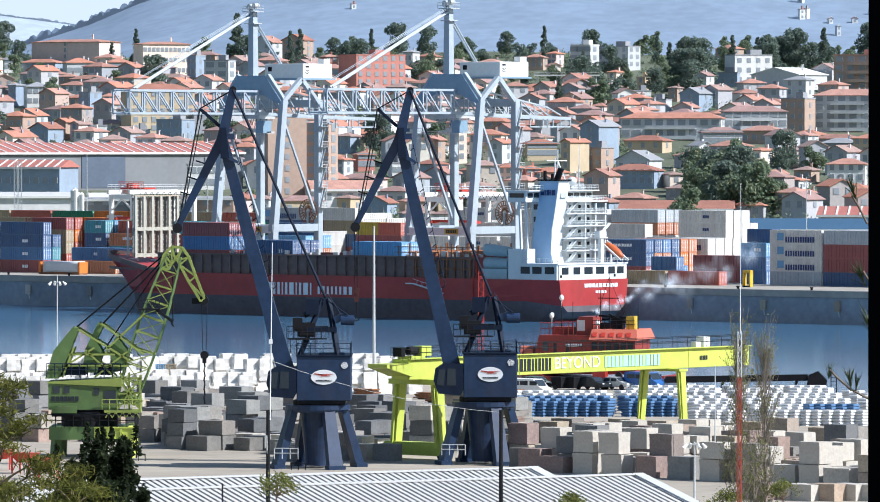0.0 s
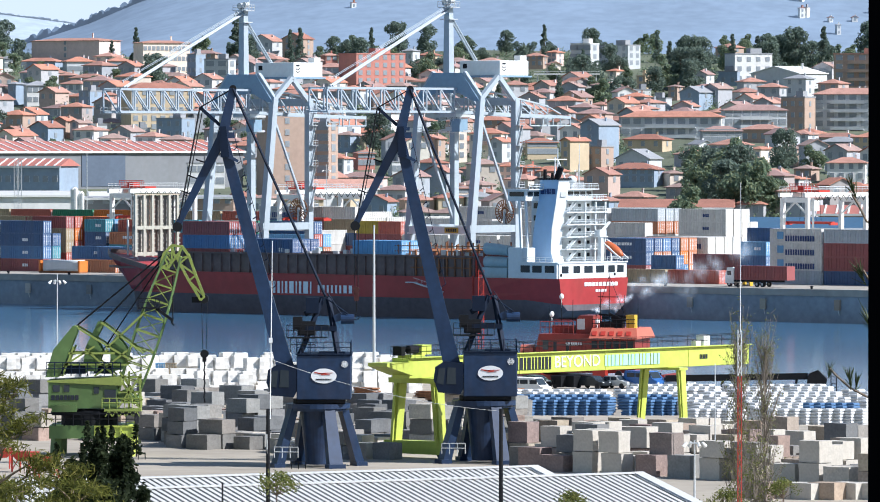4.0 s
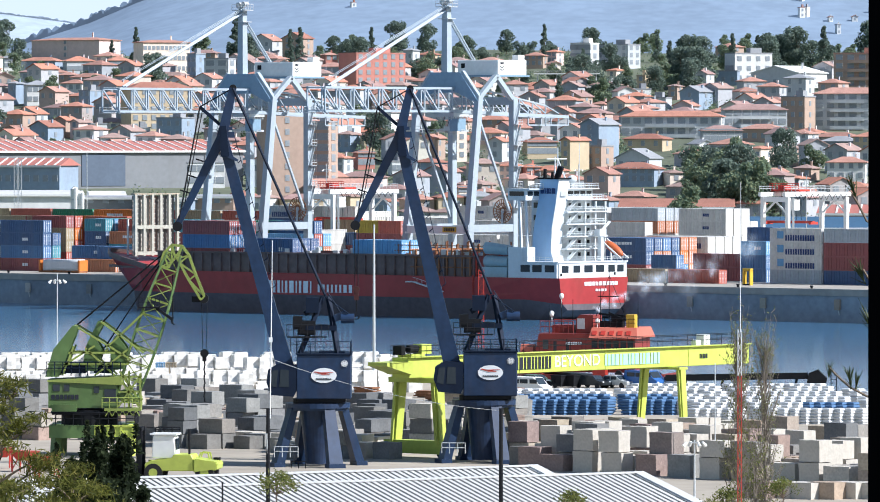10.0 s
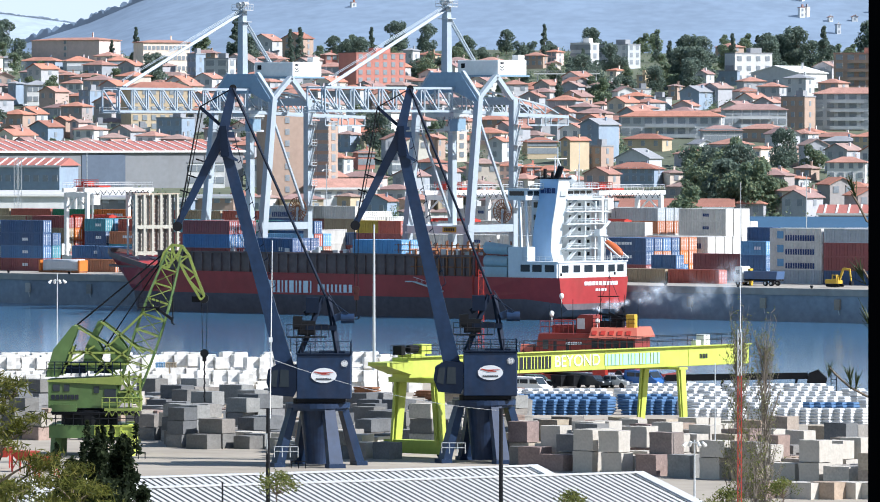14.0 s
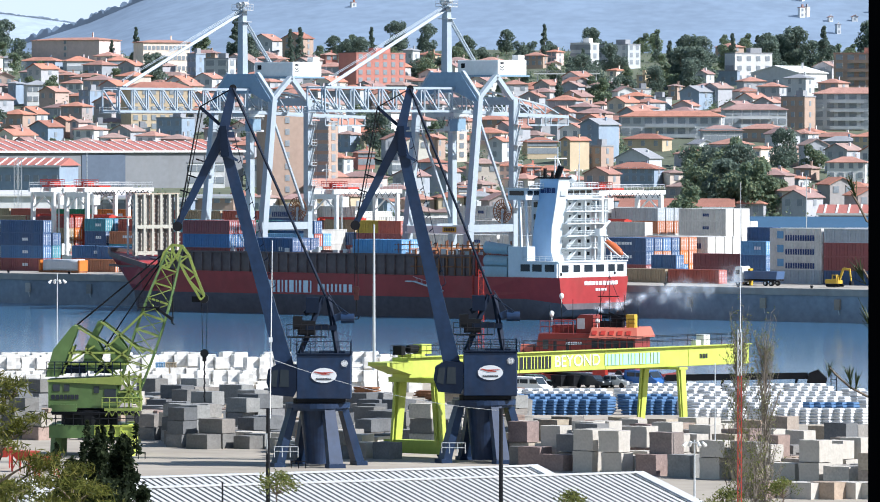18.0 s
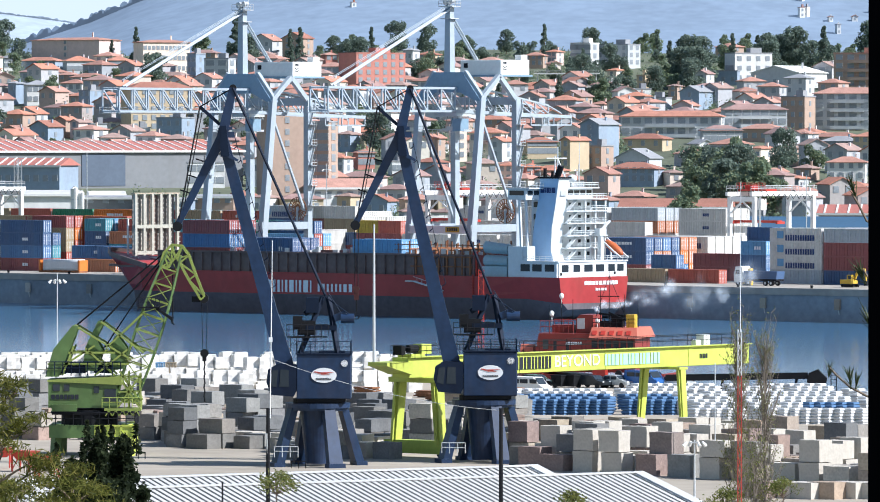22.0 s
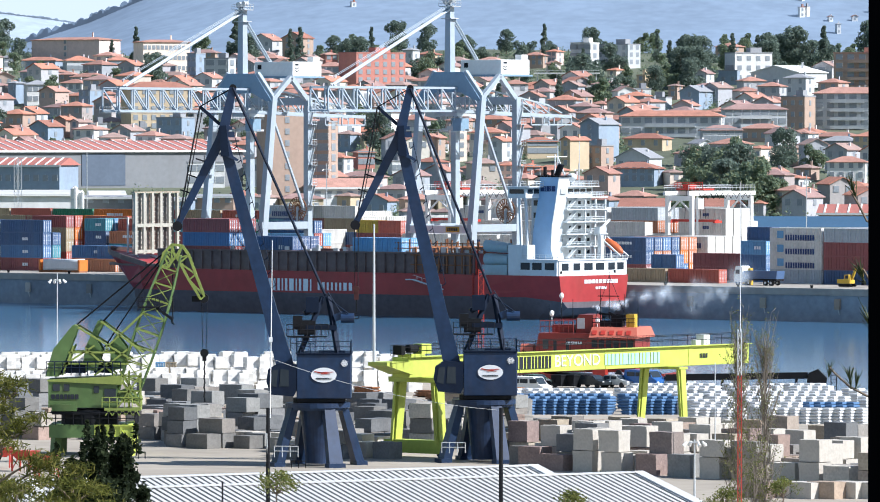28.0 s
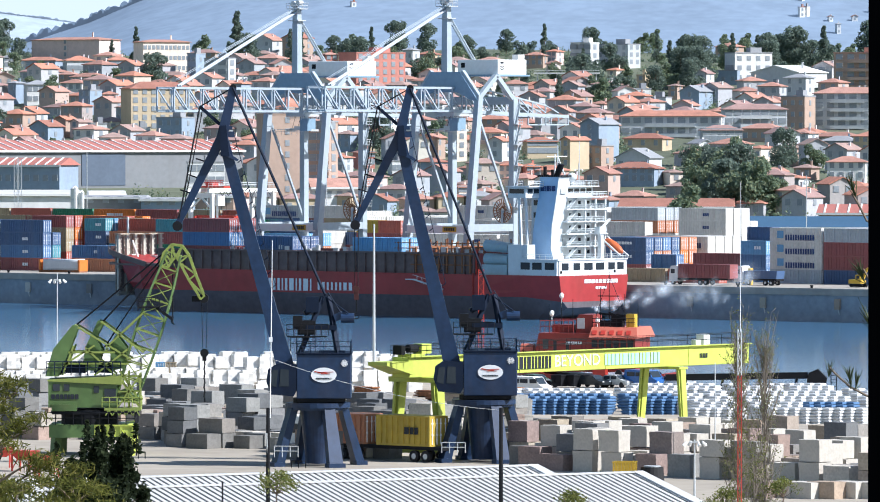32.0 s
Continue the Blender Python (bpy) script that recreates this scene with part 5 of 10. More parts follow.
    rail(bm, [(-10.2, -3.2, 11.7), (-3.4, -3.2, 11.7)], 1.0, 0.04, 1.0)
    part("roof_rail", bm, BLACK, t)
    part("locker", one(box, -9.2, -1.8, 11.7, 1.3, 1.4, 1.5), YELLOW, t)
    bm = B()
    box(bm, -5.6, -0.4, 11.7, 3.6, 1.2, 0.7)
    box(bm, -6.6, -0.4, 12.4, 2.0, 0.9, 0.6)
    strut(bm, (-9.0, -0.6, 12.9), (-3.6, -0.6, 13.2), 0.22, 0.22)
    strut(bm, (-8.4, -1.4, 12.4), (-5.4, -1.4, 13.4), 0.16, 0.16)
    part("deck_gear", bm, BLACK, t)
    for x, z in ((-5.2, 18.0), (-7.6, 15.4), (-3.8, 16.2), (0.6, 14.8), (2.4, 15.2), (4.4, 14.2), (-9.8, 15.0)):
        part("mast", one(tube, (x, -0.6, 11.0), (x, -0.6, z), 0.08, 6, 0.04), BLACK, t)
    for x in (-8.4, -2.6):
        part("stay", one(tube, (x, -0.6, 11.8), (-5.2, -0.6, 17.6), 0.035, 4), BLACK, t)
    part("yard_arm", one(strut, (-6.8, -0.6, 15.2), (-3.4, -0.6, 15.2), 0.1, 0.1), BLACK, t)
    for x, y, z in ((-3.9, -2.2, 12.4), (3.6, -1.6, 13.2), (2.4, -0.6, 15.2)):
        bm = B()
        bmesh.ops.create_icosphere(bm, subdivisions=2, radius=0.36, matrix=Matrix.Translation((x, y, z)))
        tube(bm, (x, y, z - 1.4), (x, y, z), 0.05, 5)
        part("radar_dome", bm, WHITE, t, smooth=True)
    bm = one(box, -5.0, -4.0, 6.2, 2.0, 1.4, 1.5)
    strut(bm, (-6.6, -4.0, 7.0), (-7.8, -4.0, 9.0), 0.2, 0.2)
    part("deck_crane", bm, REDP, t)
    for k in range(4):
        part("tyre_fender", one(tube, (-12.6 + 1.5 * k, -4.75, 6.4), (-12.6 + 1.5 * k, -4.4, 6.4), 0.55, 12), TYRE, t)
    # a life raft on the foredeck; all mirrored, shortened, raised to fit the camera's view
    bm = one(tube, (8.4, -1.6, 9.0), (6.4, -1.6, 9.0), 0.75, 10, 0.75)
    part("life_raft", bm, PINKR, t)
    for c in t.children_recursive:
        if c.type == "MESH":
            c.data.transform(Matrix.Diagonal((0.74, -1, 1, 1)))
            c.data.flip_normals()
        c.location = (0.74 * c.location.x, -c.location.y, c.location.z + (0.4 if c.parent is t and not c.name.startswith("hull") else 0))
    return t


PINKR = mat("pale_orange_paint", (0.55, 0.15, 0.10), 0.45, 0.0, 0.1, 0.5, 0.03)
tug()
# ---- containers ----
CCOL = {"blue": (0.09, 0.19, 0.36), "navy": (0.065, 0.12, 0.235), "red": (0.42, 0.11, 0.08), "maroon": (0.29, 0.09, 0.09), "rust": (0.46, 0.19, 0.10), "white": (0.62, 0.61, 0.58),
        "grey": (0.42, 0.46, 0.49), "green": (0.03, 0.22, 0.12), "teal": (0.08, 0.28, 0.34), "tan": (0.36, 0.29, 0.19), "orange": (0.62, 0.18, 0.03), "yellow": (0.50, 0.36, 0.05), "sky": (0.15, 0.35, 0.58)}
CMAT = {k: mat("container_" + k, c, 0.5, 0.0, 0.16, 0.7, 0.04, dirt=0.16) for k, c in CCOL.items()}
# lightened copies of the body colours: sun painted onto the door ends
CDOOR_LIT = {k: mat("container_lit_door_" + k, [min(0.6, 0.08 + x * 0.8) for x in c], 0.5, 0.0, 0.15, 0.7, 0.04, dirt=0.12) for k, c in CCOL.items()}
CL, CW, CH = 12.19, 2.44, 2.59


def container_mesh(length):
    """The corrugated box of a container, lying along x."""
    bm = B()
    n = round((length - 0.4) / 0.62)
    step = (length - 0.4) / n
    xs, deep = [-length / 2, -length / 2 + 0.17], [0.0, 0.0]
    for i in range(n):
        x = -length / 2 + 0.2 + step * i
        xs += [x + 0.02, x + 0.5 * step, x + 0.5 * step + 0.03, x + step - 0.01]
        deep += [0.03, 0.03, 0.13, 0.13]
    xs += [length / 2 - 0.17, length / 2]
    deep += [0.0, 0.0]

    def ring(z, rib):
        """The plan at one height: plain at the rails, ribbed between the corner posts."""
        near = [(x, -CW / 2 + k * rib) for x, k in zip(xs, deep)]
        far = [(x, CW / 2 - k * rib) for x, k in zip(reversed(xs), reversed(deep))]
        return [bm.verts.new((x, y, z)) for x, y in near + far]

    rings = [ring(0, False), ring(0.16, False), ring(0.17, True), ring(CH - 0.13, True), ring(CH - 0.12, False), ring(CH, False)]
    for p, q in zip(rings, rings[1:]):
        for i in range(len(p)):
            j = (i + 1) % len(p)
            bm.faces.new((p[i], p[j], q[j], q[i]))
    bm.faces.new(rings[0][::-1])
    bm.faces.new(rings[-1])
    bmesh.ops.recalc_face_normals(bm, faces=bm.faces)
    me = bpy.data.meshes.new("container_body")
    bm.to_mesh(me)
    bm.free()
    return me


def door_mesh():
    bm = B()
    box(bm, 0, 0, 0.1, 0.06, 1.08, CH - 0.25)
    n = len(bm.faces)
    for y in (-0.32, 0.3):
        tube(bm, (0.06, y, 0.15), (0.06, y, CH - 0.2), 0.05, 5)
        box(bm, 0.07, y, 0.9, 0.07, 0.2, 0.16)
        box(bm, 0.06, y, 1.9, 0.05, 0.26, 0.1)
    bm.faces.ensure_lookup_table()
    for f in bm.faces[n:]:
        f.material_index = 1
    bmesh.ops.recalc_face_normals(bm, faces=bm.faces)
    me = bpy.data.meshes.new("container_door")
    bm.to_mesh(me)
    bm.free()
    return me


def mark_mesh(kind):
    """Plain shapes where a container carries its line's mark, on the side towards the water."""
    bm = B()
    y = -CW / 2 - 0.02
    ya, yb = y - 0.015, y + 0.015
    if kind == "long":
        prism(bm, comb([0.38] * 12, 1.05, 0.2, -2.4, 0.8), ya, yb)
    elif kind == "short":
        prism(bm, comb([0.5, 0.5, 0.5, 0.25, 0.5, 0.5, 0.5, 0.5], 0.55, 0.14, -2.2, 1.5), ya, yb)
    else:
        prism(bm, comb([0.5, 0.4, 0.4], 0.6, 0.12, 0.2, 1.3), ya, yb)
    bmesh.ops.recalc_face_normals(bm, faces=bm.faces)
    me = bpy.data.meshes.new("container_mark")
    bm.to_mesh(me)
    bm.free()
    return me


BODY40, BODY20, DOORM = container_mesh(CL), container_mesh(6.06), door_mesh()
MARKM = {k: mark_mesh(k) for k in ("long", "short", "small")}
CTEMPL = {}
EMBLEM = one(box, -3.6, -CW / 2 - 0.02, 0.65, 1.5, 0.04, 1.4)
EMBLEM = part("emblem_sheet", EMBLEM, CMAT["sky"]).data
bpy.data.objects.remove(bpy.data.objects["emblem_sheet"])


def container_data(me, *materials):
    c = me.copy()
    for m in materials:
        c.materials.append(m)
    return c


WORDS = {"blue": "blue", "navy": "dark blue", "red": "red", "maroon": "dark maroon", "rust": "rust-brown", "white": "white refrigerated", "grey": "pale grey", "green": "green",
         "teal": "teal", "tan": "tan", "orange": "orange", "yellow": "yellow", "sky": "bright blue"}


def container(col, m, long=True, mark=None, group="stacked containers", where="stacked on the terminal"):
    key = (col, long, mark)
    if key not in CTEMPL:
        half = (CL if long else 6.06) / 2
        b = CTEMPL[(col, long)] = CTEMPL.get((col, long)) or container_data(BODY40 if long else BODY20, CMAT[col])
        d = CTEMPL[(col, "door")] = CTEMPL.get((col, "door")) or container_data(DOORM, CDOOR_LIT[col], LETW)
        mk = None
        if mark:
            mm = LETBL if col in ("white", "grey") else LETW if col != "yellow" else LETB
            mk = container_data(MARKM[mark], mm)
        CTEMPL[key] = (b, d, mk, half)
    b, d, mk, half = CTEMPL[key]
    t = link("shipping_container", b)
    t.matrix_basis = m
    for y in (-0.56, 0.56):
        o = link("door", d, t)
        o.location = (half - 0.04, y, 0)
    if mk:
        link("mark", mk, t)
    if mark == "long":
        link("emblem", EMBLEM, t)
    if group == "stacked containers":
        STACKED.append(t)
    return tagged(t, WORDS[col] + " corrugated steel shipping container " + where, "container", group)


STACKED = []


def join_far_containers(keep):
    """The containers farthest from the camera become one joined lot."""
    STACKED.sort(key=lambda ob: ob.matrix_basis.translation.y)
    verts, faces, slots, mats = [], [], [], []
    for ob in STACKED[keep:]:
        for piece in [*ob.children, ob]:
            m = ob.matrix_basis if piece is ob else ob.matrix_basis @ Matrix.Translation(piece.location)
            me, n = piece.data, len(verts)
            verts += [m @ v.co for v in me.vertices]
            for f in me.polygons:
                faces.append([n + i for i in f.vertices])
                mt = me.materials[f.material_index]
                if mt not in mats:
                    mats.append(mt)
                slots.append(mats.index(mt))
            bpy.data.objects.remove(piece)
    me = bpy.data.meshes.new("far_containers")
    me.from_pydata(verts, [], faces)
    for mt in mats:
        me.materials.append(mt)
    me.polygons.foreach_set("material_index", slots)
    tagged(link("far_containers", me), "many stacked containers in mixed colours at the back of the terminal", "containers", kind="stuff")


def stack(s0, o, tiers, long=True, mark=None, high=1.0):
    """A pile of containers whose right end stands at s0 along the quay and whose waterside face is at o."""
    L_ = CL if long else 6.06
    for k, col in enumerate(tiers):
        mk = mark if isinstance(mark, str) else (mark[k] if mark else None)
        container(col, at_quay(s0 - L_ / 2 + 0.05 * random.uniform(-1, 1), o + CW / 2, 0.06 + k * (CH + 0.02) * high) @ Matrix.Diagonal((1, 1, high, 1)), long, mk)


# on the right of the ship
stack(68.9, 29.5, ["grey", "white", "white", "white"], mark=[None, "long", "long", "long"])
stack(81.6, 29.5, ["navy", "maroon", "maroon", "grey"])
stack(94.2, 29.5, ["navy", "maroon", "tan", "grey"])
stack(52.7, 33.5, ["blue", "blue", "sky"], long=False, mark=[None, None, "small"])
stack(51.5, 37.0, ["navy", "blue", "navy", "navy"], long=False)
stack(39.0, 20.0, ["tan"])
stack(51.7, 20.3, ["red"])
stack(42.2, 40.0, ["maroon", "maroon"])
stack(38.5, 24.0, ["navy", "blue"], long=False)
for r in range(6):
    stack(10.4, 50 + 2.75 * r, [["maroon", "navy", "navy"], ["red", "rust", "navy"], ["blue", "rust", "blue"], ["rust", "navy", "navy"], ["blue", "orange", "rust"], ["orange", "rust", "rust"]][r],
          mark=["short" if r in (0, 3) and k > 0 else None for k in range(3)])
for r in range(5):
    stack(11.7, 68 + 2.75 * r, ["white", "white", "white"], mark=["long" if r == 0 else None] * 3)
for r in range(4):
    stack(-4.8, 95 + 2.75 * r, ["white", "grey", "white", "white", "white"][:5 - (r == 3)], mark=[None, None, None, "small", "small" if r == 0 else None])
    if r < 3:
        stack(-22.4, 95 + 2.75 * r, ["maroon", "white", "white", "rust", "grey"])
        stack(-35.7, 95 + 2.75 * r, ["white", "white", "maroon", "white", "white"])
for b in range(4):
    hi = 4 if b in (1, 2) else 3
    stack(-85 + 12.9 * b, 104, ["white"] * (hi + 1), mark="small" if b % 2 else None)


def stack_across(s, o, tiers, mark=None, high=1.0):
    """A pile that lies across the quay, its long side towards the sun."""
    for k, col in enumerate(tiers):
        container(col, at_quay(s, o + CL / 2, 0.06 + k * (CH + 0.02) * high, 90) @ Matrix.Diagonal((1, 1, high, 1)), True, mark)


for k in range(4):
    stack_across(-52 + 0.4 * (k % 2), 112 + 12.6 * k, ["white"] * (4 if k != 2 else 3))
for k in range(3):
    stack_across(-112, 100 + 12.6 * k, ["rust", "white", "white", "white"])
    stack_across(-72, 100 + 12.6 * k, ["maroon", "white", "white", "white"])
stack(-181.7, 76, ["red", "maroon", "red", "tan"])
stack(-171.4, 76, ["red", "tan", "tan", "maroon"])
stack(-171.4, 78.8, ["red", "red", "orange", "red"])
stack(-166.7, 81.6, ["maroon", "red", "red", "orange"], long=False)
stack(-153.3, 76, ["red", "navy", "maroon", "red"])
stack(-151.3, 78.8, ["maroon", "red", "maroon", "orange"], long=False)
stack(-172.0, 66, ["rust", "red", "maroon"])
stack(-133.0, 66, ["red", "green", "orange"])
stack(-131.3, 46, ["navy", "navy", "navy", "teal"], long=False, mark=[None, None, "small", "small"])
stack(-131.3, 48.8, ["blue", "orange", "sky", "sky"], long=False)
stack(-131.0, 51.6, ["green", "orange", "orange", "green"], long=False)
stack(-130.6, 54.4, ["teal", "green", "green", "green"], long=False)
# between the quay cranes
stack(-91.5, 80, ["navy", "maroon", "tan", "tan", "white"])
stack(-100.2, 80, ["maroon", "blue", "white", "maroon", "white"], long=False)
stack(-100.2, 82.8, ["maroon", "blue", "white", "navy", "white"], long=False)
stack(-106.4, 80, ["maroon", "grey", "maroon", "navy", "grey"], mark=[None, None, None, None, "long"])
stack_across(-83.8, 55, ["maroon", "white", "white"], high=1.08)
stack_across(-113.6, 91, ["maroon", "white", "white", "white"], high=1.11)
stack_across(-113.6, 103.9, ["maroon", "white", "white", "white"], high=1.11)
stack(-70.9, 66.9, ["maroon", "maroon", "navy"], mark=[None, None, "short"])
stack(-61.6, 60, ["red", "navy", "maroon", "red"], long=False)
stack(-70.0, 62.8, ["rust", "navy", "maroon", "yellow"], long=False)
# on the left of the ship
stack(-123.9, 19.5, ["maroon", "blue", "navy", "navy"], mark=["small", "small", "small", None])
stack(-137.0, 19.5, ["rust", "navy", "navy", "navy"])
stack(-123.9, 22.3, ["red", "teal", "navy"])
stack(-109.8, 26.0, ["red", "blue"], mark=[None, "small"])
stack(-104.0, 20.0, ["rust"], long=True)
stack(-99.5, 22.8, ["rust", "blue"])
for b in range(5):
    for r in range(3):
        pal = ["blue", "red", "teal", "navy", "rust", "green", "sky", "maroon", "red", "teal"]
        n = 3 + (b + r) % 2
        stack(-118 + 13.2 * b - 10 * (b > 2), 46 + 2.75 * r, [pal[(3 * b + 5 * r + 2 * k) % 10] for k in range(n)], mark="short" if r == 0 and b % 2 == 0 else None)
for b in range(7):
    for r in range(1 + (b % 4 == 1)):
        pal = ["red", "maroon", "red", "tan", "rust", "red", "teal", "green", "maroon", "orange"]
        stack(-212 + 12.8 * b, 100 + 2.75 * r, [pal[(2 * b + 3 * r + k) % 10] for k in range(4)], mark="short" if b in (3, 6) and r == 0 else None, high=1.11)
for b in range(1, 4):
    for r in range(2):
        stack(-62 + 13 * b, 60 + 2.75 * r, [["red", "tan", "white"], ["white", "navy", "white"], ["maroon", "navy", "white"], ["navy", "red", "white"]][b], mark="small" if b == 2 else None)
for b in range(5):
    stack(-50 + 12.6 * b, 78, [["rust", "orange", "white", "white"], ["maroon", "grey", "grey", "white"], ["white", "white", "white", "white"], ["white", "white", "white", "white"], ["maroon", "tan", "white"]][b])

join_far_containers(288)


# containers on the ship, in its own axes
def on_ship(x, y, z, col, long=True, mark=None):
    c = container(col, the_ship.matrix_basis @ pose(x, y, z, 0, 0, 180), long, mark, "deck cargo", "loaded on the ship's deck")
    ONBOARD.append(c)


ONBOARD = []
for y in (8.0, 5.4, 2.8):
    for k, col in enumerate(("maroon", "blue", "maroon")):
        on_ship(88.8, y, 9.7 + k * 2.61, col, mark="small" if k == 0 else None)
for y in (8.0, 5.4, 2.8):
    on_ship(72.5, y, 11.7, "navy")
for y in (7.9, 5.2):
    on_ship(45.2, y, 11.7, "sky")


# the tall cream rack of cell guides and hatch boards that stands before the bow
def hatch_rack(tall):
    t = thing("hatch_rack", the_ship.matrix_basis @ pose(110.0, 0.4, 10.4, 0, 0, -90),
              "stack of cream steel hatch boards standing on the foredeck", "hatch boards")
    H = 12.0 if tall else 3.4
    for k in range(6):
        bm = B()
        x = -6.0 + 2.4 * k
        strut(bm, (x, 0, 0), (x, 0, H), 0.6, 0.5)
        for z in np.arange(0.6, H, 0.95):
            box(bm, x + 0.42, -0.1, z, 0.35, 0.4, 0.2)
        part("post", bm, CREAM, t)
    for z in ([0.2, 5.3] if tall else [0.2, 2.9]):
        part("crossbeam", one(box, 0, 0.05, z, 12.6, 0.56, 0.7), CREAM, t)
    for k in range(5):
        part("backing_board", one(box, -4.8 + 2.4 * k, 0.9, 0.1, 2.3, 0.15, H - 0.3), TANKM if not tall else GRAN, t)
    part("top_cap", one(box, 0, 0.2, H, 12.9, 0.9, 0.25), GRAN, t)
    return t


CREAM = mat("cream_paint", (0.44, 0.43, 0.37), 0.55, 0.0, 0.15, 1, 0.05, dirt=0.2)
rack = hatch_rack(True)


# ---- yard gantries on rubber tyres ----
def yard_gantry():
    """Axes: x along the quay, y inland."""
    t = thing("yard_gantry", pose(0, 0, 0), "white rubber-tyred yard gantry with a red trolley, rolling between the stacks", "yard gantry", "yard gantries")
    SP, BX, HT = 19.4, 3.1, 15.6
    for y in (0.0, SP):
        for x in (-BX, BX):
            part("leg", one(strut, (x, y, 1.5), (x, y, HT), 0.75, 0.85), WHITE, t)
        part("sill_beam", one(strut, (-BX - 1, y, 1.6), (BX + 1, y, 1.6), 0.9, 1.0), WHITE, t)
        bm = B()
        for x in (-BX - 0.4, BX + 0.4):
            tube(bm, (x, y - 0.35, 0.75), (x, y + 0.35, 0.75), 0.75, 12)
        part("tyre", bm, TYRE, t)
        bm = B()
        strut(bm, (-BX, y, HT - 0.4), (BX, y, HT - 0.4), 0.6, 1.0)
        strut(bm, (-BX, y, HT - 3.4), (0, y, HT - 0.8), 0.3, 0.3)
        strut(bm, (BX, y, HT - 3.4), (0, y, HT - 0.8), 0.3, 0.3)
        part("end_tie", bm, WHITE, t)
    for x in (-BX, BX):
        g = part("girder", one(strut, (x, -1.2, HT + 0.6), (x, SP + 1.2, HT + 0.6), 0.6, 0.85), WHITE, t)
        bm = B()
        rail(bm, [(x, -1.2, HT + 1.2), (x, SP + 1.2, HT + 1.2)], 1.0, 0.05, 1.2)
        part("walkway_rail", bm, STEEL, g)
    for k in range(9):
        y = 1.6 + 1.9 * k
        bm = one(tube, (BX + 0.6, y, HT + 0.6), (BX + 0.6, y + 0.95, HT - 0.5), 0.08, 4)
        tube(bm, (BX + 0.6, y + 0.95, HT - 0.5), (BX + 0.6, y + 1.9, HT + 0.6), 0.08, 4)
        part("cable_loop", bm, BLACK, t)
    bm = one(box, 0, 5.0, HT + 1.2, 7.0, 3.6, 0.35)
    box(bm, -1.5, 5.0, HT + 1.55, 1.8, 2.0, 0.9)
    rail(bm, [(-3.6, 2.8, HT + 1.7), (3.6, 2.8, HT + 1.7)], 1.1, 0.06, 0.7)
    tr = part("trolley", bm, REDP, t, "red trolley")
    part("driver_cab", one(box, 1.8, 3.4, HT - 2.6, 1.8, 2.0, 2.3), WHITE, tr)
    bm = B()
    for x in (-1.6, 1.6):
        for y in (4.2, 5.8):
            tube(bm, (x, y, HT + 1.2), (x * 1.3, y, HT - 4.6), 0.05, 4)
    part("hoist_rope", bm, BLACK, tr)
    bm = one(box, 0, 5.0, HT - 5.2, 11.6, 0.9, 0.5)
    for x in (-5.7, 5.7):
        box(bm, x, 5.0, HT - 5.4, 0.5, 2.4, 0.5)
    part("spreader", bm, REDP, tr)
    bm = one(box, -BX - 1.0, 0.0, 2.2, 1.8, 2.6, 2.4)
    part("power_pack", bm, WHITE, t)
    bm = B()
    strut(bm, (BX + 0.9, 0.6, 2.0), (BX + 0.9, 0.6, HT), 0.5, 0.06)
    part("ladder", bm, STEEL, t)
    return t


rtg_a = yard_gantry()
rtg_b = copy_thing(rtg_a, pose(0, 0, 0))
rtg_c = copy_thing(rtg_a, pose(0, 0, 0))
rtg_d = copy_thing(rtg_a, pose(0, 0, 0))
# ---- the stone yard on the near quay ----
def block_mesh(l, w, h, seed):
    """A sawn or rough granite block with chipped edges."""
    rnd = random.Random(seed)
    bm = B()
    box(bm, 0, 0, 0, l, w, h)
    bmesh.ops.subdivide_edges(bm, edges=bm.edges[:], cuts=2, use_grid_fill=True)
    for v in bm.verts:
        if v.co.z > 0.01:
            k = 0.012 + 0.014 * (seed % 3)
            v.co += Vector((rnd.uniform(-k, k), rnd.uniform(-k, k), rnd.uniform(-k, k) if v.co.z > h * 0.9 else 0))
    bmesh.ops.recalc_face_normals(bm, faces=bm.faces)
    me = bpy.data.meshes.new("stone_block")
    bm.to_mesh(me)
    bm.free()
    return me


BLOCKS = []
SIZES = ((2.5, 1.7, 1.6), (2.1, 1.6, 1.75), (2.6, 1.7, 1.35), (2.0, 1.6, 1.45), (2.3, 1.7, 1.85), (2.2, 1.8, 1.2), (2.6, 1.8, 1.3), (2.0, 1.7, 1.15), (2.8, 1.8, 1.25))
TALL, FLAT = range(5), range(5, 9)
for i, (l, w, h) in enumerate(SIZES):
    for mt in (GRAN, GRANT, GRANP, GRAND):
        me = block_mesh(l, w, h, i * 3 + 1)
        me.materials.append(mt)
        BLOCKS.append((me, l, w, h, mt))


def stone(x, y, z, kind, mt, turn):
    k = BLOCKS[kind * 4 + (GRAN, GRANT, GRANP, GRAND).index(mt)]
    ob = link("stone_block", k[0])
    ob.matrix_basis = pose(x, y, z, 0, 0, turn)
    name = {"granite": "grey granite block with a rough sawn face", "tan_granite": "tan ochre granite block with drill marks", "pale_marble": "pale cream stone block, sawn smooth", "dark_granite": "dark grey granite block, sawn square"}[mt.name]
    tagged(ob, name + ", stored in the yard", "stone block", "stone blocks")
    return k[1], k[2], k[3]


def near_yard(a, b):
    """Yard axes: a along the rows, b away from the camera."""
    return Vector((0, 560, 0)) + QU * a + QV * b


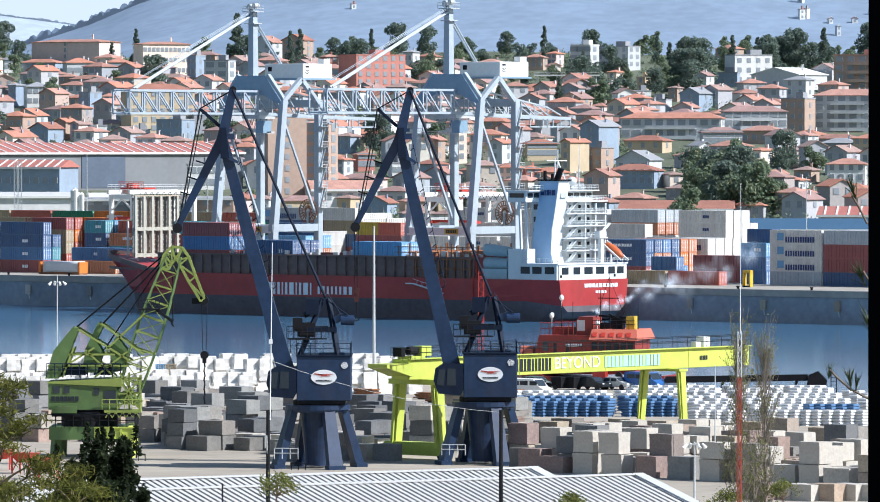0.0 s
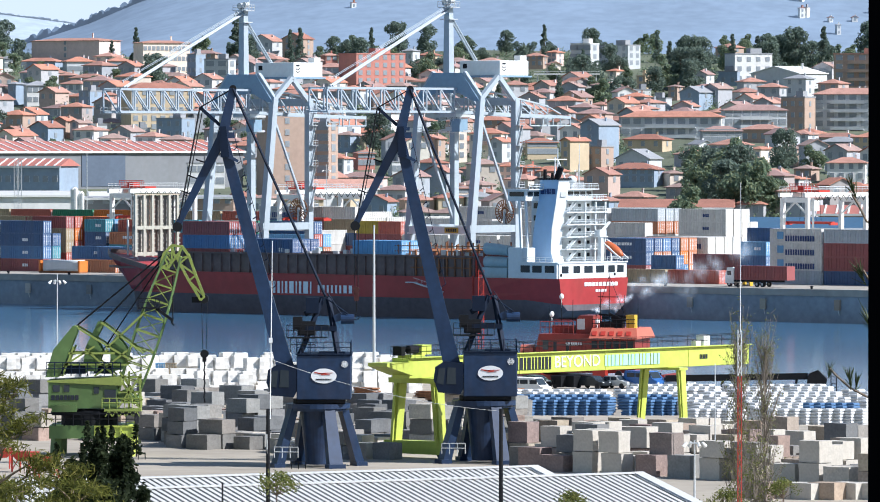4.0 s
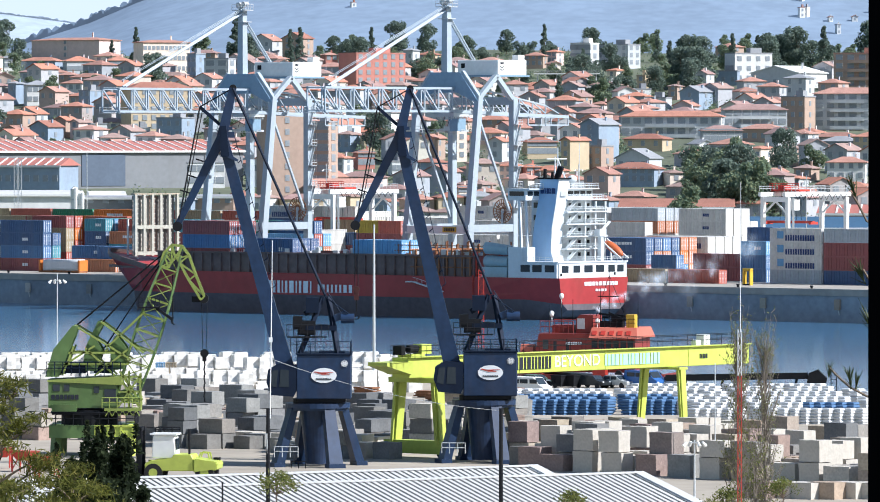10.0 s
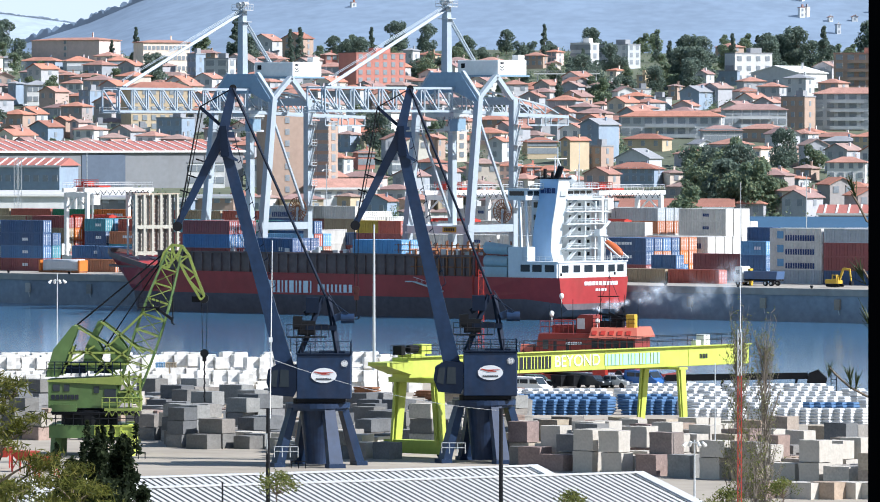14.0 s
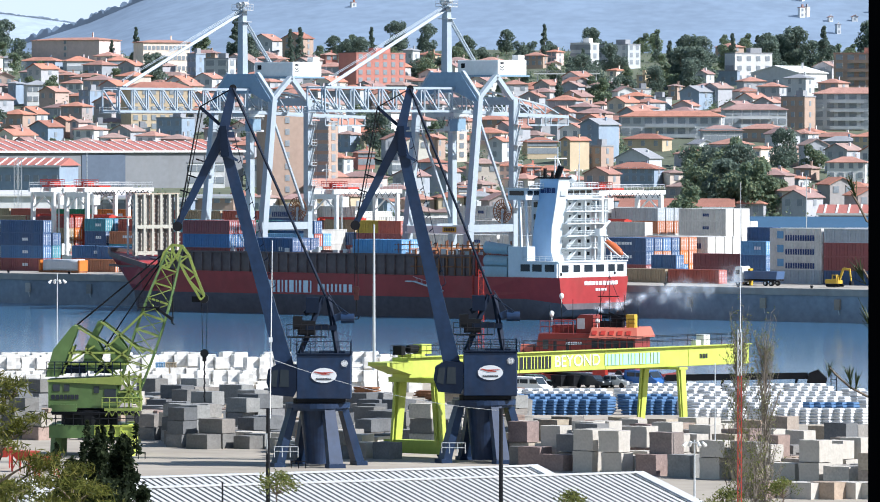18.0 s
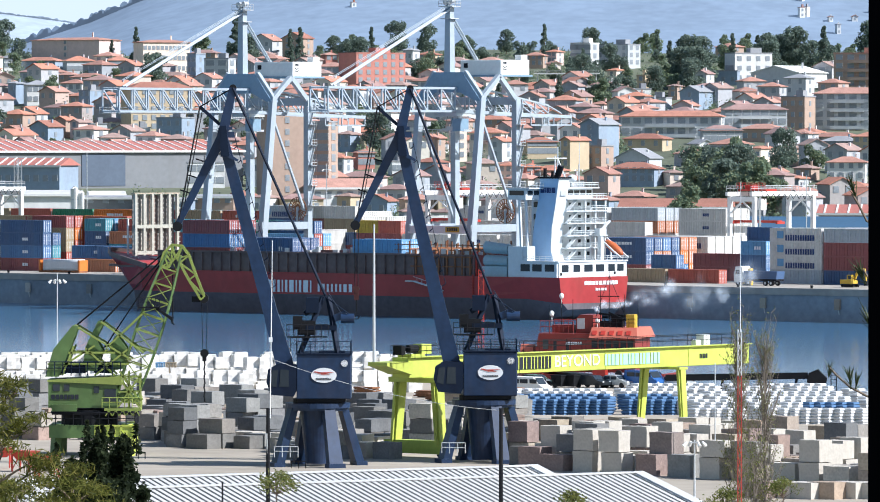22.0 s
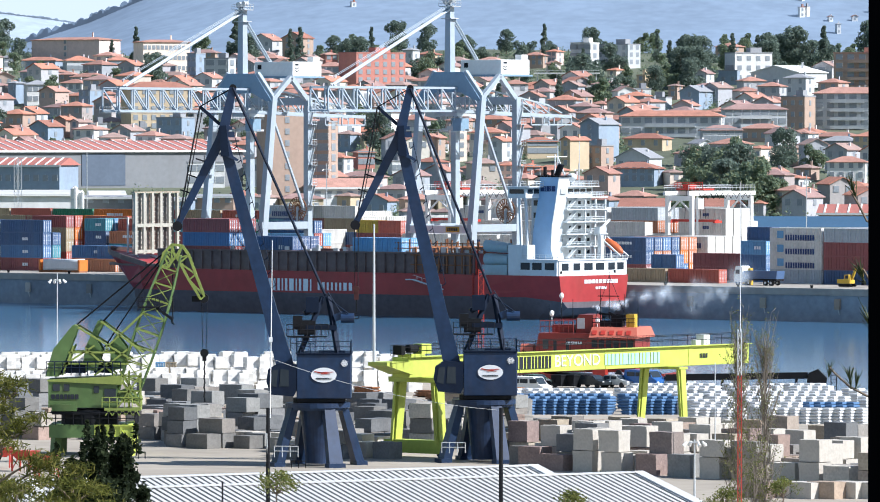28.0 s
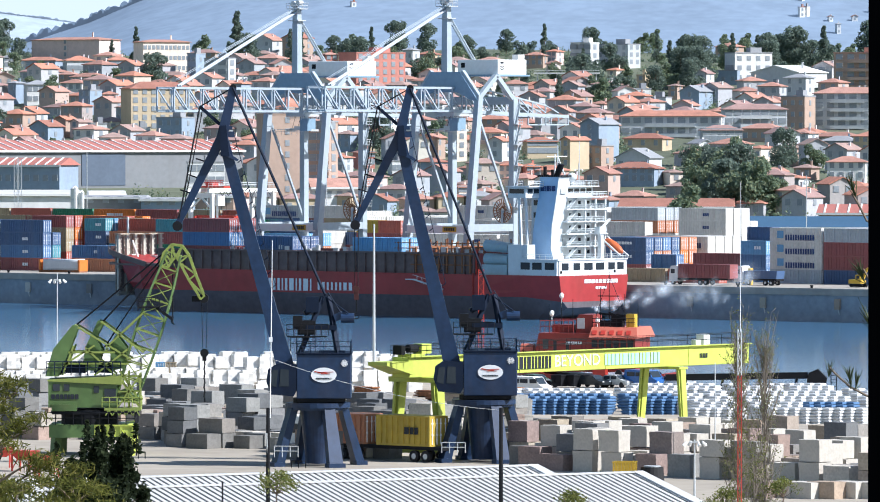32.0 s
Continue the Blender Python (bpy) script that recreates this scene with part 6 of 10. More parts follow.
def yard_zone(p):
    """Which part of the stone yard a place lies in: flat grey stacks, tall pale blocks, or none."""
    u, d = p.x / p.y, p.y
    if abs(u) > 0.071:
        return ""
    if u < -0.024:
        return "flat" if (575 if u > -0.041 else 592) < d < 684 else ""
    if u <= 0.0125:
        return "mixed" if (557 if u < -0.0065 else 576) < d < 640 else ""
    return "tall" if 541 - 547 * (u - 0.0125) < d < (596 if u < 0.036 else 580) else ""


def clear_of_gantry(p):
    g = p - Vector((-1.9, 560, 0))
    along, off = g.x * 0.6505 + g.y * 0.7595, -g.x * 0.7595 + g.y * 0.6505
    return abs(off) > 4.5 or min(abs(along), abs(along - 34)) > 2.6


rng = random.Random(5)
YARD = []
a = -130.0
while a < 120:
    # blocks stand side by side in files that run inland, with a path between the files
    kind = 0
    b = -70 + rng.random() * 4
    wide = 0.0
    while b < 130:
        p = near_yard(a, b)
        zone = yard_zone(p)
        if not zone:
            b += 0.8
            continue
        warm = rng.random()
        flat = zone == "flat" or (zone == "mixed" and warm < 0.5)
        if flat:
            pal = GRAND if warm < 0.80 else GRAN if warm < 0.97 else GRANT
            high = rng.choice((1, 2, 2, 3)) if p.y < 640 else 1
        else:
            pal = GRAN if warm < 0.16 else GRANT if warm < 0.58 else GRANP if warm < 0.94 else GRAND
            high = rng.choice((1, 1, 2, 2)) if p.y < 565 else 1
        for n in range(rng.randint(1, 4)):
            kind = rng.choice(FLAT if flat else TALL)
            wide = max(wide, SIZES[kind][0])
            p = near_yard(a + rng.uniform(-0.3, 0.3), b)
            if yard_zone(p) == zone and clear_of_gantry(p):
                z = 0.0
                turn = QTURN + rng.uniform(-2.5, 2.5)
                for k in range(high - (rng.random() < 0.35 and high > 1)):
                    kk = kind if rng.random() < 0.7 else rng.choice(FLAT if flat else TALL)
                    mt = pal if rng.random() < 0.75 else rng.choice((GRAN, GRAND, GRANP) if not flat else (GRAN, GRAND))
                    x, y = p.x + rng.uniform(-0.15, 0.15), p.y + rng.uniform(-0.15, 0.15)
                    YARD.append((y, x, z, kk, mt, turn))
                    z += SIZES[kk][2] + 0.06
            b += SIZES[kind][1] + rng.uniform(0.1, 0.3)
        b += rng.choice((0.6, 1.2, 2.4, 4.0))
    a += max(wide, 2.2) + rng.choice((0.4, 0.7, 1.1, 1.6))


for k in range(6):
    p = Vector((24.6 + 1.75 * k, 497 + rng.uniform(-1, 1), 0))
    stone(p.x, p.y, 0, rng.choice((6, 8)), rng.choice((GRANP, GRANP, GRAN)), QTURN + rng.uniform(-4, 4))


# the nearest blocks are things of their own, those behind them one joined lot of each kind of stone
YARD.sort(key=lambda r: r[0])
for y, x, z, kk, mt, turn in YARD[:294]:
    stone(x, y, z, kk, mt, turn)
GRANI = mat("granite_rows", (0.3, 0.3, 0.3), 0.85, 0.0, 0.3, 2.2, 0.4, dirt=0.12, island=True, family=[
    (0.285, 0.265, 0.24), (0.35, 0.315, 0.27), (0.235, 0.225, 0.21), (0.41, 0.345, 0.265), (0.30, 0.22, 0.185), (0.53, 0.485, 0.42), (0.265, 0.25, 0.23), (0.37, 0.285, 0.215)])
GRANDI = mat("dark_granite_rows", (0.2, 0.2, 0.2), 0.8, 0.0, 0.25, 2.2, 0.4, dirt=0.08, island=True, family=[
    (0.15, 0.155, 0.16), (0.20, 0.20, 0.20), (0.12, 0.125, 0.13), (0.25, 0.25, 0.24), (0.17, 0.165, 0.155), (0.22, 0.20, 0.18)])


def far_stones(dark, material, label):
    verts, faces = [], []
    for y, x, z, kk, mt, turn in YARD[294:]:
        if (mt is GRAND) == dark:
            me = BLOCKS[kk * 4][0]
            m, n = pose(x, y, z, 0, 0, turn), len(verts)
            verts += [m @ v.co for v in me.vertices]
            faces += [[n + i for i in f.vertices] for f in me.polygons]
    me = bpy.data.meshes.new("stone_blocks")
    me.from_pydata(verts, [], faces)
    me.materials.append(material)
    tagged(link("stone_blocks", me), label, "stone blocks", kind="stuff")


far_stones(False, GRANI, "many grey and tan granite blocks in rows at the back of the yard")
far_stones(True, GRANDI, "many dark grey granite blocks in rows at the back of the yard")


# ---- sheds at the bottom of the view ----
def ribbed_roof(name, x, y, z, length, run, drop, label):
    """A pitched sheet roof on low walls, its ridge along x; sheets, no flat card, the ribs' shade painted in as dark
    strips.
    """
    t = thing(name, pose(x, y, 0, 0, 0, 30), label, "shed", "yard sheds")
    n = int(length / 0.5)
    for sg in (-1, 1):
        bm, bd = B(), B()
        for i in range(n):
            x0 = i * length / n
            w = length / n
            ridge, eave = (0, z), (sg * run, z - drop)
            # each raised sheet is followed by a dark strip that paints in rib shade
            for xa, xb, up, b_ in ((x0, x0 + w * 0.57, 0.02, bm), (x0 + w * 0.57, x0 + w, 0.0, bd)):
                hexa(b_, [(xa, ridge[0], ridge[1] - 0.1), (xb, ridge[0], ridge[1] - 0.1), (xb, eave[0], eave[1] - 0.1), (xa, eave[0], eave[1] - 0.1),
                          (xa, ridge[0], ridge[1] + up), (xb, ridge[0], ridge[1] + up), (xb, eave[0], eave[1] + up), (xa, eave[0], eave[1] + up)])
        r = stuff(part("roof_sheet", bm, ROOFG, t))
        stuff(part("roof_groove", bd, ROOF_SHADE, r))
    bm = B()
    box(bm, length / 2, 0, z + 0.0, length + 0.3, 0.7, 0.10)
    for xx in (0, length):
        for sg in (-1, 1):
            strut(bm, (xx, 0, z + 0.06), (xx, sg * run, z - drop + 0.06), 0.8, 0.14)
    part("ridge_cap", bm, ROOFG, t)
    bm = B()
    box(bm, length / 2, 0, 0, length - 0.6, 2 * run - 0.6, z - drop - 0.15)
    part("wall", bm, CONC, t)
    return t


ribbed_roof("sheet_roof_shed", -33.0, 393.0, 6.0, 53.0, 9.0, 2.0, "long low shed with a pale grey ribbed sheet roof")
ribbed_roof("sheet_roof_shed", -33.0, 405.4, 6.0, 45.2, 8.0, 1.8, "low shed with a pale grey ribbed sheet roof behind another")
# ---- the town on the hill ----
WALLS = mat("render_walls", (0.6, 0.58, 0.54), 0.85, 0.0, 0.12, 0.5, 0.1, dirt=0.15, family=[
    (0.63, 0.63, 0.63), (0.46, 0.46, 0.48), (0.72, 0.71, 0.70), (0.40, 0.41, 0.44), (0.56, 0.49, 0.42), (0.38, 0.33, 0.32), (0.68, 0.64, 0.56), (0.44, 0.45, 0.48), (0.50, 0.38, 0.33), (0.36, 0.39, 0.43), (0.60, 0.60, 0.62), (0.42, 0.39, 0.38)])
TILE = mat("clay_roof_tiles", (0.40, 0.17, 0.10), 0.85, 0.0, 0.3, 1.2, 0.4, dirt=0.25, family=[
    (0.45, 0.21, 0.15), (0.36, 0.19, 0.15), (0.45, 0.25, 0.20), (0.33, 0.21, 0.19), (0.50, 0.22, 0.15), (0.35, 0.24, 0.21), (0.42, 0.22, 0.17)])
SLATE = mat("grey_roofing", (0.30, 0.31, 0.33), 0.8, 0.0, 0.2, 1, 0.2, dirt=0.15)
# glass this light has the distance haze painted into its colour
TGLASS = mat("hazed_window_glass", (0.27, 0.30, 0.33), 0.3, 0.0, 0.2, 1, 0.0)
TFRAME = mat("town_window_frame", (0.70, 0.70, 0.68), 0.6, 0.0, 0.08, 1, 0.0)


def make_mesh(name, bm, materials):
    bmesh.ops.recalc_face_normals(bm, faces=bm.faces)
    me = bpy.data.meshes.new(name)
    bm.to_mesh(me)
    bm.free()
    for m in materials:
        me.materials.append(m)
    return me


def window_mesh(w, h):
    bm = B()
    box(bm, 0, 0, 0, w + 0.24, 0.16, h + 0.24)
    bm.faces.ensure_lookup_table()
    front = min(bm.faces, key=lambda f: f.calc_center_median().y)
    bmesh.ops.inset_region(bm, faces=[front], thickness=0.14, depth=-0.1)
    for f in bm.faces:
        f.material_index = 0 if f is front else 1
    return make_mesh("window", bm, (TGLASS, TFRAME))


WIN = {k: window_mesh(*k) for k in ((1.2, 1.3), (1.9, 1.4), (0.9, 1.2), (2.6, 1.5))}


def building(name, m, w, d, storeys, roof, wall, tile, win, cols, side, label, category="house", group="", balcony=False, sh=2.9, rise=0.2, first=0):
    """A house: walls, roof, chimney, and windows of their own on the front (-y) and the right side (+x)."""
    t = thing(name, m, label, category, group)
    h = storeys * sh + 0.3
    bm = one(box, 0, 0, -4.0, w, d, h + 4.0)
    if roof == "gable":
        up = w * min(0.24, 1.2 * rise)
        prism(bm, [(-w / 2, h), (w / 2, h), (0, h + up)], -d / 2, d / 2)
    part("wall", bm, wall, t)
    bm = B()
    e = 0.45
    if roof == "hip":
        k = min(w, d) * 0.5
        rz = h + min(w, d) * rise
        r = [(-w / 2 - e, -d / 2 - e), (w / 2 + e, -d / 2 - e), (w / 2 + e, d / 2 + e), (-w / 2 - e, d / 2 + e)]
        if w >= d:
            q = [(-w / 2 + k, -0.02), (w / 2 - k, -0.02), (w / 2 - k, 0.02), (-w / 2 + k, 0.02)]
        else:
            q = [(-0.02, -d / 2 + k), (0.02, -d / 2 + k), (0.02, d / 2 - k), (-0.02, d / 2 - k)]
        hexa(bm, [(*p, h) for p in r] + [(*p, rz) for p in q])
        box(bm, 0, 0, h - 0.18, w + 2 * e, d + 2 * e, 0.18)
    elif roof == "gable":
        for sg in (-1, 1):
            a, b = (0.0, h + up + 0.12), (sg * (w / 2 + e), h - up / w * e * 2 + 0.12)
            hexa(bm, [(a[0], -d / 2 - e, a[1] - 0.2), (b[0], -d / 2 - e, b[1] - 0.2), (b[0], d / 2 + e, b[1] - 0.2), (a[0], d / 2 + e, a[1] - 0.2),
                      (a[0], -d / 2 - e, a[1]), (b[0], -d / 2 - e, b[1]), (b[0], d / 2 + e, b[1]), (a[0], d / 2 + e, a[1])])
    else:
        box(bm, 0, 0, h, w + 0.3, d + 0.3, 0.35)
        box(bm, w * 0.15, 0, h + 0.35, w * 0.3, d * 0.4, 1.6)
    rf = part("roof", bm, tile, t)
    if roof != "flat":
        bm = one(box, w * 0.22, d * 0.1, h + 0.2, 0.45, 0.45, min(w, d) * 0.14 + 0.7)
        box(bm, w * 0.22, d * 0.1, h + min(w, d) * 0.14 + 0.9, 0.6, 0.6, 0.12)
        part("chimney", bm, wall, rf)
    me = WIN[win]
    for f in range(first, storeys):
        z = f * sh + 1.1
        for c in range(cols):
            o = link("window", me, t)
            o.matrix_basis = pose(-w / 2 + w * (c + 0.5) / cols, -d / 2 - 0.04, z)
        for c in range(side):
            o = link("window", me, t)
            o.matrix_basis = pose(w / 2 + 0.04, -d / 2 + d * (c + 0.5) / side, z, 0, 0, 90)
        if balcony:
            bm = one(box, 0, -d / 2 - 0.7, z - 1.1, w * 0.5, 1.4, 0.16)
            box(bm, 0, -d / 2 - 1.35, z - 1.0, w * 0.5, 0.08, 0.9)
            part("balcony", bm, wall, t)
    return t


FAR = pose(0, 0, -500)
HOUSES = []
specs = [(9, 8, 2, "hip", (1.2, 1.3), 2, 1), (11, 9, 2, "hip", (1.9, 1.4), 3, 0), (8, 10, 2, "gable", (1.2, 1.3), 2, 1), (13, 9, 2, "hip", (1.2, 1.3), 3, 1), (10, 8, 1, "hip", (1.2, 1.3), 2, 1),
         (7.5, 9, 2, "gable", (0.9, 1.2), 2, 0), (12, 10, 3, "flat", (1.9, 1.4), 2, 1), (9, 9, 3, "flat", (1.2, 1.3), 2, 0), (15, 8, 1, "hip", (1.2, 1.3), 3, 1), (8, 12, 2, "gable", (1.9, 1.4), 1, 1)]
for i, (w, d, st, rf, wn_, c, sd) in enumerate(specs):
    lab = {"hip": "rendered town house with a hipped clay-tile roof", "gable": "gabled town house with a clay-tile roof", "flat": "plain apartment house with a flat roof"}[rf]
    w, d = w * 0.8, d * 0.8
    HOUSES.append((building("house", FAR, w, d, st, rf, WALLS, TILE if rf != "flat" else SLATE, wn_, c, sd, lab, "house", "town houses", balcony=(i in (1, 6)), first=1 if st > 1 else 0), max(w, d)))

# named large buildings: x, y, turn, width, depth, storeys, roof, wall, tile, window, cols, side, label
def flat_wall(name, col):
    return mat(name, col, 0.85, 0.0, 0.12, 0.4, 0.08, dirt=0.12)


W_PINK, W_PEACH, W_RED = flat_wall("pink_render", (0.68, 0.52, 0.48)), flat_wall("peach_render", (0.80, 0.68, 0.58)), flat_wall("brick_red_render", (0.50, 0.21, 0.17))
W_BROWN, W_WHITE, W_GREY = flat_wall("brown_render", (0.42, 0.31, 0.25)), flat_wall("white_render", (0.68, 0.68, 0.67)), flat_wall("blue_grey_cladding", (0.28, 0.35, 0.44))
W_OCHRE, W_LGREY = flat_wall("ochre_render", (0.52, 0.42, 0.29)), flat_wall("light_grey_render", (0.52, 0.54, 0.56))
REDSHEET = mat("red_sheet_roof", (0.42, 0.16, 0.13), 0.6, 0.0, 0.15, 0.6, 0.05, dirt=0.1)
BLUESHEET = mat("blue_sheet_roof", (0.055, 0.12, 0.20), 0.5, 0.0, 0.12, 0.6, 0.05, dirt=0.08)
KEPT_CLEAR = []


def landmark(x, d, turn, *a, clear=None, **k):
    # the fourth number keeps ground clear towards the camera, so listed houses stay visible
    KEPT_CLEAR.append((x, d, a[0] * 0.5, 62 if a[0] > 11 else 44))
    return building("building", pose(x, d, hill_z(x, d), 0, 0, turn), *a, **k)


# ---- large buildings of the town ----
W_SHED = flat_wall("grey_shed_cladding", (0.21, 0.22, 0.235))
TILEB = mat("brown_roof_tiles", (0.33, 0.15, 0.11), 0.85, 0.0, 0.25, 1.2, 0.3, dirt=0.2)
GATEM = mat("dark_blue_grey_gate", (0.10, 0.13, 0.18), 0.7, 0.0, 0.15, 0.5, 0.05)
rng_far = random.Random(61)
def warehouse(x, d, turn, w, dep, h, rise, wall, roofm, label, seams=0, door=None, windows=0, z=None):
    t = thing("warehouse", pose(x, d, hill_z(x, d) if z is None else z, 0, 0, turn), label, "warehouse")
    KEPT_CLEAR.append((x, d, w * 0.5, 40))
    part("wall", one(box, 0, 0, -3, w, dep, h + 3), wall, t)
    bm = B()
    hexa(bm, [(-w / 2 - 0.5, -dep / 2 - 0.6, h), (w / 2 + 0.5, -dep / 2 - 0.6, h), (w / 2 + 0.5, dep / 2 + 0.6, h), (-w / 2 - 0.5, dep / 2 + 0.6, h),
              (-w / 2 - 0.3, -0.3, h + rise), (w / 2 + 0.3, -0.3, h + rise), (w / 2 + 0.3, 0.3, h + rise), (-w / 2 - 0.3, 0.3, h + rise)])
    rf = part("roof", bm, roofm, t)
    if seams:
        for i in range(seams):
            xx = -w / 2 + w * (i + 0.5) / seams
            part("roof_light_strip", one(strut, (xx, -dep / 2 - 0.4, h + 0.12), (xx, -0.4, h + rise + 0.08), 0.42, 0.16), TFRAME, rf)
    part("gutter", one(box, 0, -dep / 2 - 0.62, h - 0.45, w + 1, 0.3, 0.5), TFRAME, t)
    if door:
        bm = one(box, door[0], -dep / 2 - 0.06, 0, door[1], 0.2, door[2])
        part("gate", bm, GATEM, t)
    for i in range(windows):
        o = link("window", WIN[(1.2, 1.3)], t)
        o.matrix_basis = pose(-w / 2 + w * (i + 0.5) / windows, -dep / 2 - 0.05, h * 0.55)
    return t


warehouse(-90.5, 1640, 35, 82, 22, 8.9, 2.5, W_SHED, REDSHEET, "long warehouse with a red sheet roof and pale light strips", 26, (-1.2, 13.0, 8.0))
warehouse(-101.0, 1576, -24, 23, 10, 8.6, 1.8, W_GREY, REDSHEET, "blue-grey warehouse with small square windows", 9, None, 9)
warehouse(-97.5, 1540, 8, 22, 12, 4.2, 1.0, W_WHITE, ROOFG, "long pale sheet-metal shed behind the container stacks")
warehouse(56.2, 1524, -6, 26.5, 13, 2.7, 2.0, W_LGREY, TILEB, "long hall with a hipped clay-tile roof")
warehouse(86.0, 1440, -8, 36, 16, 3.9, 2.4, W_LGREY, BLUESHEET, "warehouse with a blue sheet roof and white fascia")
warehouse(100.5, 1430, -8, 20, 6, 4.2, 0.3, W_WHITE, SLATE, "low white office range beside the blue warehouse")
warehouse(99.0, 1490, -8, 22, 12, 3.2, 2.0, W_BROWN, REDSHEET, "shed with a red ribbed roof", 8)
warehouse(-24.0, 1560, 12, 16, 10, 5.5, 2.2, W_WHITE, TILE, "white two-storey range with a red roof", 0, None, 6)

landmark(-94.3, 2184, 24, 17.0, 9.0, 3, "hip", W_PEACH, TILE, (0.9, 1.2), 11, 2, "broad peach-coloured school block with rows of windows", "school", sh=3.45, rise=0.09)
landmark(-129.1, 2286, -36, 30.8, 12.0, 3, "hip", W_PINK, TILE, (0.9, 1.2), 1, 0, "long pink school wing, almost windowless", "school", sh=2.22, rise=0.08)
landmark(-107.5, 2150, 14, 7.5, 8.0, 2, "hip", W_PEACH, TILE, (0.9, 1.2), 7, 2, "low peach school annexe with a clay roof", "school", sh=2.56)
landmark(-146.1, 2189, 16, 5.2, 6.0, 2, "hip", W_WHITE, SLATE, (1.2, 1.3), 3, 0, "pale house with a grey hipped roof", "house", sh=2.00)
landmark(-135.2, 2190, -24, 13.0, 6.0, 1, "hip", W_GREY, TILE, (0.9, 1.2), 4, 0, "long low house in shade with a red roof", "house", sh=2.94)
landmark(-121.6, 2167, 14, 9.3, 8.0, 1, "hip", W_LGREY, TILE, (1.2, 1.3), 7, 0, "pale arcaded house with a red roof", "house", sh=4.04)
landmark(-82.2, 2265, -20, 9.1, 6.0, 2, "hip", W_BROWN, TILE, (1.2, 1.3), 2, 1, "brown house with a bright clay roof on the hill", "house", sh=2.21)
landmark(-71.2, 2086, -22, 8.5, 6.0, 3, "flat", W_LGREY, SLATE, (2.6, 1.5), 2, 1, "grey flat-roofed house block", "house", sh=2.93)
landmark(-79.3, 2098, -30, 3.3, 6.0, 3, "flat", W_GREY, SLATE, (0.9, 1.2), 2, 1, "dark grey house with a flat roof", "house", sh=3.25)
landmark(-125.5, 2007, 12, 7.4, 7.0, 2, "hip", W_WHITE, SLATE, (1.2, 1.3), 4, 1, "white villa with a small attic", "villa", sh=2.99)
# the villa's shaded part, its shade put into a blue-grey block of its own
landmark(-132.3, 2015, -34, 3.0, 5.0, 2, "hip", W_GREY, SLATE, (0.9, 1.2), 1, 0, "dark slate-roofed house beside the villa", "house", sh=3.09)
landmark(-116.3, 2056, -24, 7.5, 6.0, 1, "hip", W_LGREY, TILE, (1.2, 1.3), 3, 0, "low house with two clay roofs among gardens", "house", sh=2.74)
landmark(-121.4, 2110, -20, 5.6, 5.0, 1, "hip", W_BROWN, TILE, (0.9, 1.2), 2, 1, "brown house with a hipped roof among gardens", "house", sh=2.27)
landmark(-105.9, 1952, -34, 4.2, 6.0, 3, "flat", W_GREY, SLATE, (0.9, 1.2), 2, 1, "dark blue-grey house block on the slope", "house", sh=2.34)
landmark(-101.3, 1973, 10, 4.5, 6.0, 2, "hip", W_LGREY, TILE, (1.2, 1.3), 2, 0, "pale two-storey house with a clay roof", "house", sh=2.17)
landmark(-81.9, 1870, 22, 19.5, 9.0, 5, "hip", W_OCHRE, TILEB, (1.2, 1.3), 7, 0, "ochre apartment house with a brown hipped roof", "apartment block", sh=2.48, rise=0.22)
landmark(-121.5, 1854, -28, 7.6, 7.0, 2, "hip", W_BROWN, TILE, (0.9, 1.2), 3, 1, "long brown house with a red roof", "house", sh=3.56)
landmark(-122.2, 1925, -30, 8.1, 6.0, 1, "gable", W_LGREY, TILE, (0.9, 1.2), 1, 1, "house with a broad clay roof and white gable edge", "house", sh=2.88)
landmark(-112.9, 1849, -36, 6.8, 7.0, 1, "gable", W_GREY, TILEB, (0.9, 1.2), 2, 1, "dark gabled house with a brown roof", "house", sh=3.88)
landmark(-108.2, 1862, -30, 4.0, 6.0, 1, "gable", W_BROWN, TILE, (0.9, 1.2), 1, 1, "brown gabled house with a clay roof", "house", sh=4.88)
landmark(-103.5, 1856, -34, 3.0, 6.0, 2, "gable", W_PINK, TILE, (0.9, 1.2), 1, 0, "pinkish gabled house behind the warehouse", "house", sh=2.27)
landmark(-98.3, 1849, 12, 4.6, 6.0, 1, "flat", W_WHITE, SLATE, (1.2, 1.3), 3, 0, "small white house with an open porch", "house", sh=4.21)
landmark(-86.0, 1844, 16, 5.2, 5.0, 1, "flat", W_WHITE, SLATE, (1.2, 1.3), 3, 0, "low white house with a glazed porch", "house", sh=3.07)
landmark(-75.5, 1840, -30, 8.5, 7.0, 2, "flat", W_GREY, SLATE, (0.9, 1.2), 3, 1, "dark house block behind the warehouse", "house", sh=2.89)
landmark(-62.7, 2331, -32, 9.5, 7.0, 2, "gable", W_LGREY, TILE, (0.9, 1.2), 2, 1, "pale gabled house on the hill", "house", sh=2.89)
landmark(-51.2, 2322, -26, 8.5, 8.0, 3, "gable", W_BROWN, TILEB, (1.2, 1.3), 2, 1, "tall brown gabled house with chimneys", "house", sh=2.26)
landmark(-62.5, 2290, -22, 6.8, 6.0, 1, "hip", W_LGREY, TILE, (1.2, 1.3), 2, 1, "pale house with a bright clay roof", "house", sh=3.09)
landmark(-38.5, 2240, 18, 4.4, 6.0, 2, "hip", W_RED, TILE, (1.2, 1.3), 2, 0, "small red-walled house on the hill", "house", sh=2.58)
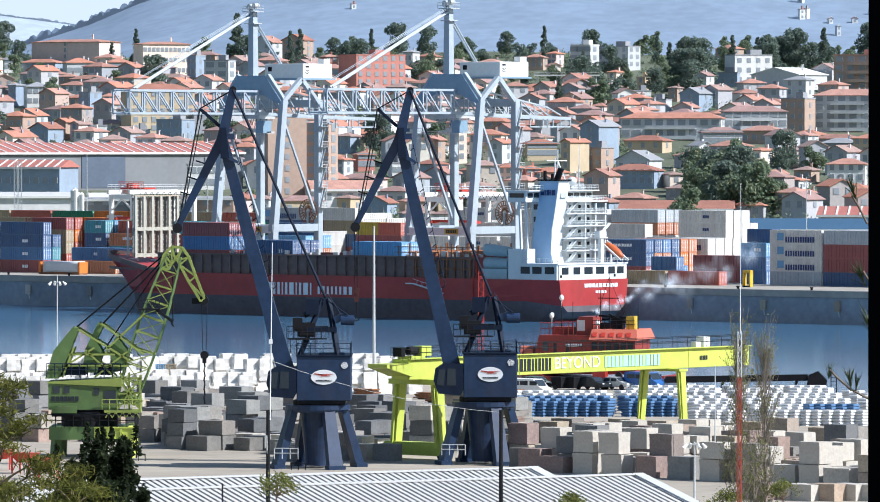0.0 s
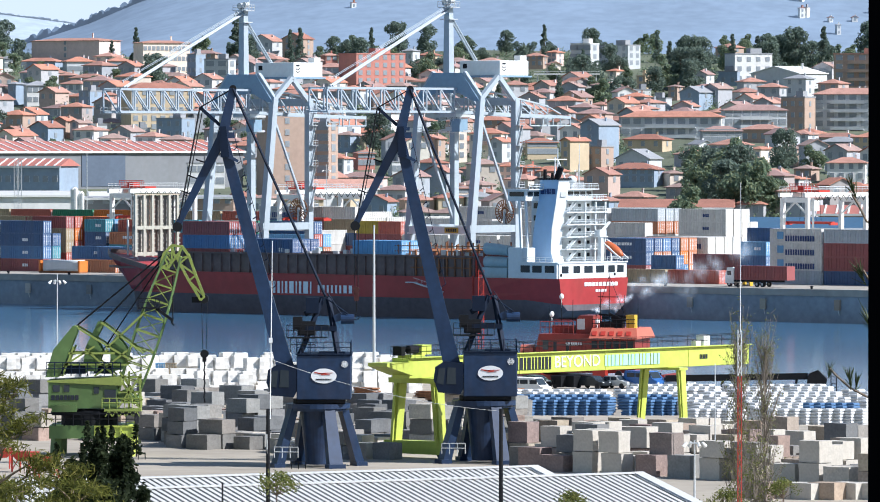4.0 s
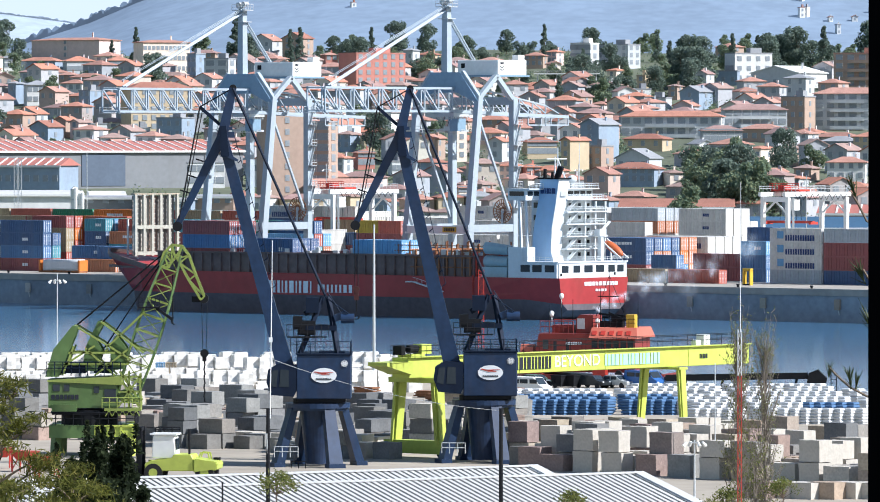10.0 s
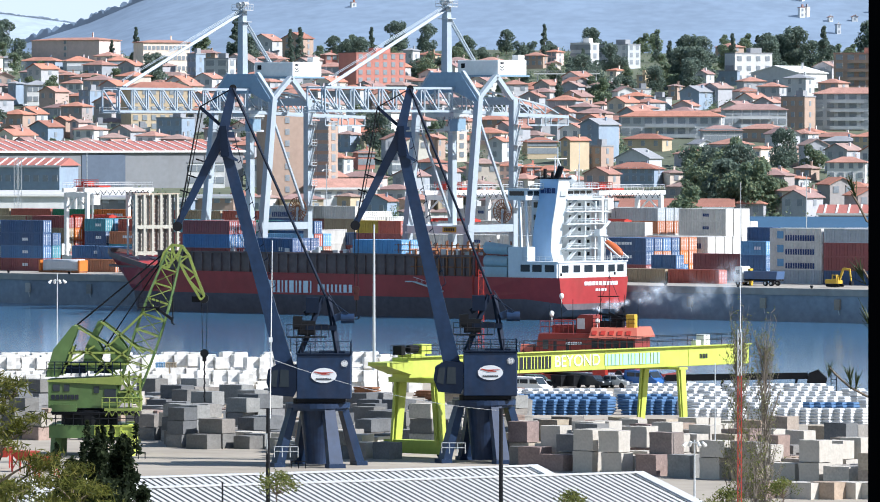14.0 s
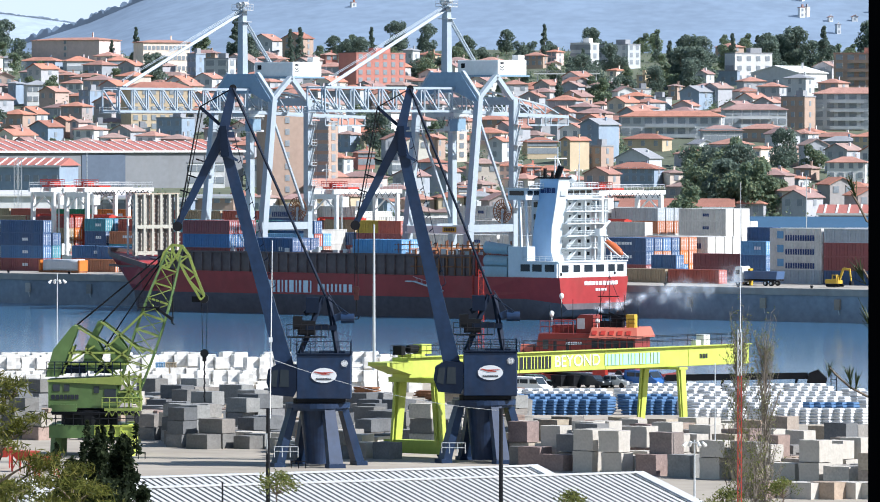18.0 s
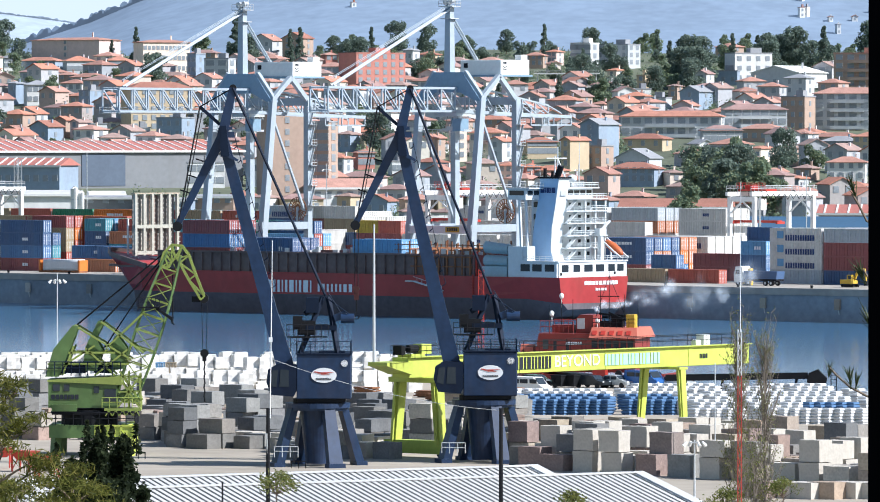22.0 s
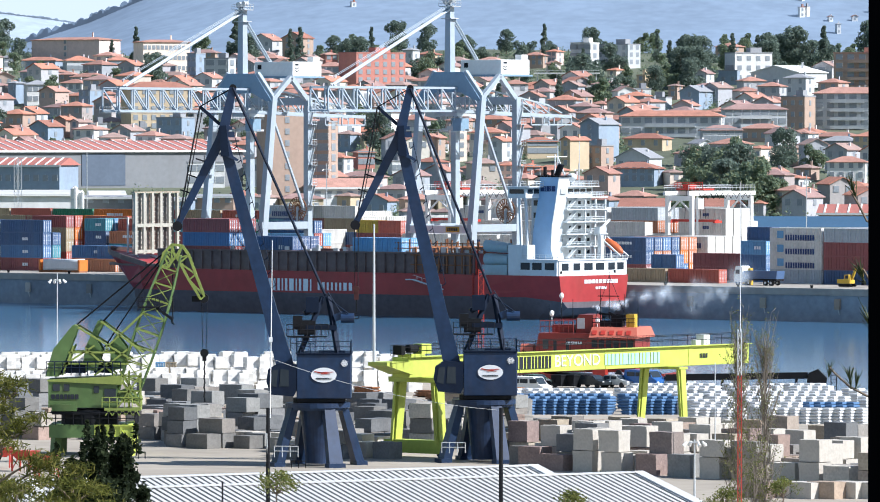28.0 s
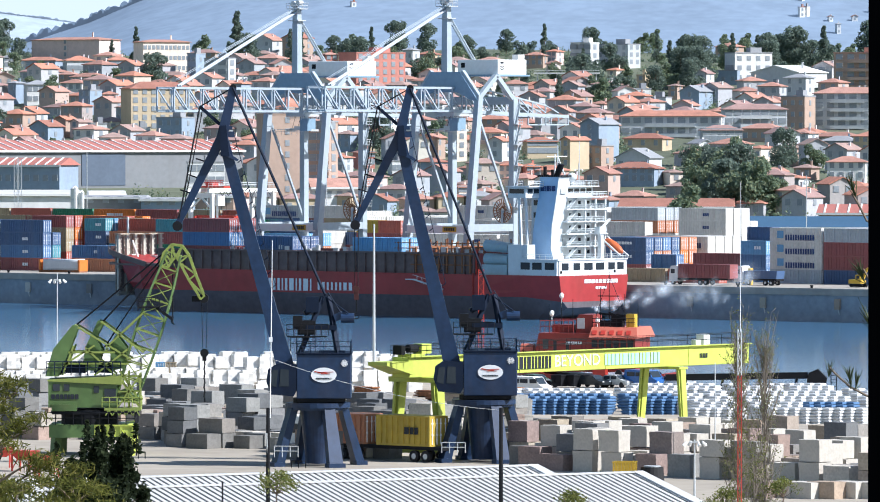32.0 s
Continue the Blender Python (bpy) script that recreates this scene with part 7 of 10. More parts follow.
landmark(-21.9, 2078, 32, 18.5, 11.0, 5, "flat", W_RED, W_RED, (1.2, 1.3), 6, 0, "brick-red apartment block with small windows", "apartment block", sh=2.50)
landmark(-9.9, 2222, -24, 3.7, 6.0, 2, "hip", W_LGREY, SLATE, (0.9, 1.2), 2, 1, "pale grey house on the hill", "house", sh=3.53)
landmark(-3.7, 2231, -20, 6.5, 6.0, 2, "hip", W_OCHRE, TILEB, (0.9, 1.2), 2, 1, "cream house with a brown roof on the hill", "house", sh=2.37)
landmark(-60.2, 1953, -26, 3.1, 6.0, 2, "hip", W_GREY, TILE, (0.9, 1.2), 2, 1, "grey house with a clay roof", "house", sh=3.76)
landmark(-38.5, 1565, 22, 10.0, 8.0, 8, "flat", W_BROWN, W_BROWN, (0.9, 1.2), 1, 0, "tall brown apartment tower with a blank wall", "apartment tower", sh=2.79)
landmark(-28.8, 1567, -18, 6.0, 7.0, 8, "flat", W_BROWN, SLATE, (2.6, 1.5), 2, 1, "grey-brown apartment tower with glazed bays", "apartment tower", sh=2.57)
landmark(-25.8, 1924, -26, 7.8, 7.0, 2, "hip", W_LGREY, TILE, (1.2, 1.3), 3, 1, "pale house with a clay roof behind the cranes", "house", sh=3.62)
landmark(-25.0, 1772, -34, 4.9, 6.0, 2, "hip", W_GREY, TILE, (0.9, 1.2), 2, 0, "blue-grey house with a red roof", "house", sh=2.16)
# the grey house's lit part, added as a lighter block beside it
landmark(-19.9, 1769, 14, 3.0, 5.0, 2, "hip", W_OCHRE, TILE, (1.2, 1.3), 1, 0, "narrow cream house with a clay roof", "house", sh=2.00)
landmark(-25.7, 1694, -30, 3.8, 5.0, 2, "hip", W_LGREY, TILE, (0.9, 1.2), 2, 1, "grey house with a red roof", "house", sh=2.06)
landmark(-20.2, 1710, 14, 4.6, 6.0, 2, "hip", W_RED, TILE, (1.2, 1.3), 3, 0, "dark red house with white window frames", "house", sh=2.00)
landmark(-31.5, 1567, -24, 8.5, 7.0, 2, "hip", W_BROWN, TILE, (1.2, 1.3), 3, 1, "house with a bright red roof and bay windows", "house", sh=3.05)
landmark(-19.6, 1622, -28, 10.7, 7.0, 2, "hip", W_PINK, TILE, (1.2, 1.3), 3, 1, "pink house with a red roof", "house", sh=2.11)
landmark(-11.3, 1687, 12, 3.8, 6.0, 1, "flat", W_WHITE, SLATE, (0.9, 1.2), 3, 0, "low white house among the roofs", "house", sh=3.08)
landmark(-10.7, 1582, -28, 8.0, 6.0, 1, "hip", W_LGREY, TILE, (1.2, 1.3), 3, 1, "pale house with a clay roof near the terminal", "house", sh=3.55)
landmark(-2.3, 1659, -32, 5.8, 7.0, 2, "hip", W_GREY, TILEB, (0.9, 1.2), 2, 1, "dark house with a brown roof", "house", sh=2.45)
landmark(-1.7, 1729, -30, 3.8, 6.0, 2, "gable", W_BROWN, TILE, (0.9, 1.2), 1, 1, "purple-brown gabled house with a clay roof", "house", sh=2.86)
landmark(4.8, 1722, 20, 3.0, 6.0, 4, "flat", W_PEACH, SLATE, (0.9, 1.2), 1, 0, "tall cream house with a blank wall", "house", sh=2.40)
landmark(5.5, 1580, 16, 3.4, 6.0, 2, "hip", W_PEACH, TILE, (1.2, 1.3), 3, 0, "peach house with a clay roof", "house", sh=2.00)
landmark(11.4, 1578, -22, 5.0, 6.0, 1, "hip", W_BROWN, TILE, (0.9, 1.2), 3, 1, "brown house behind the cranes", "house", sh=3.00)
landmark(16.4, 1717, -30, 4.2, 7.0, 2, "gable", W_LGREY, TILE, (0.9, 1.2), 1, 1, "pale gabled house with a red roof", "house", sh=2.54)
landmark(-1.5, 1864, -24, 7.9, 7.0, 2, "hip", W_LGREY, TILE, (1.2, 1.3), 3, 1, "grey house with a red roof and dormers", "house", sh=3.09)
landmark(15.5, 1815, -26, 9.2, 7.0, 2, "hip", W_BROWN, TILE, (1.2, 1.3), 3, 1, "brown house with dormers", "house", sh=2.22)
landmark(18.0, 1641, -28, 3.9, 6.0, 2, "hip", W_PINK, TILE, (0.9, 1.2), 2, 1, "pink house with a clay roof", "house", sh=2.28)
landmark(23.0, 1642, 16, 3.9, 6.0, 2, "hip", W_RED, TILE, (1.2, 1.3), 2, 0, "red-walled house with a clay roof", "house", sh=2.00)
landmark(26.6, 1724, 14, 8.2, 6.0, 2, "hip", W_OCHRE, TILEB, (1.2, 1.3), 6, 0, "row of cream terrace houses", "house", sh=2.00)
landmark(32.9, 2213, -16, 6.7, 6.0, 2, "hip", W_BROWN, TILE, (0.9, 1.2), 3, 1, "low brown house with a clay roof", "house", sh=2.00)
landmark(39.7, 2221, -26, 3.7, 6.0, 2, "hip", W_PINK, TILE, (1.2, 1.3), 2, 1, "tall pink house with a clay roof", "house", sh=2.27)
landmark(38.5, 2186, 16, 3.5, 5.0, 1, "gable", W_PEACH, TILE, (0.9, 1.2), 1, 0, "small peach gabled house among trees", "house", sh=2.74)
landmark(49.3, 2192, -24, 7.1, 8.0, 3, "flat", W_LGREY, W_WHITE, (2.6, 1.5), 3, 1, "modern grey apartment block with long windows", "apartment block", sh=2.89)
landmark(60.9, 2199, -46, 15.0, 6.0, 3, "flat", W_LGREY, SLATE, (1.2, 1.3), 4, 2, "pale apartment block with a sunlit end wall", "apartment block", sh=2.45)
landmark(58.5, 2141, -36, 3.7, 5.0, 1, "hip", W_PEACH, TILE, (0.9, 1.2), 1, 1, "small peach house with an orange roof", "house", sh=2.68)
landmark(65.7, 2078, -24, 3.0, 5.0, 2, "flat", W_OCHRE, W_OCHRE, (0.9, 1.2), 1, 0, "roofless pale ruin on the slope", "house", sh=2.38)
landmark(63.4, 2043, 12, 5.8, 6.0, 1, "flat", W_WHITE, SLATE, (1.2, 1.3), 1, 0, "white box-shaped building on the slope", "house", sh=2.90)
landmark(66.8, 1995, -20, 8.5, 6.0, 1, "flat", W_LGREY, SLATE, (0.9, 1.2), 3, 0, "low grey outbuilding on the slope", "house", sh=3.17)
landmark(42.0, 1984, -34, 7.4, 7.0, 2, "gable", W_BROWN, TILE, (0.9, 1.2), 1, 1, "purple-brown house with a bright gable edge", "house", sh=2.27)
landmark(49.3, 1966, -28, 4.6, 6.0, 1, "hip", W_PINK, TILE, (0.9, 1.2), 2, 0, "house with a wide clay roof", "house", sh=3.12)
landmark(66.3, 1837, -10, 28.8, 8.0, 2, "hip", W_LGREY, TILE, (1.9, 1.4), 9, 1, "long grey terrace with white balconies", "terrace", sh=2.89, balcony=True)
landmark(42.2, 1704, -38, 6.1, 9.0, 4, "gable", W_GREY, SLATE, (0.9, 1.2), 1, 0, "tall blue-grey gabled house beside the terrace", "house", sh=2.44)
landmark(74.5, 2037, -24, 3.0, 5.0, 2, "hip", W_BROWN, TILE, (0.9, 1.2), 1, 1, "narrow house with an orange roof", "house", sh=2.00)
landmark(79.3, 1991, -36, 7.0, 8.0, 2, "gable", W_GREY, SLATE, (0.9, 1.2), 1, 1, "wide blue-grey gabled house on the slope", "house", sh=2.62)
landmark(101.2, 2252, -44, 7.1, 7.0, 2, "hip", W_BROWN, TILE, (0.9, 1.2), 2, 1, "brown house with a flat-hipped roof", "house", sh=2.40)
landmark(100.3, 2096, 22, 13.3, 8.0, 3, "flat", W_WHITE, SLATE, (1.2, 1.3), 4, 0, "white flat-roofed apartment house", "apartment block", sh=3.12)
landmark(93.1, 2093, -24, 9.7, 6.0, 1, "flat", W_GREY, SLATE, (0.9, 1.2), 3, 0, "dark blue-grey annexe with a flat roof", "house", sh=4.07)
landmark(112.2, 2071, -38, 18.5, 16.0, 1, "gable", W_LGREY, WHITE, (0.9, 1.2), 1, 0, "large grey sports hall with a low white roof", "hall", sh=4.38, rise=0.1)
landmark(113.2, 2030, -30, 7.5, 6.0, 2, "hip", W_LGREY, SLATE, (0.9, 1.2), 2, 1, "grey house with a dark roof", "house", sh=2.68)
landmark(135.6, 2055, -16, 18.6, 9.0, 4, "flat", W_BROWN, TILE, (1.9, 1.4), 5, 1, "brown apartment block with balconies", "apartment block", sh=2.74, balcony=True)
landmark(95.0, 2001, 22, 7.1, 7.0, 2, "hip", W_WHITE, TILE, (0.9, 1.2), 3, 0, "white house with a clay roof and an arch", "house", sh=2.00)
landmark(90.5, 1857, 4, 18.2, 8.0, 3, "hip", W_LGREY, TILE, (1.9, 1.4), 7, 1, "grey terrace with enclosed white balconies", "terrace", sh=2.49, balcony=True)
landmark(104.5, 1880, -30, 7.7, 7.0, 3, "flat", W_BROWN, SLATE, (0.9, 1.2), 3, 1, "dark grey-brown apartment block", "apartment block", sh=3.28)
landmark(119.9, 1886, -12, 19.9, 9.0, 4, "hip", W_LGREY, TILE, (1.9, 1.4), 6, 1, "grey apartment house with a clay roof", "apartment block", sh=2.55, balcony=True)
landmark(35.2, 1678, -40, 3.0, 8.0, 3, "gable", W_OCHRE, TILE, (0.9, 1.2), 1, 0, "ochre house with a painted gable", "house", sh=2.53)
landmark(41.7, 1683, -34, 4.8, 6.0, 2, "flat", W_BROWN, SLATE, (0.9, 1.2), 2, 1, "tall grey-brown house with a flat roof", "house", sh=2.63)
landmark(56.7, 1758, -24, 11.3, 7.0, 1, "hip", W_OCHRE, TILEB, (0.9, 1.2), 3, 1, "long house with an ochre roof", "house", sh=2.76)
landmark(58.4, 1758, -38, 3.0, 6.0, 1, "gable", W_RED, TILE, (0.9, 1.2), 1, 1, "small red house with white gable edge", "house", sh=2.15)
landmark(51.5, 1669, -30, 9.7, 7.0, 1, "gable", W_LGREY, SLATE, (0.9, 1.2), 3, 0, "grey sheet-roofed hall among the houses", "house", sh=3.18)
landmark(49.3, 1624, -20, 12.4, 8.0, 2, "hip", W_GREY, TILEB, (0.9, 1.2), 6, 1, "broad brown-roofed house with dark windows", "house", sh=2.00)
landmark(58.5, 1623, 18, 3.4, 6.0, 1, "hip", W_PEACH, TILE, (0.9, 1.2), 1, 0, "orange-walled house with a clay roof", "house", sh=2.81)
landmark(70.9, 1752, 26, 4.2, 6.0, 1, "gable", W_WHITE, SLATE, (0.9, 1.2), 1, 0, "small white gabled house among trees", "house", sh=2.14)
landmark(78.4, 1797, 4, 11.1, 7.0, 2, "hip", W_LGREY, TILE, (1.9, 1.4), 5, 0, "grey apartment house with white balconies", "house", sh=2.00)
landmark(86.1, 1715, -36, 3.4, 8.0, 1, "hip", W_PEACH, TILE, (0.9, 1.2), 2, 1, "sunlit house with a steep clay roof", "house", sh=3.13)
landmark(92.0, 1695, -36, 3.7, 6.0, 2, "hip", W_BROWN, TILE, (0.9, 1.2), 2, 1, "brown house with a sunlit end wall", "house", sh=2.21)
landmark(101.5, 1795, -28, 5.5, 7.0, 2, "hip", W_LGREY, TILE, (0.9, 1.2), 2, 1, "grey house with a wide red roof", "house", sh=2.00)
landmark(91.7, 1827, -24, 11.1, 7.0, 1, "hip", W_BROWN, TILE, (1.2, 1.3), 4, 1, "brown houses with clay roofs", "house", sh=3.51)
landmark(110.8, 1781, -18, 9.8, 7.0, 1, "hip", W_GREY, SLATE, (2.6, 1.5), 4, 0, "bluish house with a white balcony band", "house", sh=2.80)
landmark(118.2, 1773, -24, 7.0, 7.0, 2, "hip", W_OCHRE, TILE, (0.9, 1.2), 3, 1, "ochre house with a broad roof", "house", sh=2.32)
landmark(102.8, 1626, -8, 9.6, 7.0, 2, "hip", W_WHITE, TILE, (0.9, 1.2), 4, 1, "broad white house with square windows", "house", sh=2.40)
landmark(84.3, 1617, -34, 3.1, 6.0, 1, "gable", W_GREY, TILE, (0.9, 1.2), 1, 1, "low house with a clay roof behind the trees", "house", sh=3.08)
landmark(89.1, 1602, -26, 3.0, 6.0, 1, "hip", W_LGREY, TILE, (0.9, 1.2), 2, 1, "small grey house with a red roof", "house", sh=2.49)
landmark(92.9, 1632, -24, 4.6, 6.0, 1, "hip", W_BROWN, TILE, (0.9, 1.2), 2, 0, "brown house with a clay roof among gardens", "house", sh=2.82)

warehouse(-81.3, 1571, 10, 8.5, 7, 1.2, 1.8, W_WHITE, ROOFG, "low white shed with a sloping sheet roof")
landmark(-60.3, 1649, 10, 9.6, 7, 2, "flat", W_WHITE, SLATE, (1.9, 1.4), 4, 0, "white two-storey office with wide windows", "office", sh=3.0)
for x, d, h in ((-88.4, 1560, 4.6), (-86.9, 1560, 3.6)):
    t = thing("silo", pose(x, d, hill_z(x, d)), "white steel storage silo behind the container stacks", "silo", "silos")
    bm = one(tube, (0, 0, -1), (0, 0, h - 0.4), 0.78, 16)
    tube(bm, (0, 0, h - 0.4), (0, 0, h), 0.78, 16, 0.35)
    part("tank_shell", bm, WHITE, t)
    part("cap", one(tube, (0, 0, h), (0, 0, h + 0.2), 0.35, 10), STEEL, t)
landmark(-47.5, 1552, -28, 5.3, 6, 1, "gable", W_PINK, TILEB, (0.9, 1.2), 2, 1, "low port shed with a clay-tile roof", "shed", sh=3.23)
landmark(-41.8, 1544, -22, 4.2, 6, 1, "hip", W_WHITE, TILE, (0.9, 1.2), 2, 1, "low port office with a grey roof", "shed", sh=3.60)
landmark(-33.5, 1546, 14, 10.0, 6, 1, "hip", W_OCHRE, TILE, (0.9, 1.2), 3, 1, "long low store behind the container stacks", "shed", sh=3.23)
landmark(-22.9, 1557, -34, 7.2, 6, 1, "hip", W_OCHRE, TILE, (0.9, 1.2), 2, 1, "low house with a clay roof beside the terminal", "shed", sh=3.36)
landmark(-14.3, 1541, -22, 6.1, 6, 1, "gable", W_GREY, TILEB, (0.9, 1.2), 2, 1, "low port shed with a clay-tile roof", "shed", sh=3.31)
landmark(-5.6, 1558, 14, 7.3, 6, 1, "hip", W_BROWN, TILE, (0.9, 1.2), 2, 1, "low port office with a grey roof", "shed", sh=2.64)
landmark(2.0, 1558, 14, 6.4, 6, 1, "hip", W_OCHRE, TILEB, (0.9, 1.2), 2, 1, "long low store behind the container stacks", "shed", sh=3.11)
landmark(9.4, 1558, 14, 7.0, 6, 1, "hip", W_WHITE, SLATE, (0.9, 1.2), 2, 1, "low house with a clay roof beside the terminal", "shed", sh=3.28)
landmark(19.8, 1556, -28, 9.6, 6, 1, "hip", W_OCHRE, TILE, (0.9, 1.2), 3, 1, "low port shed with a clay-tile roof", "shed", sh=3.31)
landmark(29.4, 1554, -22, 9.6, 6, 1, "hip", W_PINK, TILE, (0.9, 1.2), 3, 1, "low port office with a grey roof", "shed", sh=3.08)
landmark(39.2, 1544, -34, 6.8, 6, 1, "hip", W_GREY, TILE, (0.9, 1.2), 2, 1, "long low store behind the container stacks", "shed", sh=2.89)
warehouse(-77.9, 1548, -8, 15.1, 6, 3.0, 0.5, W_SHED, SLATE, "long dark store below the warehouse", 0, None, 4)
warehouse(-65.1, 1543, -8, 12.1, 6, 3.0, 0.5, W_GREY, SLATE, "low blue-grey store behind the hatch boards", 0, None, 4)
warehouse(-54.5, 1550, -8, 10.8, 6, 3.5, 0.5, W_BROWN, SLATE, "low brown store behind the cranes", 0, None, 4)
rw = thing("retaining_wall", pose(94.9, 1542, hill_z(94.9, 1542), 0, 0, -6), "long dark stone retaining wall below the gardens", "wall")
part("wall_face", one(box, 0, 0, -2, 28, 1.0, 6.0), GATEM, rw)
part("wall_coping", one(box, 0, -0.1, 4.0, 28.4, 1.3, 0.25), W_LGREY, rw)
fb = thing("footbridge", pose(41.5, 2108, hill_z(41.5, 2108), 0, 0, -4), "white steel footbridge on thin posts across the slope", "footbridge")
part("bridge_deck", one(box, 0, 0, 4.6, 21.5, 1.6, 0.45), TFRAME, fb)
for k in range(4):
    part("post", one(box, -9.6 + 6.4 * k, 0, -2, 0.35, 0.35, 6.6), TFRAME, fb)
part("parapet", one(box, 0, -0.8, 5.6, 21.5, 0.1, 0.12), TFRAME, fb)

# white houses of a village far up the mountain
rng = random.Random(88)
for k in range(12):
    f = rng.uniform(0.40, 0.72)
    y = 3500 + 500 * f
    x = (rng.uniform(0.054, 0.069) if k < 10 else rng.uniform(-0.016, 0.002)) * y
    zr = 40 + (float(np.interp(x * 4000 / y, (-60, 60, 180, 330), (140, 150, 152, 142))) - 40) * f
    building("house", pose(x, y, zr - 0.6, 0, 0, rng.choice((-35, 20, 8))), rng.uniform(2.0, 3.6), 3, rng.choice((1, 1, 2)), rng.choice(("hip", "gable", "flat")), rng.choice((W_WHITE, W_WHITE, W_PEACH, W_LGREY)), rng.choice((TILE, SLATE)),
             (0.9, 1.2), 1, 0, "small pale house far up the wooded mountain", "house", "mountain village")


# ---- trees ----
def leaf_material(name, cols, rough=0.7):
    """Leaves: light goes through them as well as off them."""
    m = mat(name, cols[0], rough, 0.0, 0.25, 0.8, 0.0, family=cols, island=True, spec=0.1)
    nt = m.node_tree
    b = nt.nodes["Principled BSDF"]
    tr, mx = nt.nodes.new("ShaderNodeBsdfTranslucent"), nt.nodes.new("ShaderNodeMixShader")
    mx.inputs[0].default_value = 0.45
    src = b.inputs["Base Color"].links[0].from_socket
    nt.links.new(src, tr.inputs["Color"])
    nt.links.new(b.outputs[0], mx.inputs[1])
    nt.links.new(tr.outputs[0], mx.inputs[2])
    nt.links.new(mx.outputs[0], nt.nodes["Material Output"].inputs["Surface"])
    return m


# LEAF and LEAFD are paled and greyed: distance haze painted into the leaf colour
LEAF = leaf_material("hazed_broad_leaves", [(0.20, 0.26, 0.18), (0.24, 0.30, 0.19), (0.18, 0.25, 0.18), (0.27, 0.30, 0.18)])
LEAFD = leaf_material("hazed_dark_leaves", [(0.17, 0.22, 0.18), (0.20, 0.25, 0.20), (0.15, 0.20, 0.17)])
LEAFN = leaf_material("near_dark_leaves", [(0.025, 0.036, 0.018), (0.045, 0.06, 0.028), (0.018, 0.027, 0.014)])
LEAFP = leaf_material("pine_needles", [(0.155, 0.16, 0.033), (0.11, 0.12, 0.028), (0.20, 0.185, 0.048), (0.07, 0.08, 0.023)])
LEAFG = leaf_material("fresh_leaves", [(0.17, 0.19, 0.05), (0.13, 0.16, 0.05), (0.22, 0.22, 0.08)])


def leaves(points, size, seed, name, material, aspect=0.55):
    """Small leaf clumps, two crossed blades each, at the given places."""
    rnd = np.random.RandomState(seed)
    n = len(points)
    P = np.asarray(points, float)
    verts = np.zeros((n * 4, 3))
    a = rnd.normal(size=(n, 3))
    b = rnd.normal(size=(n, 3))
    a /= np.linalg.norm(a, axis=1)[:, None]
    b -= a * (a * b).sum(1)[:, None]
    b /= np.linalg.norm(b, axis=1)[:, None]
    s = size * rnd.uniform(0.6, 1.4, (n, 1))
    verts[0::4], verts[1::4], verts[2::4], verts[3::4] = P - a * s, P + b * s * aspect, P + a * s, P - b * s * aspect
    me = bpy.data.meshes.new(name)
    me.from_pydata(verts.tolist(), [], [(4 * i, 4 * i + 1, 4 * i + 2, 4 * i + 3) for i in range(n)])
    me.materials.append(material)
    return me


def crown_points(rnd, n, r, h, lumps, cone=False):
    """Places of leaf clumps: on the shells of several uneven lumps, with gaps between them."""
    cs = []
    for i in range(lumps):
        k = rnd.random()
        rr = r * (0.9 * (1 - k) + 0.12 if cone else 0.35 + 0.65 * math.sin(math.pi * (0.15 + 0.75 * k)))
        t = rnd.random() * 2 * math.pi
        q = math.sqrt(rnd.random()) * 0.7
        cs.append((rr * q * math.cos(t), rr * q * math.sin(t), h * k, (0.25 if cone else 0.32) * rr + 0.12 * r))
    pts = []
    for _ in range(n):
        c = rnd.choice(cs)
        v = Vector((rnd.gauss(0, 1), rnd.gauss(0, 1), rnd.gauss(0, 1))).normalized() * c[3] * rnd.uniform(0.65, 1.08)
        pts.append((c[0] + v.x, c[1] + v.y, c[2] + v.z * 0.85))
    return pts, cs


def tree(name, m, h, r, trunk_h, n, size, seed, material, label, cone=False, lumps=16, category="tree", group=""):
    rnd = random.Random(seed)
    t = thing(name, m, label, category, group)
    pts, cs = crown_points(rnd, n, r, h - trunk_h, lumps, cone)
    bm = B()
    tube(bm, (0, 0, -1.0), (0, 0, trunk_h), 0.035 * h * 0.6, 7, 0.022 * h * 0.6)
    tube(bm, (0, 0, trunk_h), (0, 0, h * 0.85), 0.022 * h * 0.6, 6, 0.006 * h)
    for c in cs[:12]:
        z0 = trunk_h + max(0.0, c[2] * 0.55)
        tube(bm, (0, 0, z0 * 0.95), (c[0], c[1], trunk_h + c[2]), 0.010 * h * 0.6, 5, 0.003 * h)
    part("trunk", bm, BARK, t)
    cr = link("crown", leaves(pts, size, seed, "crown", material), t)
    cr.location = (0, 0, trunk_h)
    return t


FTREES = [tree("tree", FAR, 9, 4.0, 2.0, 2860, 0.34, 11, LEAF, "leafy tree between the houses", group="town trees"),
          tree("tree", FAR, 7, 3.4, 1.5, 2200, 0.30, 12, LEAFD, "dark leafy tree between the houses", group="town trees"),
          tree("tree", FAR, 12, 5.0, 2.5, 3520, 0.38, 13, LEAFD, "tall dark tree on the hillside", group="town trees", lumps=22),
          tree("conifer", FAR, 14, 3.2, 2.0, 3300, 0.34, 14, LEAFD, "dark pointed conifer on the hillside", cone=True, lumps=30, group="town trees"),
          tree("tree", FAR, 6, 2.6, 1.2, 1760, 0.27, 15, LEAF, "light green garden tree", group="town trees")]

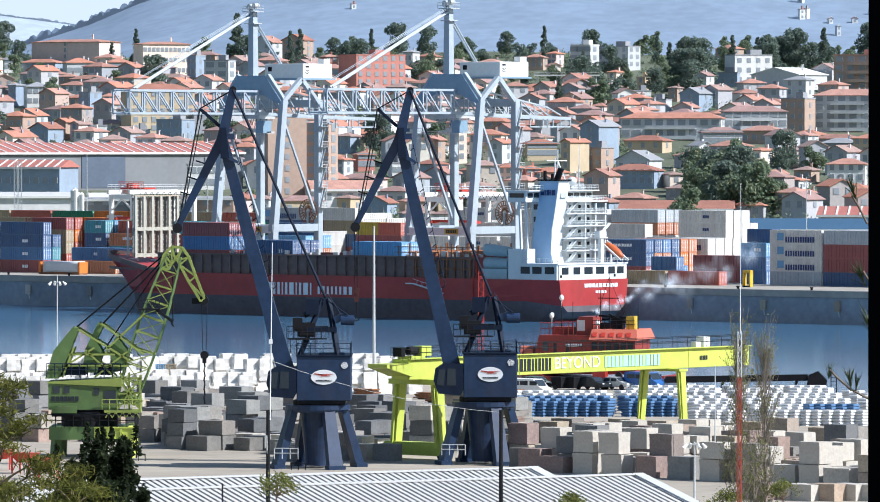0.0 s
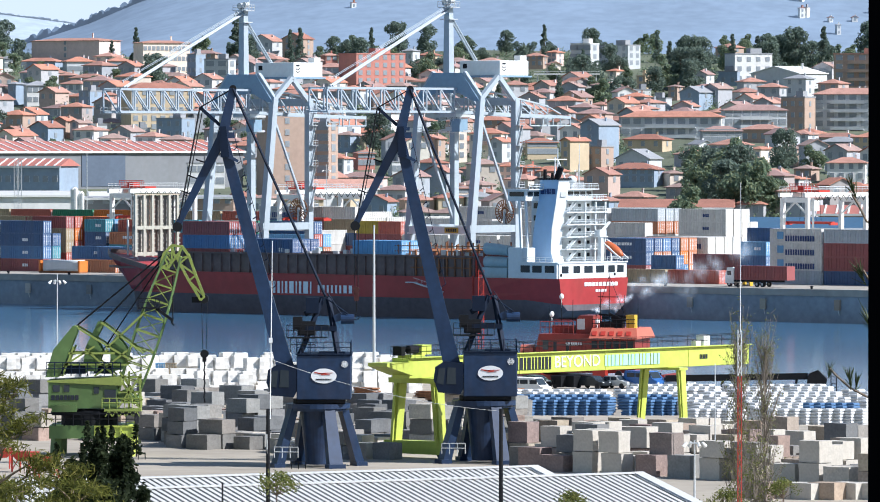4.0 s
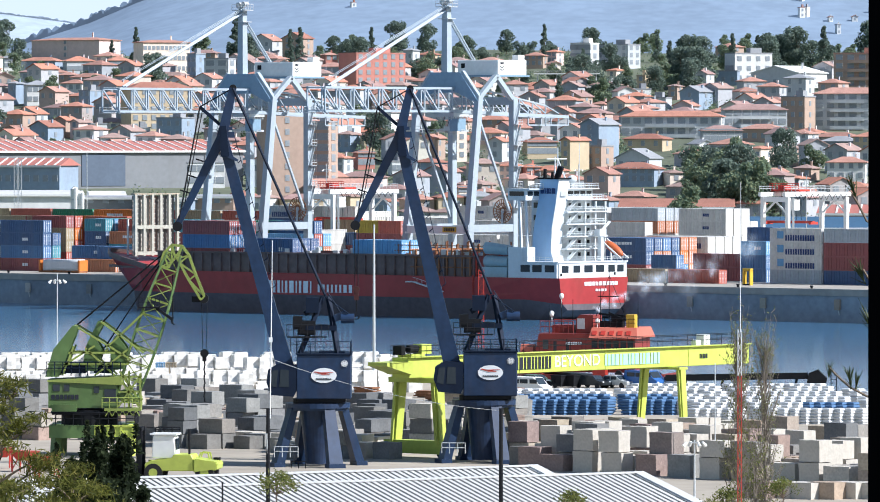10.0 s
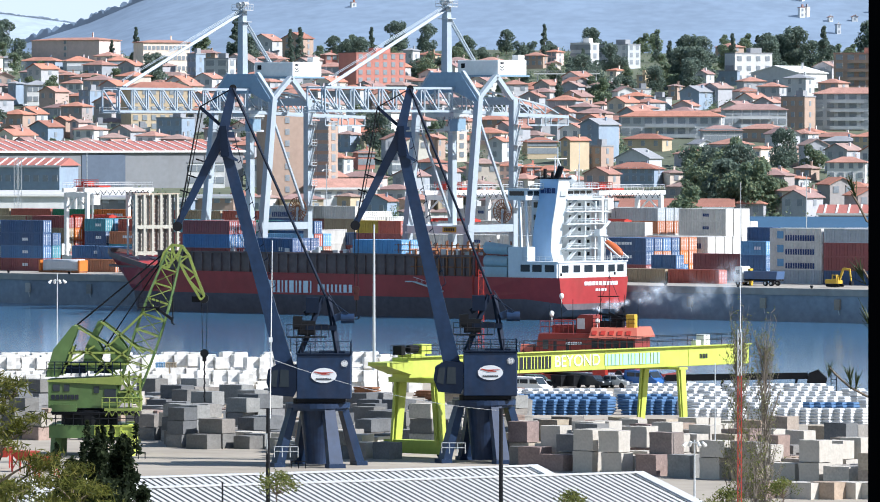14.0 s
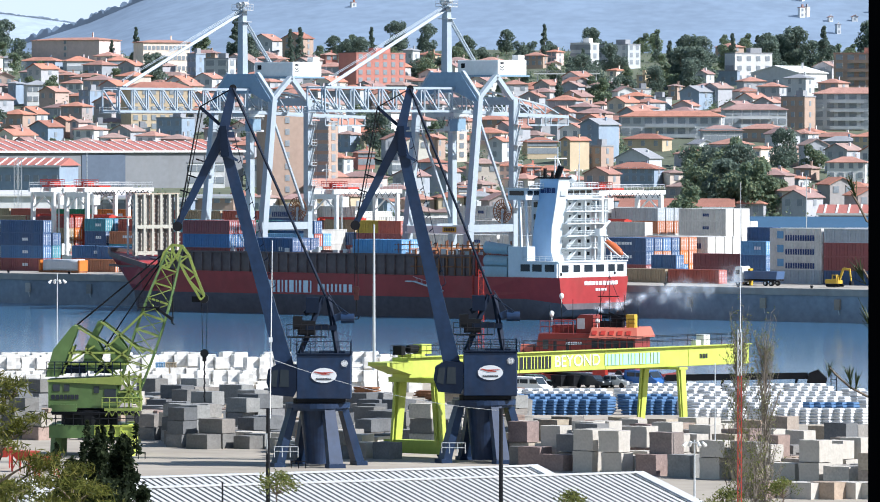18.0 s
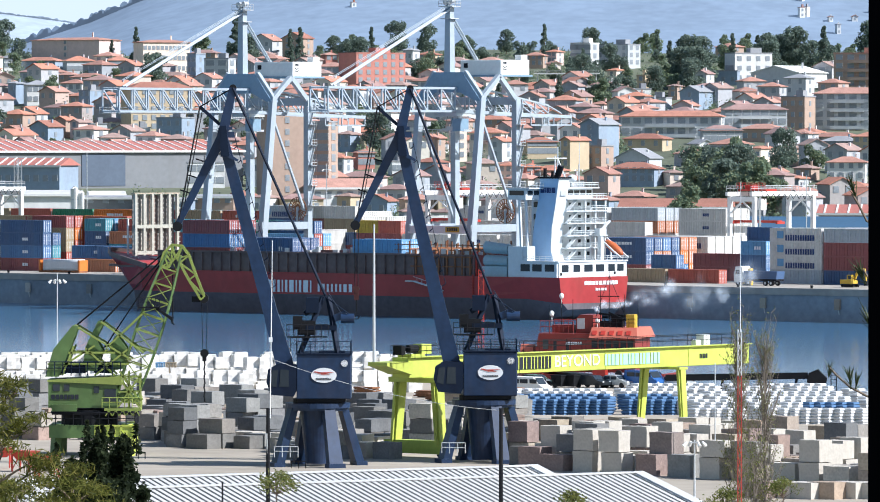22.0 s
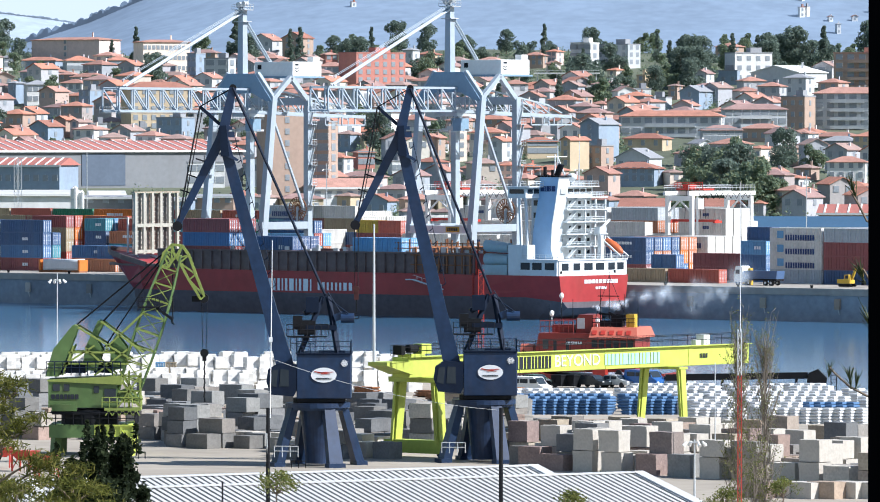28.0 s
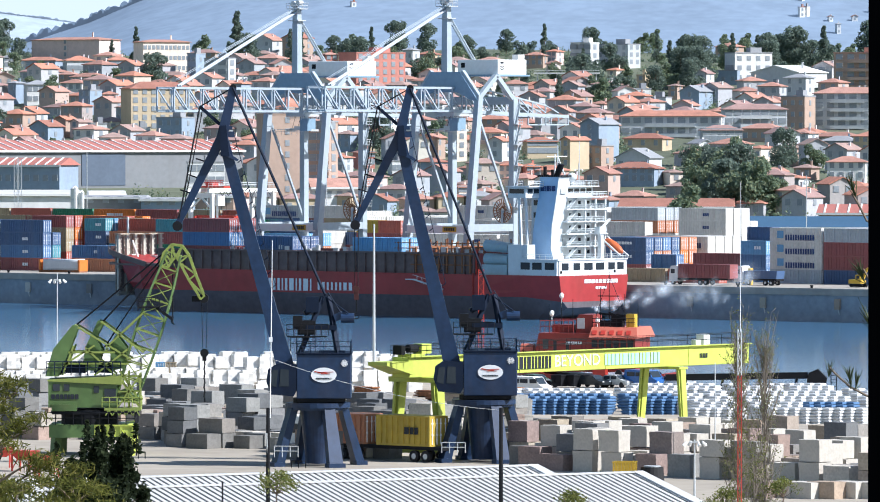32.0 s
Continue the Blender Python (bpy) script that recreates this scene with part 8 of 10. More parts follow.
rng = random.Random(21)
count = [0, 0]


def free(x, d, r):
    return all(abs(x - a) > r * 0.45 + c or not (-e < d - b < 18) for a, b, c, e in KEPT_CLEAR)


first = [True] * len(HOUSES)


def put_house(x, d):
    i = rng.choice((0, 1, 2, 4, 5, 4, 8, 2, 4, 9))
    tpl, size = HOUSES[i]
    if x < -30 and d < 1650:
        return False
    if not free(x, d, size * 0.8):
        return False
    m = pose(x, d, hill_z(x, d), 0, 0, rng.choice((-42, -36, -30, -24, -20, 14)) + rng.uniform(-6, 6))
    if first[i]:
        tpl.matrix_basis, first[i] = m, False
    else:
        copy_thing(tpl, m)
    KEPT_CLEAR.append((x, d, size * 0.32, 8))
    count[0] += 1
    return True


tfirst = [True] * len(FTREES)
SHRUBS = []


def put_tree(x, d, i, k=1.0):
    if x < 45 and d < 1640:
        return
    m, stretch = pose(x, d, hill_z(x, d) - 0.2, 0, 0, rng.uniform(0, 360)), rng.uniform(0.85, 1.15)
    if x > 80.5 and d < 1580:
        return
    tpl = FTREES[i]
    if tfirst[i]:
        tpl.matrix_basis, tfirst[i] = m, False
    else:
        c = copy_thing(tpl, m)
        c.scale = (k, k, k * stretch)
    count[1] += 1


# gardens on the upper slope, the wood on its crest, the trees above the terminal
for x, d, i, k in ((-157, 2315, 2, 0.75), (-149, 2282, 1, 0.8), (-141, 2202, 1, 0.7), (-144, 2180, 4, 0.9), (-134, 2161, 4, 0.8), (-105, 2092, 4, 0.9), (-111, 2074, 4, 0.8), (-94, 2017, 1, 0.7),
                   (-120, 1996, 0, 0.7), (-116, 2100, 1, 0.6), (-99, 2098, 4, 0.8), (-90, 2038, 1, 0.6), (-84, 2600, 1, 0.8), (-43, 2314, 4, 0.75), (-4, 2142, 0, 1.05), (-8, 2156, 1, 1.0),
                   (-0, 2148, 2, 0.7), (10, 2256, 2, 0.7), (15, 2252, 1, 0.9), (32, 2268, 1, 0.9), (47, 2119, 2, 0.9), (45, 2137, 1, 1.1)):
    put_tree(x, d, i, k)
for x, d, i, k in ((57, 2156, 2, 0.8), (60, 2144, 1, 1.0), (51, 2122, 1, 1.1), (50, 2008, 0, 1.05), (54, 2018, 1, 1.1), (49, 2037, 0, 0.9), (59, 2050, 1, 1.1), (69, 2064, 2, 0.75),
                   (72, 2082, 0, 1.0), (75, 2108, 3, 1.2), (78, 2089, 2, 1.05), (82, 2082, 2, 1.0), (86, 2084, 2, 0.9), (82, 2131, 2, 1.1), (75, 2056, 0, 0.8), (97, 2206, 1, 0.9),
                   (110, 2166, 2, 1.0), (115, 2178, 2, 1.1), (120, 2172, 2, 1.1), (125, 2165, 2, 0.9), (132, 2181, 1, 1.2), (132, 2214, 2, 0.7)):
    put_tree(x, d, i, k)
for x, d, i, k in ((152, 2290, 2, 1.0), (154, 2282, 2, 1.0), (107, 2192, 1, 1.1), (65, 1606, 0, 1.2), (68, 1592, 2, 1.0), (71, 1584, 0, 1.3), (74, 1580, 2, 1.05), (77, 1566, 0, 1.3),
                   (65, 1550, 0, 1.2), (68, 1542, 2, 1.1), (71, 1529, 0, 1.35), (74, 1524, 0, 1.2), (78, 1524, 0, 1.0), (80, 1526, 4, 1.2), (62, 1570, 0, 1.0), (77, 1616, 1, 1.2),
                   (81, 1578, 0, 1.0), (73, 1618, 0, 1.2), (69, 1632, 1, 1.2), (65, 1676, 1, 0.9), (-70.6, 2235, 3, 1.55)):
    put_tree(x, d, i, k)

d = 1480.0
while d < 2300:
    half = d * 0.0683 + 8
    x = -half + rng.uniform(0, 12)
    while x < half:
        xx, dd = x + rng.uniform(-3, 3), d + rng.uniform(-11, 11)
        big = d < 1700
        if 1500 < dd < (2080 if xx > 20 else 2200) and rng.random() < 0.9:
            put_house(xx, dd) or (rng.random() < 0.12 and free(xx, dd, 3) and put_tree(xx, dd, rng.randrange(5), rng.uniform(0.6, 1.0)))
        elif free(xx, dd, 5) and rng.random() < 0.45:
            put_tree(xx, dd, rng.randrange(5), rng.uniform(0.6, 1.1))
        for _ in range(3):
            gx, gd, gr = xx + rng.uniform(-7, 7), dd + rng.uniform(-11, 9), rng.uniform(0.7, 2.0)
            if gd > 1470 and free(gx, gd, 0.5):
                for _ in range(int(40 * gr)):
                    SHRUBS.append((gx + rng.gauss(0, 0.5 * gr), gd + rng.gauss(0, 0.5 * gr), hill_z(gx, gd) + abs(rng.gauss(0, 0.75 * gr))))
        x += rng.uniform(7.5, 11)
    d += 22
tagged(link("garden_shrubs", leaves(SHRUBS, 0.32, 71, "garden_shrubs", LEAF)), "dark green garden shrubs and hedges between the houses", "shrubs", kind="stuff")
# ---- loads and vehicles on the near quay ----
def load_mesh(kind, seed):
    rnd = random.Random(seed)
    bm = B()
    if kind == "sack":
        box(bm, 0, 0, 0, 1.5, 1.25, 1.2)
        bmesh.ops.subdivide_edges(bm, edges=bm.edges[:], cuts=2, use_grid_fill=True)
        for v in bm.verts:
            k = 0.05 if v.co.z > 0.1 else 0.03
            v.co += Vector((rnd.uniform(-k, k), rnd.uniform(-k, k), rnd.uniform(-k, k) if v.co.z > 0.1 else 0))
    else:
        # five pillowy layers on a pallet
        rings = []
        for w, z in [(0.50, 0.0), (0.50, 0.11)] + [(w, 0.13 + 0.285 * k + z) for k in range(5) for w, z in ((0.40, 0.0), (0.53, 0.06), (0.54, 0.18), (0.44, 0.27))]:
            w += rnd.uniform(-0.02, 0.02)
            rings.append([bm.verts.new((sx * w + rnd.uniform(-0.02, 0.02), sy * w, z)) for sx, sy in ((-1, -1), (1, -1), (1, 1), (-1, 1))])
        for p, q in zip(rings, rings[1:]):
            for i in range(4):
                bm.faces.new((p[i], p[(i + 1) % 4], q[(i + 1) % 4], q[i]))
        bm.faces.new(rings[0][::-1])
        bm.faces.new(rings[-1])
    bmesh.ops.recalc_face_normals(bm, faces=bm.faces)
    me = bpy.data.meshes.new(kind)
    bm.to_mesh(me)
    bm.free()
    me.materials.append({"sack": WRAP, "ingot": ALU, "wrapped": WRAPB}[kind])
    return me


SACKS = [load_mesh("sack", s) for s in (1, 2, 3)]
INGOTS = [load_mesh("ingot", s) for s in (1, 2)] 
WRAPPED = [load_mesh("wrapped", s) for s in (1, 2)]


def load(me, x, y, z, turn, label, cat, group, name):
    ob = link(name, me)
    ob.matrix_basis = pose(x, y, z, 0, 0, turn)
    return tagged(ob, label, cat, group)


rng = random.Random(8)
for row in range(5):
    a = -75.0
    while a < 60:
        p = near_yard(a, 0)
        d0 = 692 + 9 * row
        x = -52 + (a + 75) * 0.42
        dd = d0 + 0.05 * (x + 30)
        if -0.0690 * dd < x < (-0.0195 * dd + 2 if row < 1 else -0.003 * dd):
            for k in range(2 + (row > 1) - (rng.random() < 0.2)):
                if k == 0 or rng.random() < 0.93:
                    load(rng.choice(SACKS), x + rng.uniform(-0.1, 0.1), dd + rng.uniform(-0.6, 0.6), 1.15 * k, 16 + rng.uniform(-7, 7),
                         "white wrapped pallet load stacked along the quay", "pallet load", "white pallet loads", "pallet_load")
        a += 3.9
n_ing = 0
far_loads = []
for row in range(13):
    for c in range(52):
        dd = 604 + 6.9 * row
        x = 7.0 + 1.2 * c * 0.9 + 0.4 * (row % 2)
        if x > 0.0665 * dd or (row > 10 and x > 41) or row < 3 or (row < 6 and x < 0.039 * dd) or (row > 10 and x < 20):
            continue
        if c % 11 == 10 or rng.random() < 0.05:
            continue
        blue = row in (6, 7, 8) and x < 0.0365 * dd or (row in (4, 5) and x > 0.056 * dd)
        m = pose(x, dd, 0, 0, 0, QTURN + rng.uniform(-3, 3))
        i = rng.randrange(2)
        if n_ing < 298:
            load((WRAPPED if blue else INGOTS)[i], x, dd, 0, QTURN + rng.uniform(-3, 3), "pallet of plump white bags in layers" if not blue else "pallet of bags wrapped in blue film", "bag pallet", "bag pallets", "bag_pallet")
            n_ing += 1
        else:
            far_loads.append((m, i))
verts, faces = [], []
for m, i in far_loads:
    o = len(verts)
    verts += [tuple(m @ v.co) for v in INGOTS[i].vertices]
    faces += [tuple(o + k for k in p.vertices) for p in INGOTS[i].polygons]
me = bpy.data.meshes.new("bag_stacks")
me.from_pydata(verts, [], faces)
me.materials.append(ALU)
tagged(link("bag_stacks", me), "many white stacks of bags in rows along the quay", "bag stacks", kind="stuff")


def plank_stack(x, y, turn, n, material, label):
    """Sawn planks in layers on bearers."""
    t = thing("plank_stack", pose(x, y, 0, 0, 0, turn), label, "timber stack", "timber stacks")
    rnd = random.Random(int(x * 10 + y))
    for k in range(2):
        part("bearer", one(box, -0.9 + 1.8 * k, 0, 0, 0.12, 1.3, 0.12), BARK, t)
    for k in range(n):
        part("plank_layer", one(box, rnd.uniform(-0.12, 0.12), rnd.uniform(-0.08, 0.08), 0.13 + 0.16 * k, 2.7 + rnd.uniform(-0.4, 0.3), 1.2, 0.13), material, t)


TIMBER = mat("weathered_timber", (0.42, 0.33, 0.24), 0.85, 0.0, 0.3, 3, 0.3, dirt=0.2)
for k in range(20):
    x, y = rng.uniform(-15, 11), rng.uniform(642, 690)
    plank_stack(x, y, QTURN + rng.uniform(-8, 8), rng.choice((3, 4, 6)), (TIMBER, GRANP, RUST, TIMBER)[k % 4], ("low stack of weathered timber planks in the yard", "low stack of pale sawn slabs in the yard", "low stack of rusty steel plates in the yard", "low stack of weathered timber planks in the yard")[k % 4])


def car(x, y, turn, material, label, van=False):
    t = thing("van" if van else "car", pose(x, y, 0, 0, 0, turn), label, "van" if van else "car", "parked cars")
    L_, W_, H_ = (4.8, 1.9, 2.05) if van else (4.2, 1.75, 1.45)
    bm = B()
    if van:
        prof = [(-2.3, 0.35), (2.35, 0.35), (2.35, 0.95), (1.75, 1.15), (1.15, 1.95), (-2.15, 2.0), (-2.35, 1.2)]
    else:
        prof = [(-2.05, 0.32), (2.1, 0.32), (2.1, 0.72), (1.1, 0.9), (0.5, 1.38), (-0.95, 1.42), (-1.75, 0.98), (-2.08, 0.9)]
    prism(bm, prof, -W_ / 2, W_ / 2)
    bmesh.ops.bevel(bm, geom=bm.edges[:], offset=0.06, segments=2, affect="EDGES")
    part("body", bm, material, t)
    z = 1.3 if van else 0.95
    for sg in (-1, 1):
        for x0, w in (((-1.7, 1.1), (-0.5, 1.0), (0.75, 0.9)) if van else ((-1.0, 0.8), (-0.05, 0.8))):
            part("window", one(box, x0 + w / 2 - 0.1, sg * (W_ / 2 + 0.005), z, w, 0.03, 0.45 if van else 0.36), GLASS, t)
    bm = one(strut, (1.72, 0, 1.2), (1.2, 0, 1.88), W_ - 0.3, 0.04) if van else one(strut, (1.02, 0, 0.97), (0.55, 0, 1.36), W_ - 0.3, 0.04)
    part("windscreen", bm, GLASS, t)
    for x0 in (-1.35, 1.35):
        for sg in (-1, 1):
            bm = one(tube, (x0, sg * (W_ / 2 - 0.16), 0.32), (x0, sg * (W_ / 2 + 0.02), 0.32), 0.32, 14)
            part("wheel", bm, TYRE, t)
    for sg in (-0.6, 0.6):
        part("headlight", one(box, L_ / 2 - 0.06, sg, 0.62, 0.06, 0.3, 0.16), LETW, t)
    return t


P_BLUE, P_GREY, P_GREEN, P_DARK = mat("car_blue", (0.04, 0.14, 0.40), 0.3), mat("car_silver", (0.5, 0.52, 0.52), 0.3, 0.3), mat("car_green", (0.10, 0.16, 0.12), 0.3), mat("car_dark", (0.02, 0.025, 0.03), 0.3)
car(9.6, 694, QTURN + 8, WHITE, "white panel van parked on the quay", True)
car(10.6, 716, QTURN, P_GREEN, "dark green car parked on the quay")
car(16.9, 714, QTURN, P_DARK, "black car parked on the quay")
car(19.6, 714, QTURN, P_GREY, "silver-grey car parked on the quay")
car(22.7, 713, QTURN, P_BLUE, "blue van parked on the quay", True)
car(26.2, 712, QTURN, P_GREY, "grey car parked on the quay")


def bin_box(x, y, label):
    t = thing("waste_bin", pose(x, y, 0, 0, 0, QTURN), label, "waste bin")
    bm = B()
    hexa(bm, [(-0.6, -0.4, 0.15), (0.6, -0.4, 0.15), (0.6, 0.4, 0.15), (-0.6, 0.4, 0.15), (-0.75, -0.55, 1.3), (0.75, -0.55, 1.3), (0.75, 0.55, 1.3), (-0.75, 0.55, 1.3)])
    part("bin_body", bm, BLACK, t)
    part("lid", one(box, 0, 0, 1.3, 1.6, 1.2, 0.14), BLACK, t)
    return t


bin_box(14.6, 714, "black wheeled waste bin on the quay")
bin_box(13.2, 714, "dark wheeled waste bin beside a scooter")


def scooter(x, y):
    t = thing("scooter", pose(x, y, 0, 0, 0, -20), "dark scooter with a pale seat parked on the quay", "scooter")
    for dx in (-0.6, 0.6):
        part("wheel", one(tube, (dx, -0.06, 0.28), (dx, 0.06, 0.28), 0.28, 12), TYRE, t)
    bm = B()
    prism(bm, [(-0.8, 0.4), (0.1, 0.35), (0.5, 0.5), (0.62, 1.05), (0.5, 1.1), (0.25, 0.55), (-0.1, 0.75), (-0.8, 0.8)], -0.18, 0.18)
    part("body", bm, BLACK, t)
    part("seat", one(box, -0.4, 0, 0.8, 0.75, 0.3, 0.12), LETW, t)


scooter(12.2, 714)


# a long grey conveyor and dark gear by the water's edge
def gear():
    t = thing("quay_machinery", pose(33.5, 700, 0, 0, 0, -6), "dark conveyor and grab gear lying by the water", "machinery")
    bm = B()
    strut(bm, (-9, 0, 1.6), (6.5, 0, 1.9), 0.5, 0.7)
    for x in (-7, -3, 1, 5):
        strut(bm, (x, -0.6, 0), (x + 0.3, 0, 1.6), 0.2, 0.2)
    part("conveyor", bm, BLACK, t)
    bm = B()
    prism(bm, [(6.2, 0), (8.2, 0), (8.6, 1.6), (7.6, 2.6), (6.6, 2.2)], -0.8, 0.8)
    part("grab", bm, BLACK, t)
    bm = B()
    for x in (9.0, 9.6):
        strut(bm, (x, 0, 0), (x, 0, 2.2), 0.1, 0.1)
    for k in range(5):
        strut(bm, (9.0, 0, 0.4 * k + 0.3), (9.6, 0, 0.4 * k + 0.3), 0.06, 0.06)
    strut(bm, (3.2, -1.5, 0.2), (6.0, -1.5, 1.0), 0.15, 0.15)
    strut(bm, (3.6, -1.5, 1.1), (6.0, -1.5, 0.6), 0.12, 0.12)
    box(bm, 4.6, -1.5, 0.4, 2.4, 0.8, 0.5)
    part("ladder_frame", bm, BLACK, t)


gear()


# blue and tan crates by the water on the left
for i, (x, col) in enumerate(((-31.2, "sky"), (-29.9, "tan"))):
    t = thing("open_crate", pose(x, 716, 0, 0, 0, 0), ("blue" if i == 0 else "tan") + " slatted crate standing near the water", "crate")
    for k in range(7):
        part("slat", one(box, -0.9 + 0.3 * k, 0, 0, 0.2, 1.6, 4.4), CMAT[col], t)
    part("crate_rim", one(box, 0, 0, 4.3, 2.1, 1.7, 0.15), CMAT[col], t)
    t.scale = (0.6, 0.6, 0.62)


# ---- masts and lamps ----
def light_mast(x, y, h, label, r=0.16, heads=4, z0=0.0, material=None, name="light_mast"):
    t = thing(name, pose(x, y, z0), label, "light mast", "light masts")
    part("pole", one(tube, (0, 0, 0), (0, 0, h), r, 10, r * 0.55), material or STEEL, t)
    if heads:
        part("bracket", one(box, 0, 0, h * 0.94, 1.5 * r / 0.16, 0.2, 0.12), STEEL, t)
        for k in range(heads):
            a = 2 * math.pi * k / heads + 0.4
            bm = B()
            tube(bm, (0.65 * math.cos(a), 0.65 * math.sin(a), h * 0.94 + 0.1), (0.95 * math.cos(a), 0.95 * math.sin(a), h * 0.94 - 0.22), 0.08, 10, 0.16)
            part("floodlight", bm, WHITE, t)
    return t


light_mast(-41.0, 690, 13.2, "slim grey light mast with four floodlights on the quay", r=0.085)
light_mast(-7.25, 708, 18.2, "tall pale light mast on the quay", r=0.19, heads=0)
light_mast(22.6, 529, 9.3, "thin grey pole in the stone yard", r=0.06, heads=0)
t_ = light_mast(19.65, 497, 4.5, "short mast with four floodlights beside the shed", r=0.09, heads=4)
for s, o, h in ((-103, 84, 22), (18, 92, 20), (57, 100, 20), (-170, 120, 22), (-62, 118, 22), (-2, 24, 14)):
    m_ = at_quay(s, o)
    light_mast(m_.translation.x, m_.translation.y, h, "tall slim light mast in the container terminal", r=0.14, heads=2)
light_mast(-82.19, 1500, 24.2, "tall slim light mast in the container terminal", r=0.13, heads=0)
# two white tanks and two lattice masts behind the stacks
for x, r, h in ((-85.13, 0.9, 16.0), (-83.56, 0.72, 14.9)):
    t_ = thing("storage_tank", pose(x, 1500, 0), "slim upright white steel tank with a domed top", "tank", "storage tanks")
    bm = one(tube, (0, 0, 0), (0, 0, h - 0.5), r, 20)
    tube(bm, (0, 0, h - 0.5), (0, 0, h), r, 20, r * 0.45)
    part("shell", bm, WHITE, t_)
    for z in (h - 0.6, h - 3.0, h - 5.4):
        part("hoop", one(tube, (0, 0, z), (0, 0, z + 0.12), r + 0.03, 20), STEEL, t_)
    part("ladder", one(box, 0.2, -r - 0.1, 1, 0.4, 0.08, h - 1.2), STEEL, t_)
for x, h in ((-98.78, 22.5), (-97.74, 23.5)):
    t_ = thing("lattice_mast", pose(x, 1500, 0), "slim grey lattice mast in the container terminal", "mast", "lattice masts")
    for k in range(int(h / 1.5)):
        bm = B()
        for sx, sy in ((-0.35, -0.35), (0.35, -0.35), (0.35, 0.35), (-0.35, 0.35)):
            strut(bm, (sx, sy, 1.5 * k), (sx, sy, 1.5 * k + 1.49), 0.09, 0.09)
        strut(bm, (-0.35, -0.35, 1.5 * k), (0.35, -0.35, 1.5 * k + 0.75), 0.06, 0.06)
        strut(bm, (0.35, -0.35, 1.5 * k + 0.75), (-0.35, -0.35, 1.5 * k + 1.49), 0.06, 0.06)
        part("mast_section", bm, STEEL, t_)
# bollards and rubber fenders along the far quay
for k in range(16):
    m_ = at_quay(-150 + 17.0 * k, 1.2, 0.07)
    t_ = thing("bollard", m_, "black iron mooring bollard on the quay edge", "bollard", "bollards")
    bm = one(tube, (0, 0, 0), (0, 0, 0.35), 0.22, 10)
    tube(bm, (0, 0, 0.35), (0, 0, 0.55), 0.36, 10, 0.3)
    part("bollard_head", bm, BLACK, t_)
    m_ = at_quay(-143 + 17.0 * k, -0.35, -3.7)
    t_ = thing("fender_panel", m_, "pale grey fender panel on the quay wall", "fender", "fender panels")
    part("panel", one(box, 0, 0, 0, 1.25, 0.35, 1.9), GRAN, t_)
    part("chain", one(strut, (0.2, 0, 0), (0.45, 0, -0.9), 0.12, 0.12), STEEL, t_)
# ---- in front: trees, poles and the dark frame of the viewpoint ----
def pine(x, y, z0, h, seed, limbs=27):
    """A young pine: bare limbs, and separate tufts of needles at their ends."""
    rnd = random.Random(seed)
    t = thing("pine_tree", pose(x, y, z0), "young pine with yellow-green needle tufts and thin bare limbs", "tree")
    bm = B()
    tube(bm, (0, 0, 0), (0.1, 0, h * 0.95), 0.11, 8, 0.03)
    pts = []
    for i in range(limbs):
        k = (i + rnd.random()) / limbs
        z = h * (0.76 + 0.23 * k)
        a = rnd.random() * 2 * math.pi
        r = (1.2 - 0.95 * k) * rnd.uniform(0.7, 1.25) * 1.7
        p = Vector((r * math.cos(a), r * math.sin(a), z + 0.3 * r))
        m = Vector((0.5 * r * math.cos(a + 0.2), 0.5 * r * math.sin(a + 0.2), z + 0.02))
        tube(bm, (0.05, 0, z - 0.3), m, 0.04, 5, 0.025)
        tube(bm, m, p, 0.025, 5, 0.008)
        for j in range(4):
            s = m.lerp(p, rnd.uniform(0.5, 1.0))
            q = s + Vector((rnd.gauss(0, 0.30), rnd.gauss(0, 0.30), rnd.uniform(0.0, 0.28)))
            tube(bm, s, q, 0.01, 3, 0.004)
            for _ in range(70):
                pts.append(tuple(q + Vector((rnd.gauss(0, 0.15), rnd.gauss(0, 0.15), rnd.gauss(0, 0.075)))))
    part("trunk", bm, BARK, t)
    link("crown", leaves(pts, 0.12, seed, "needles", LEAFP, 0.12), t)


pine(-10.4, 150, 4.0, 18.2, 3)
pine(-8.8, 153, 3.4, 16.6, 8, 22)
pine(-9.7, 146, 3.0, 17.0, 13, 22)


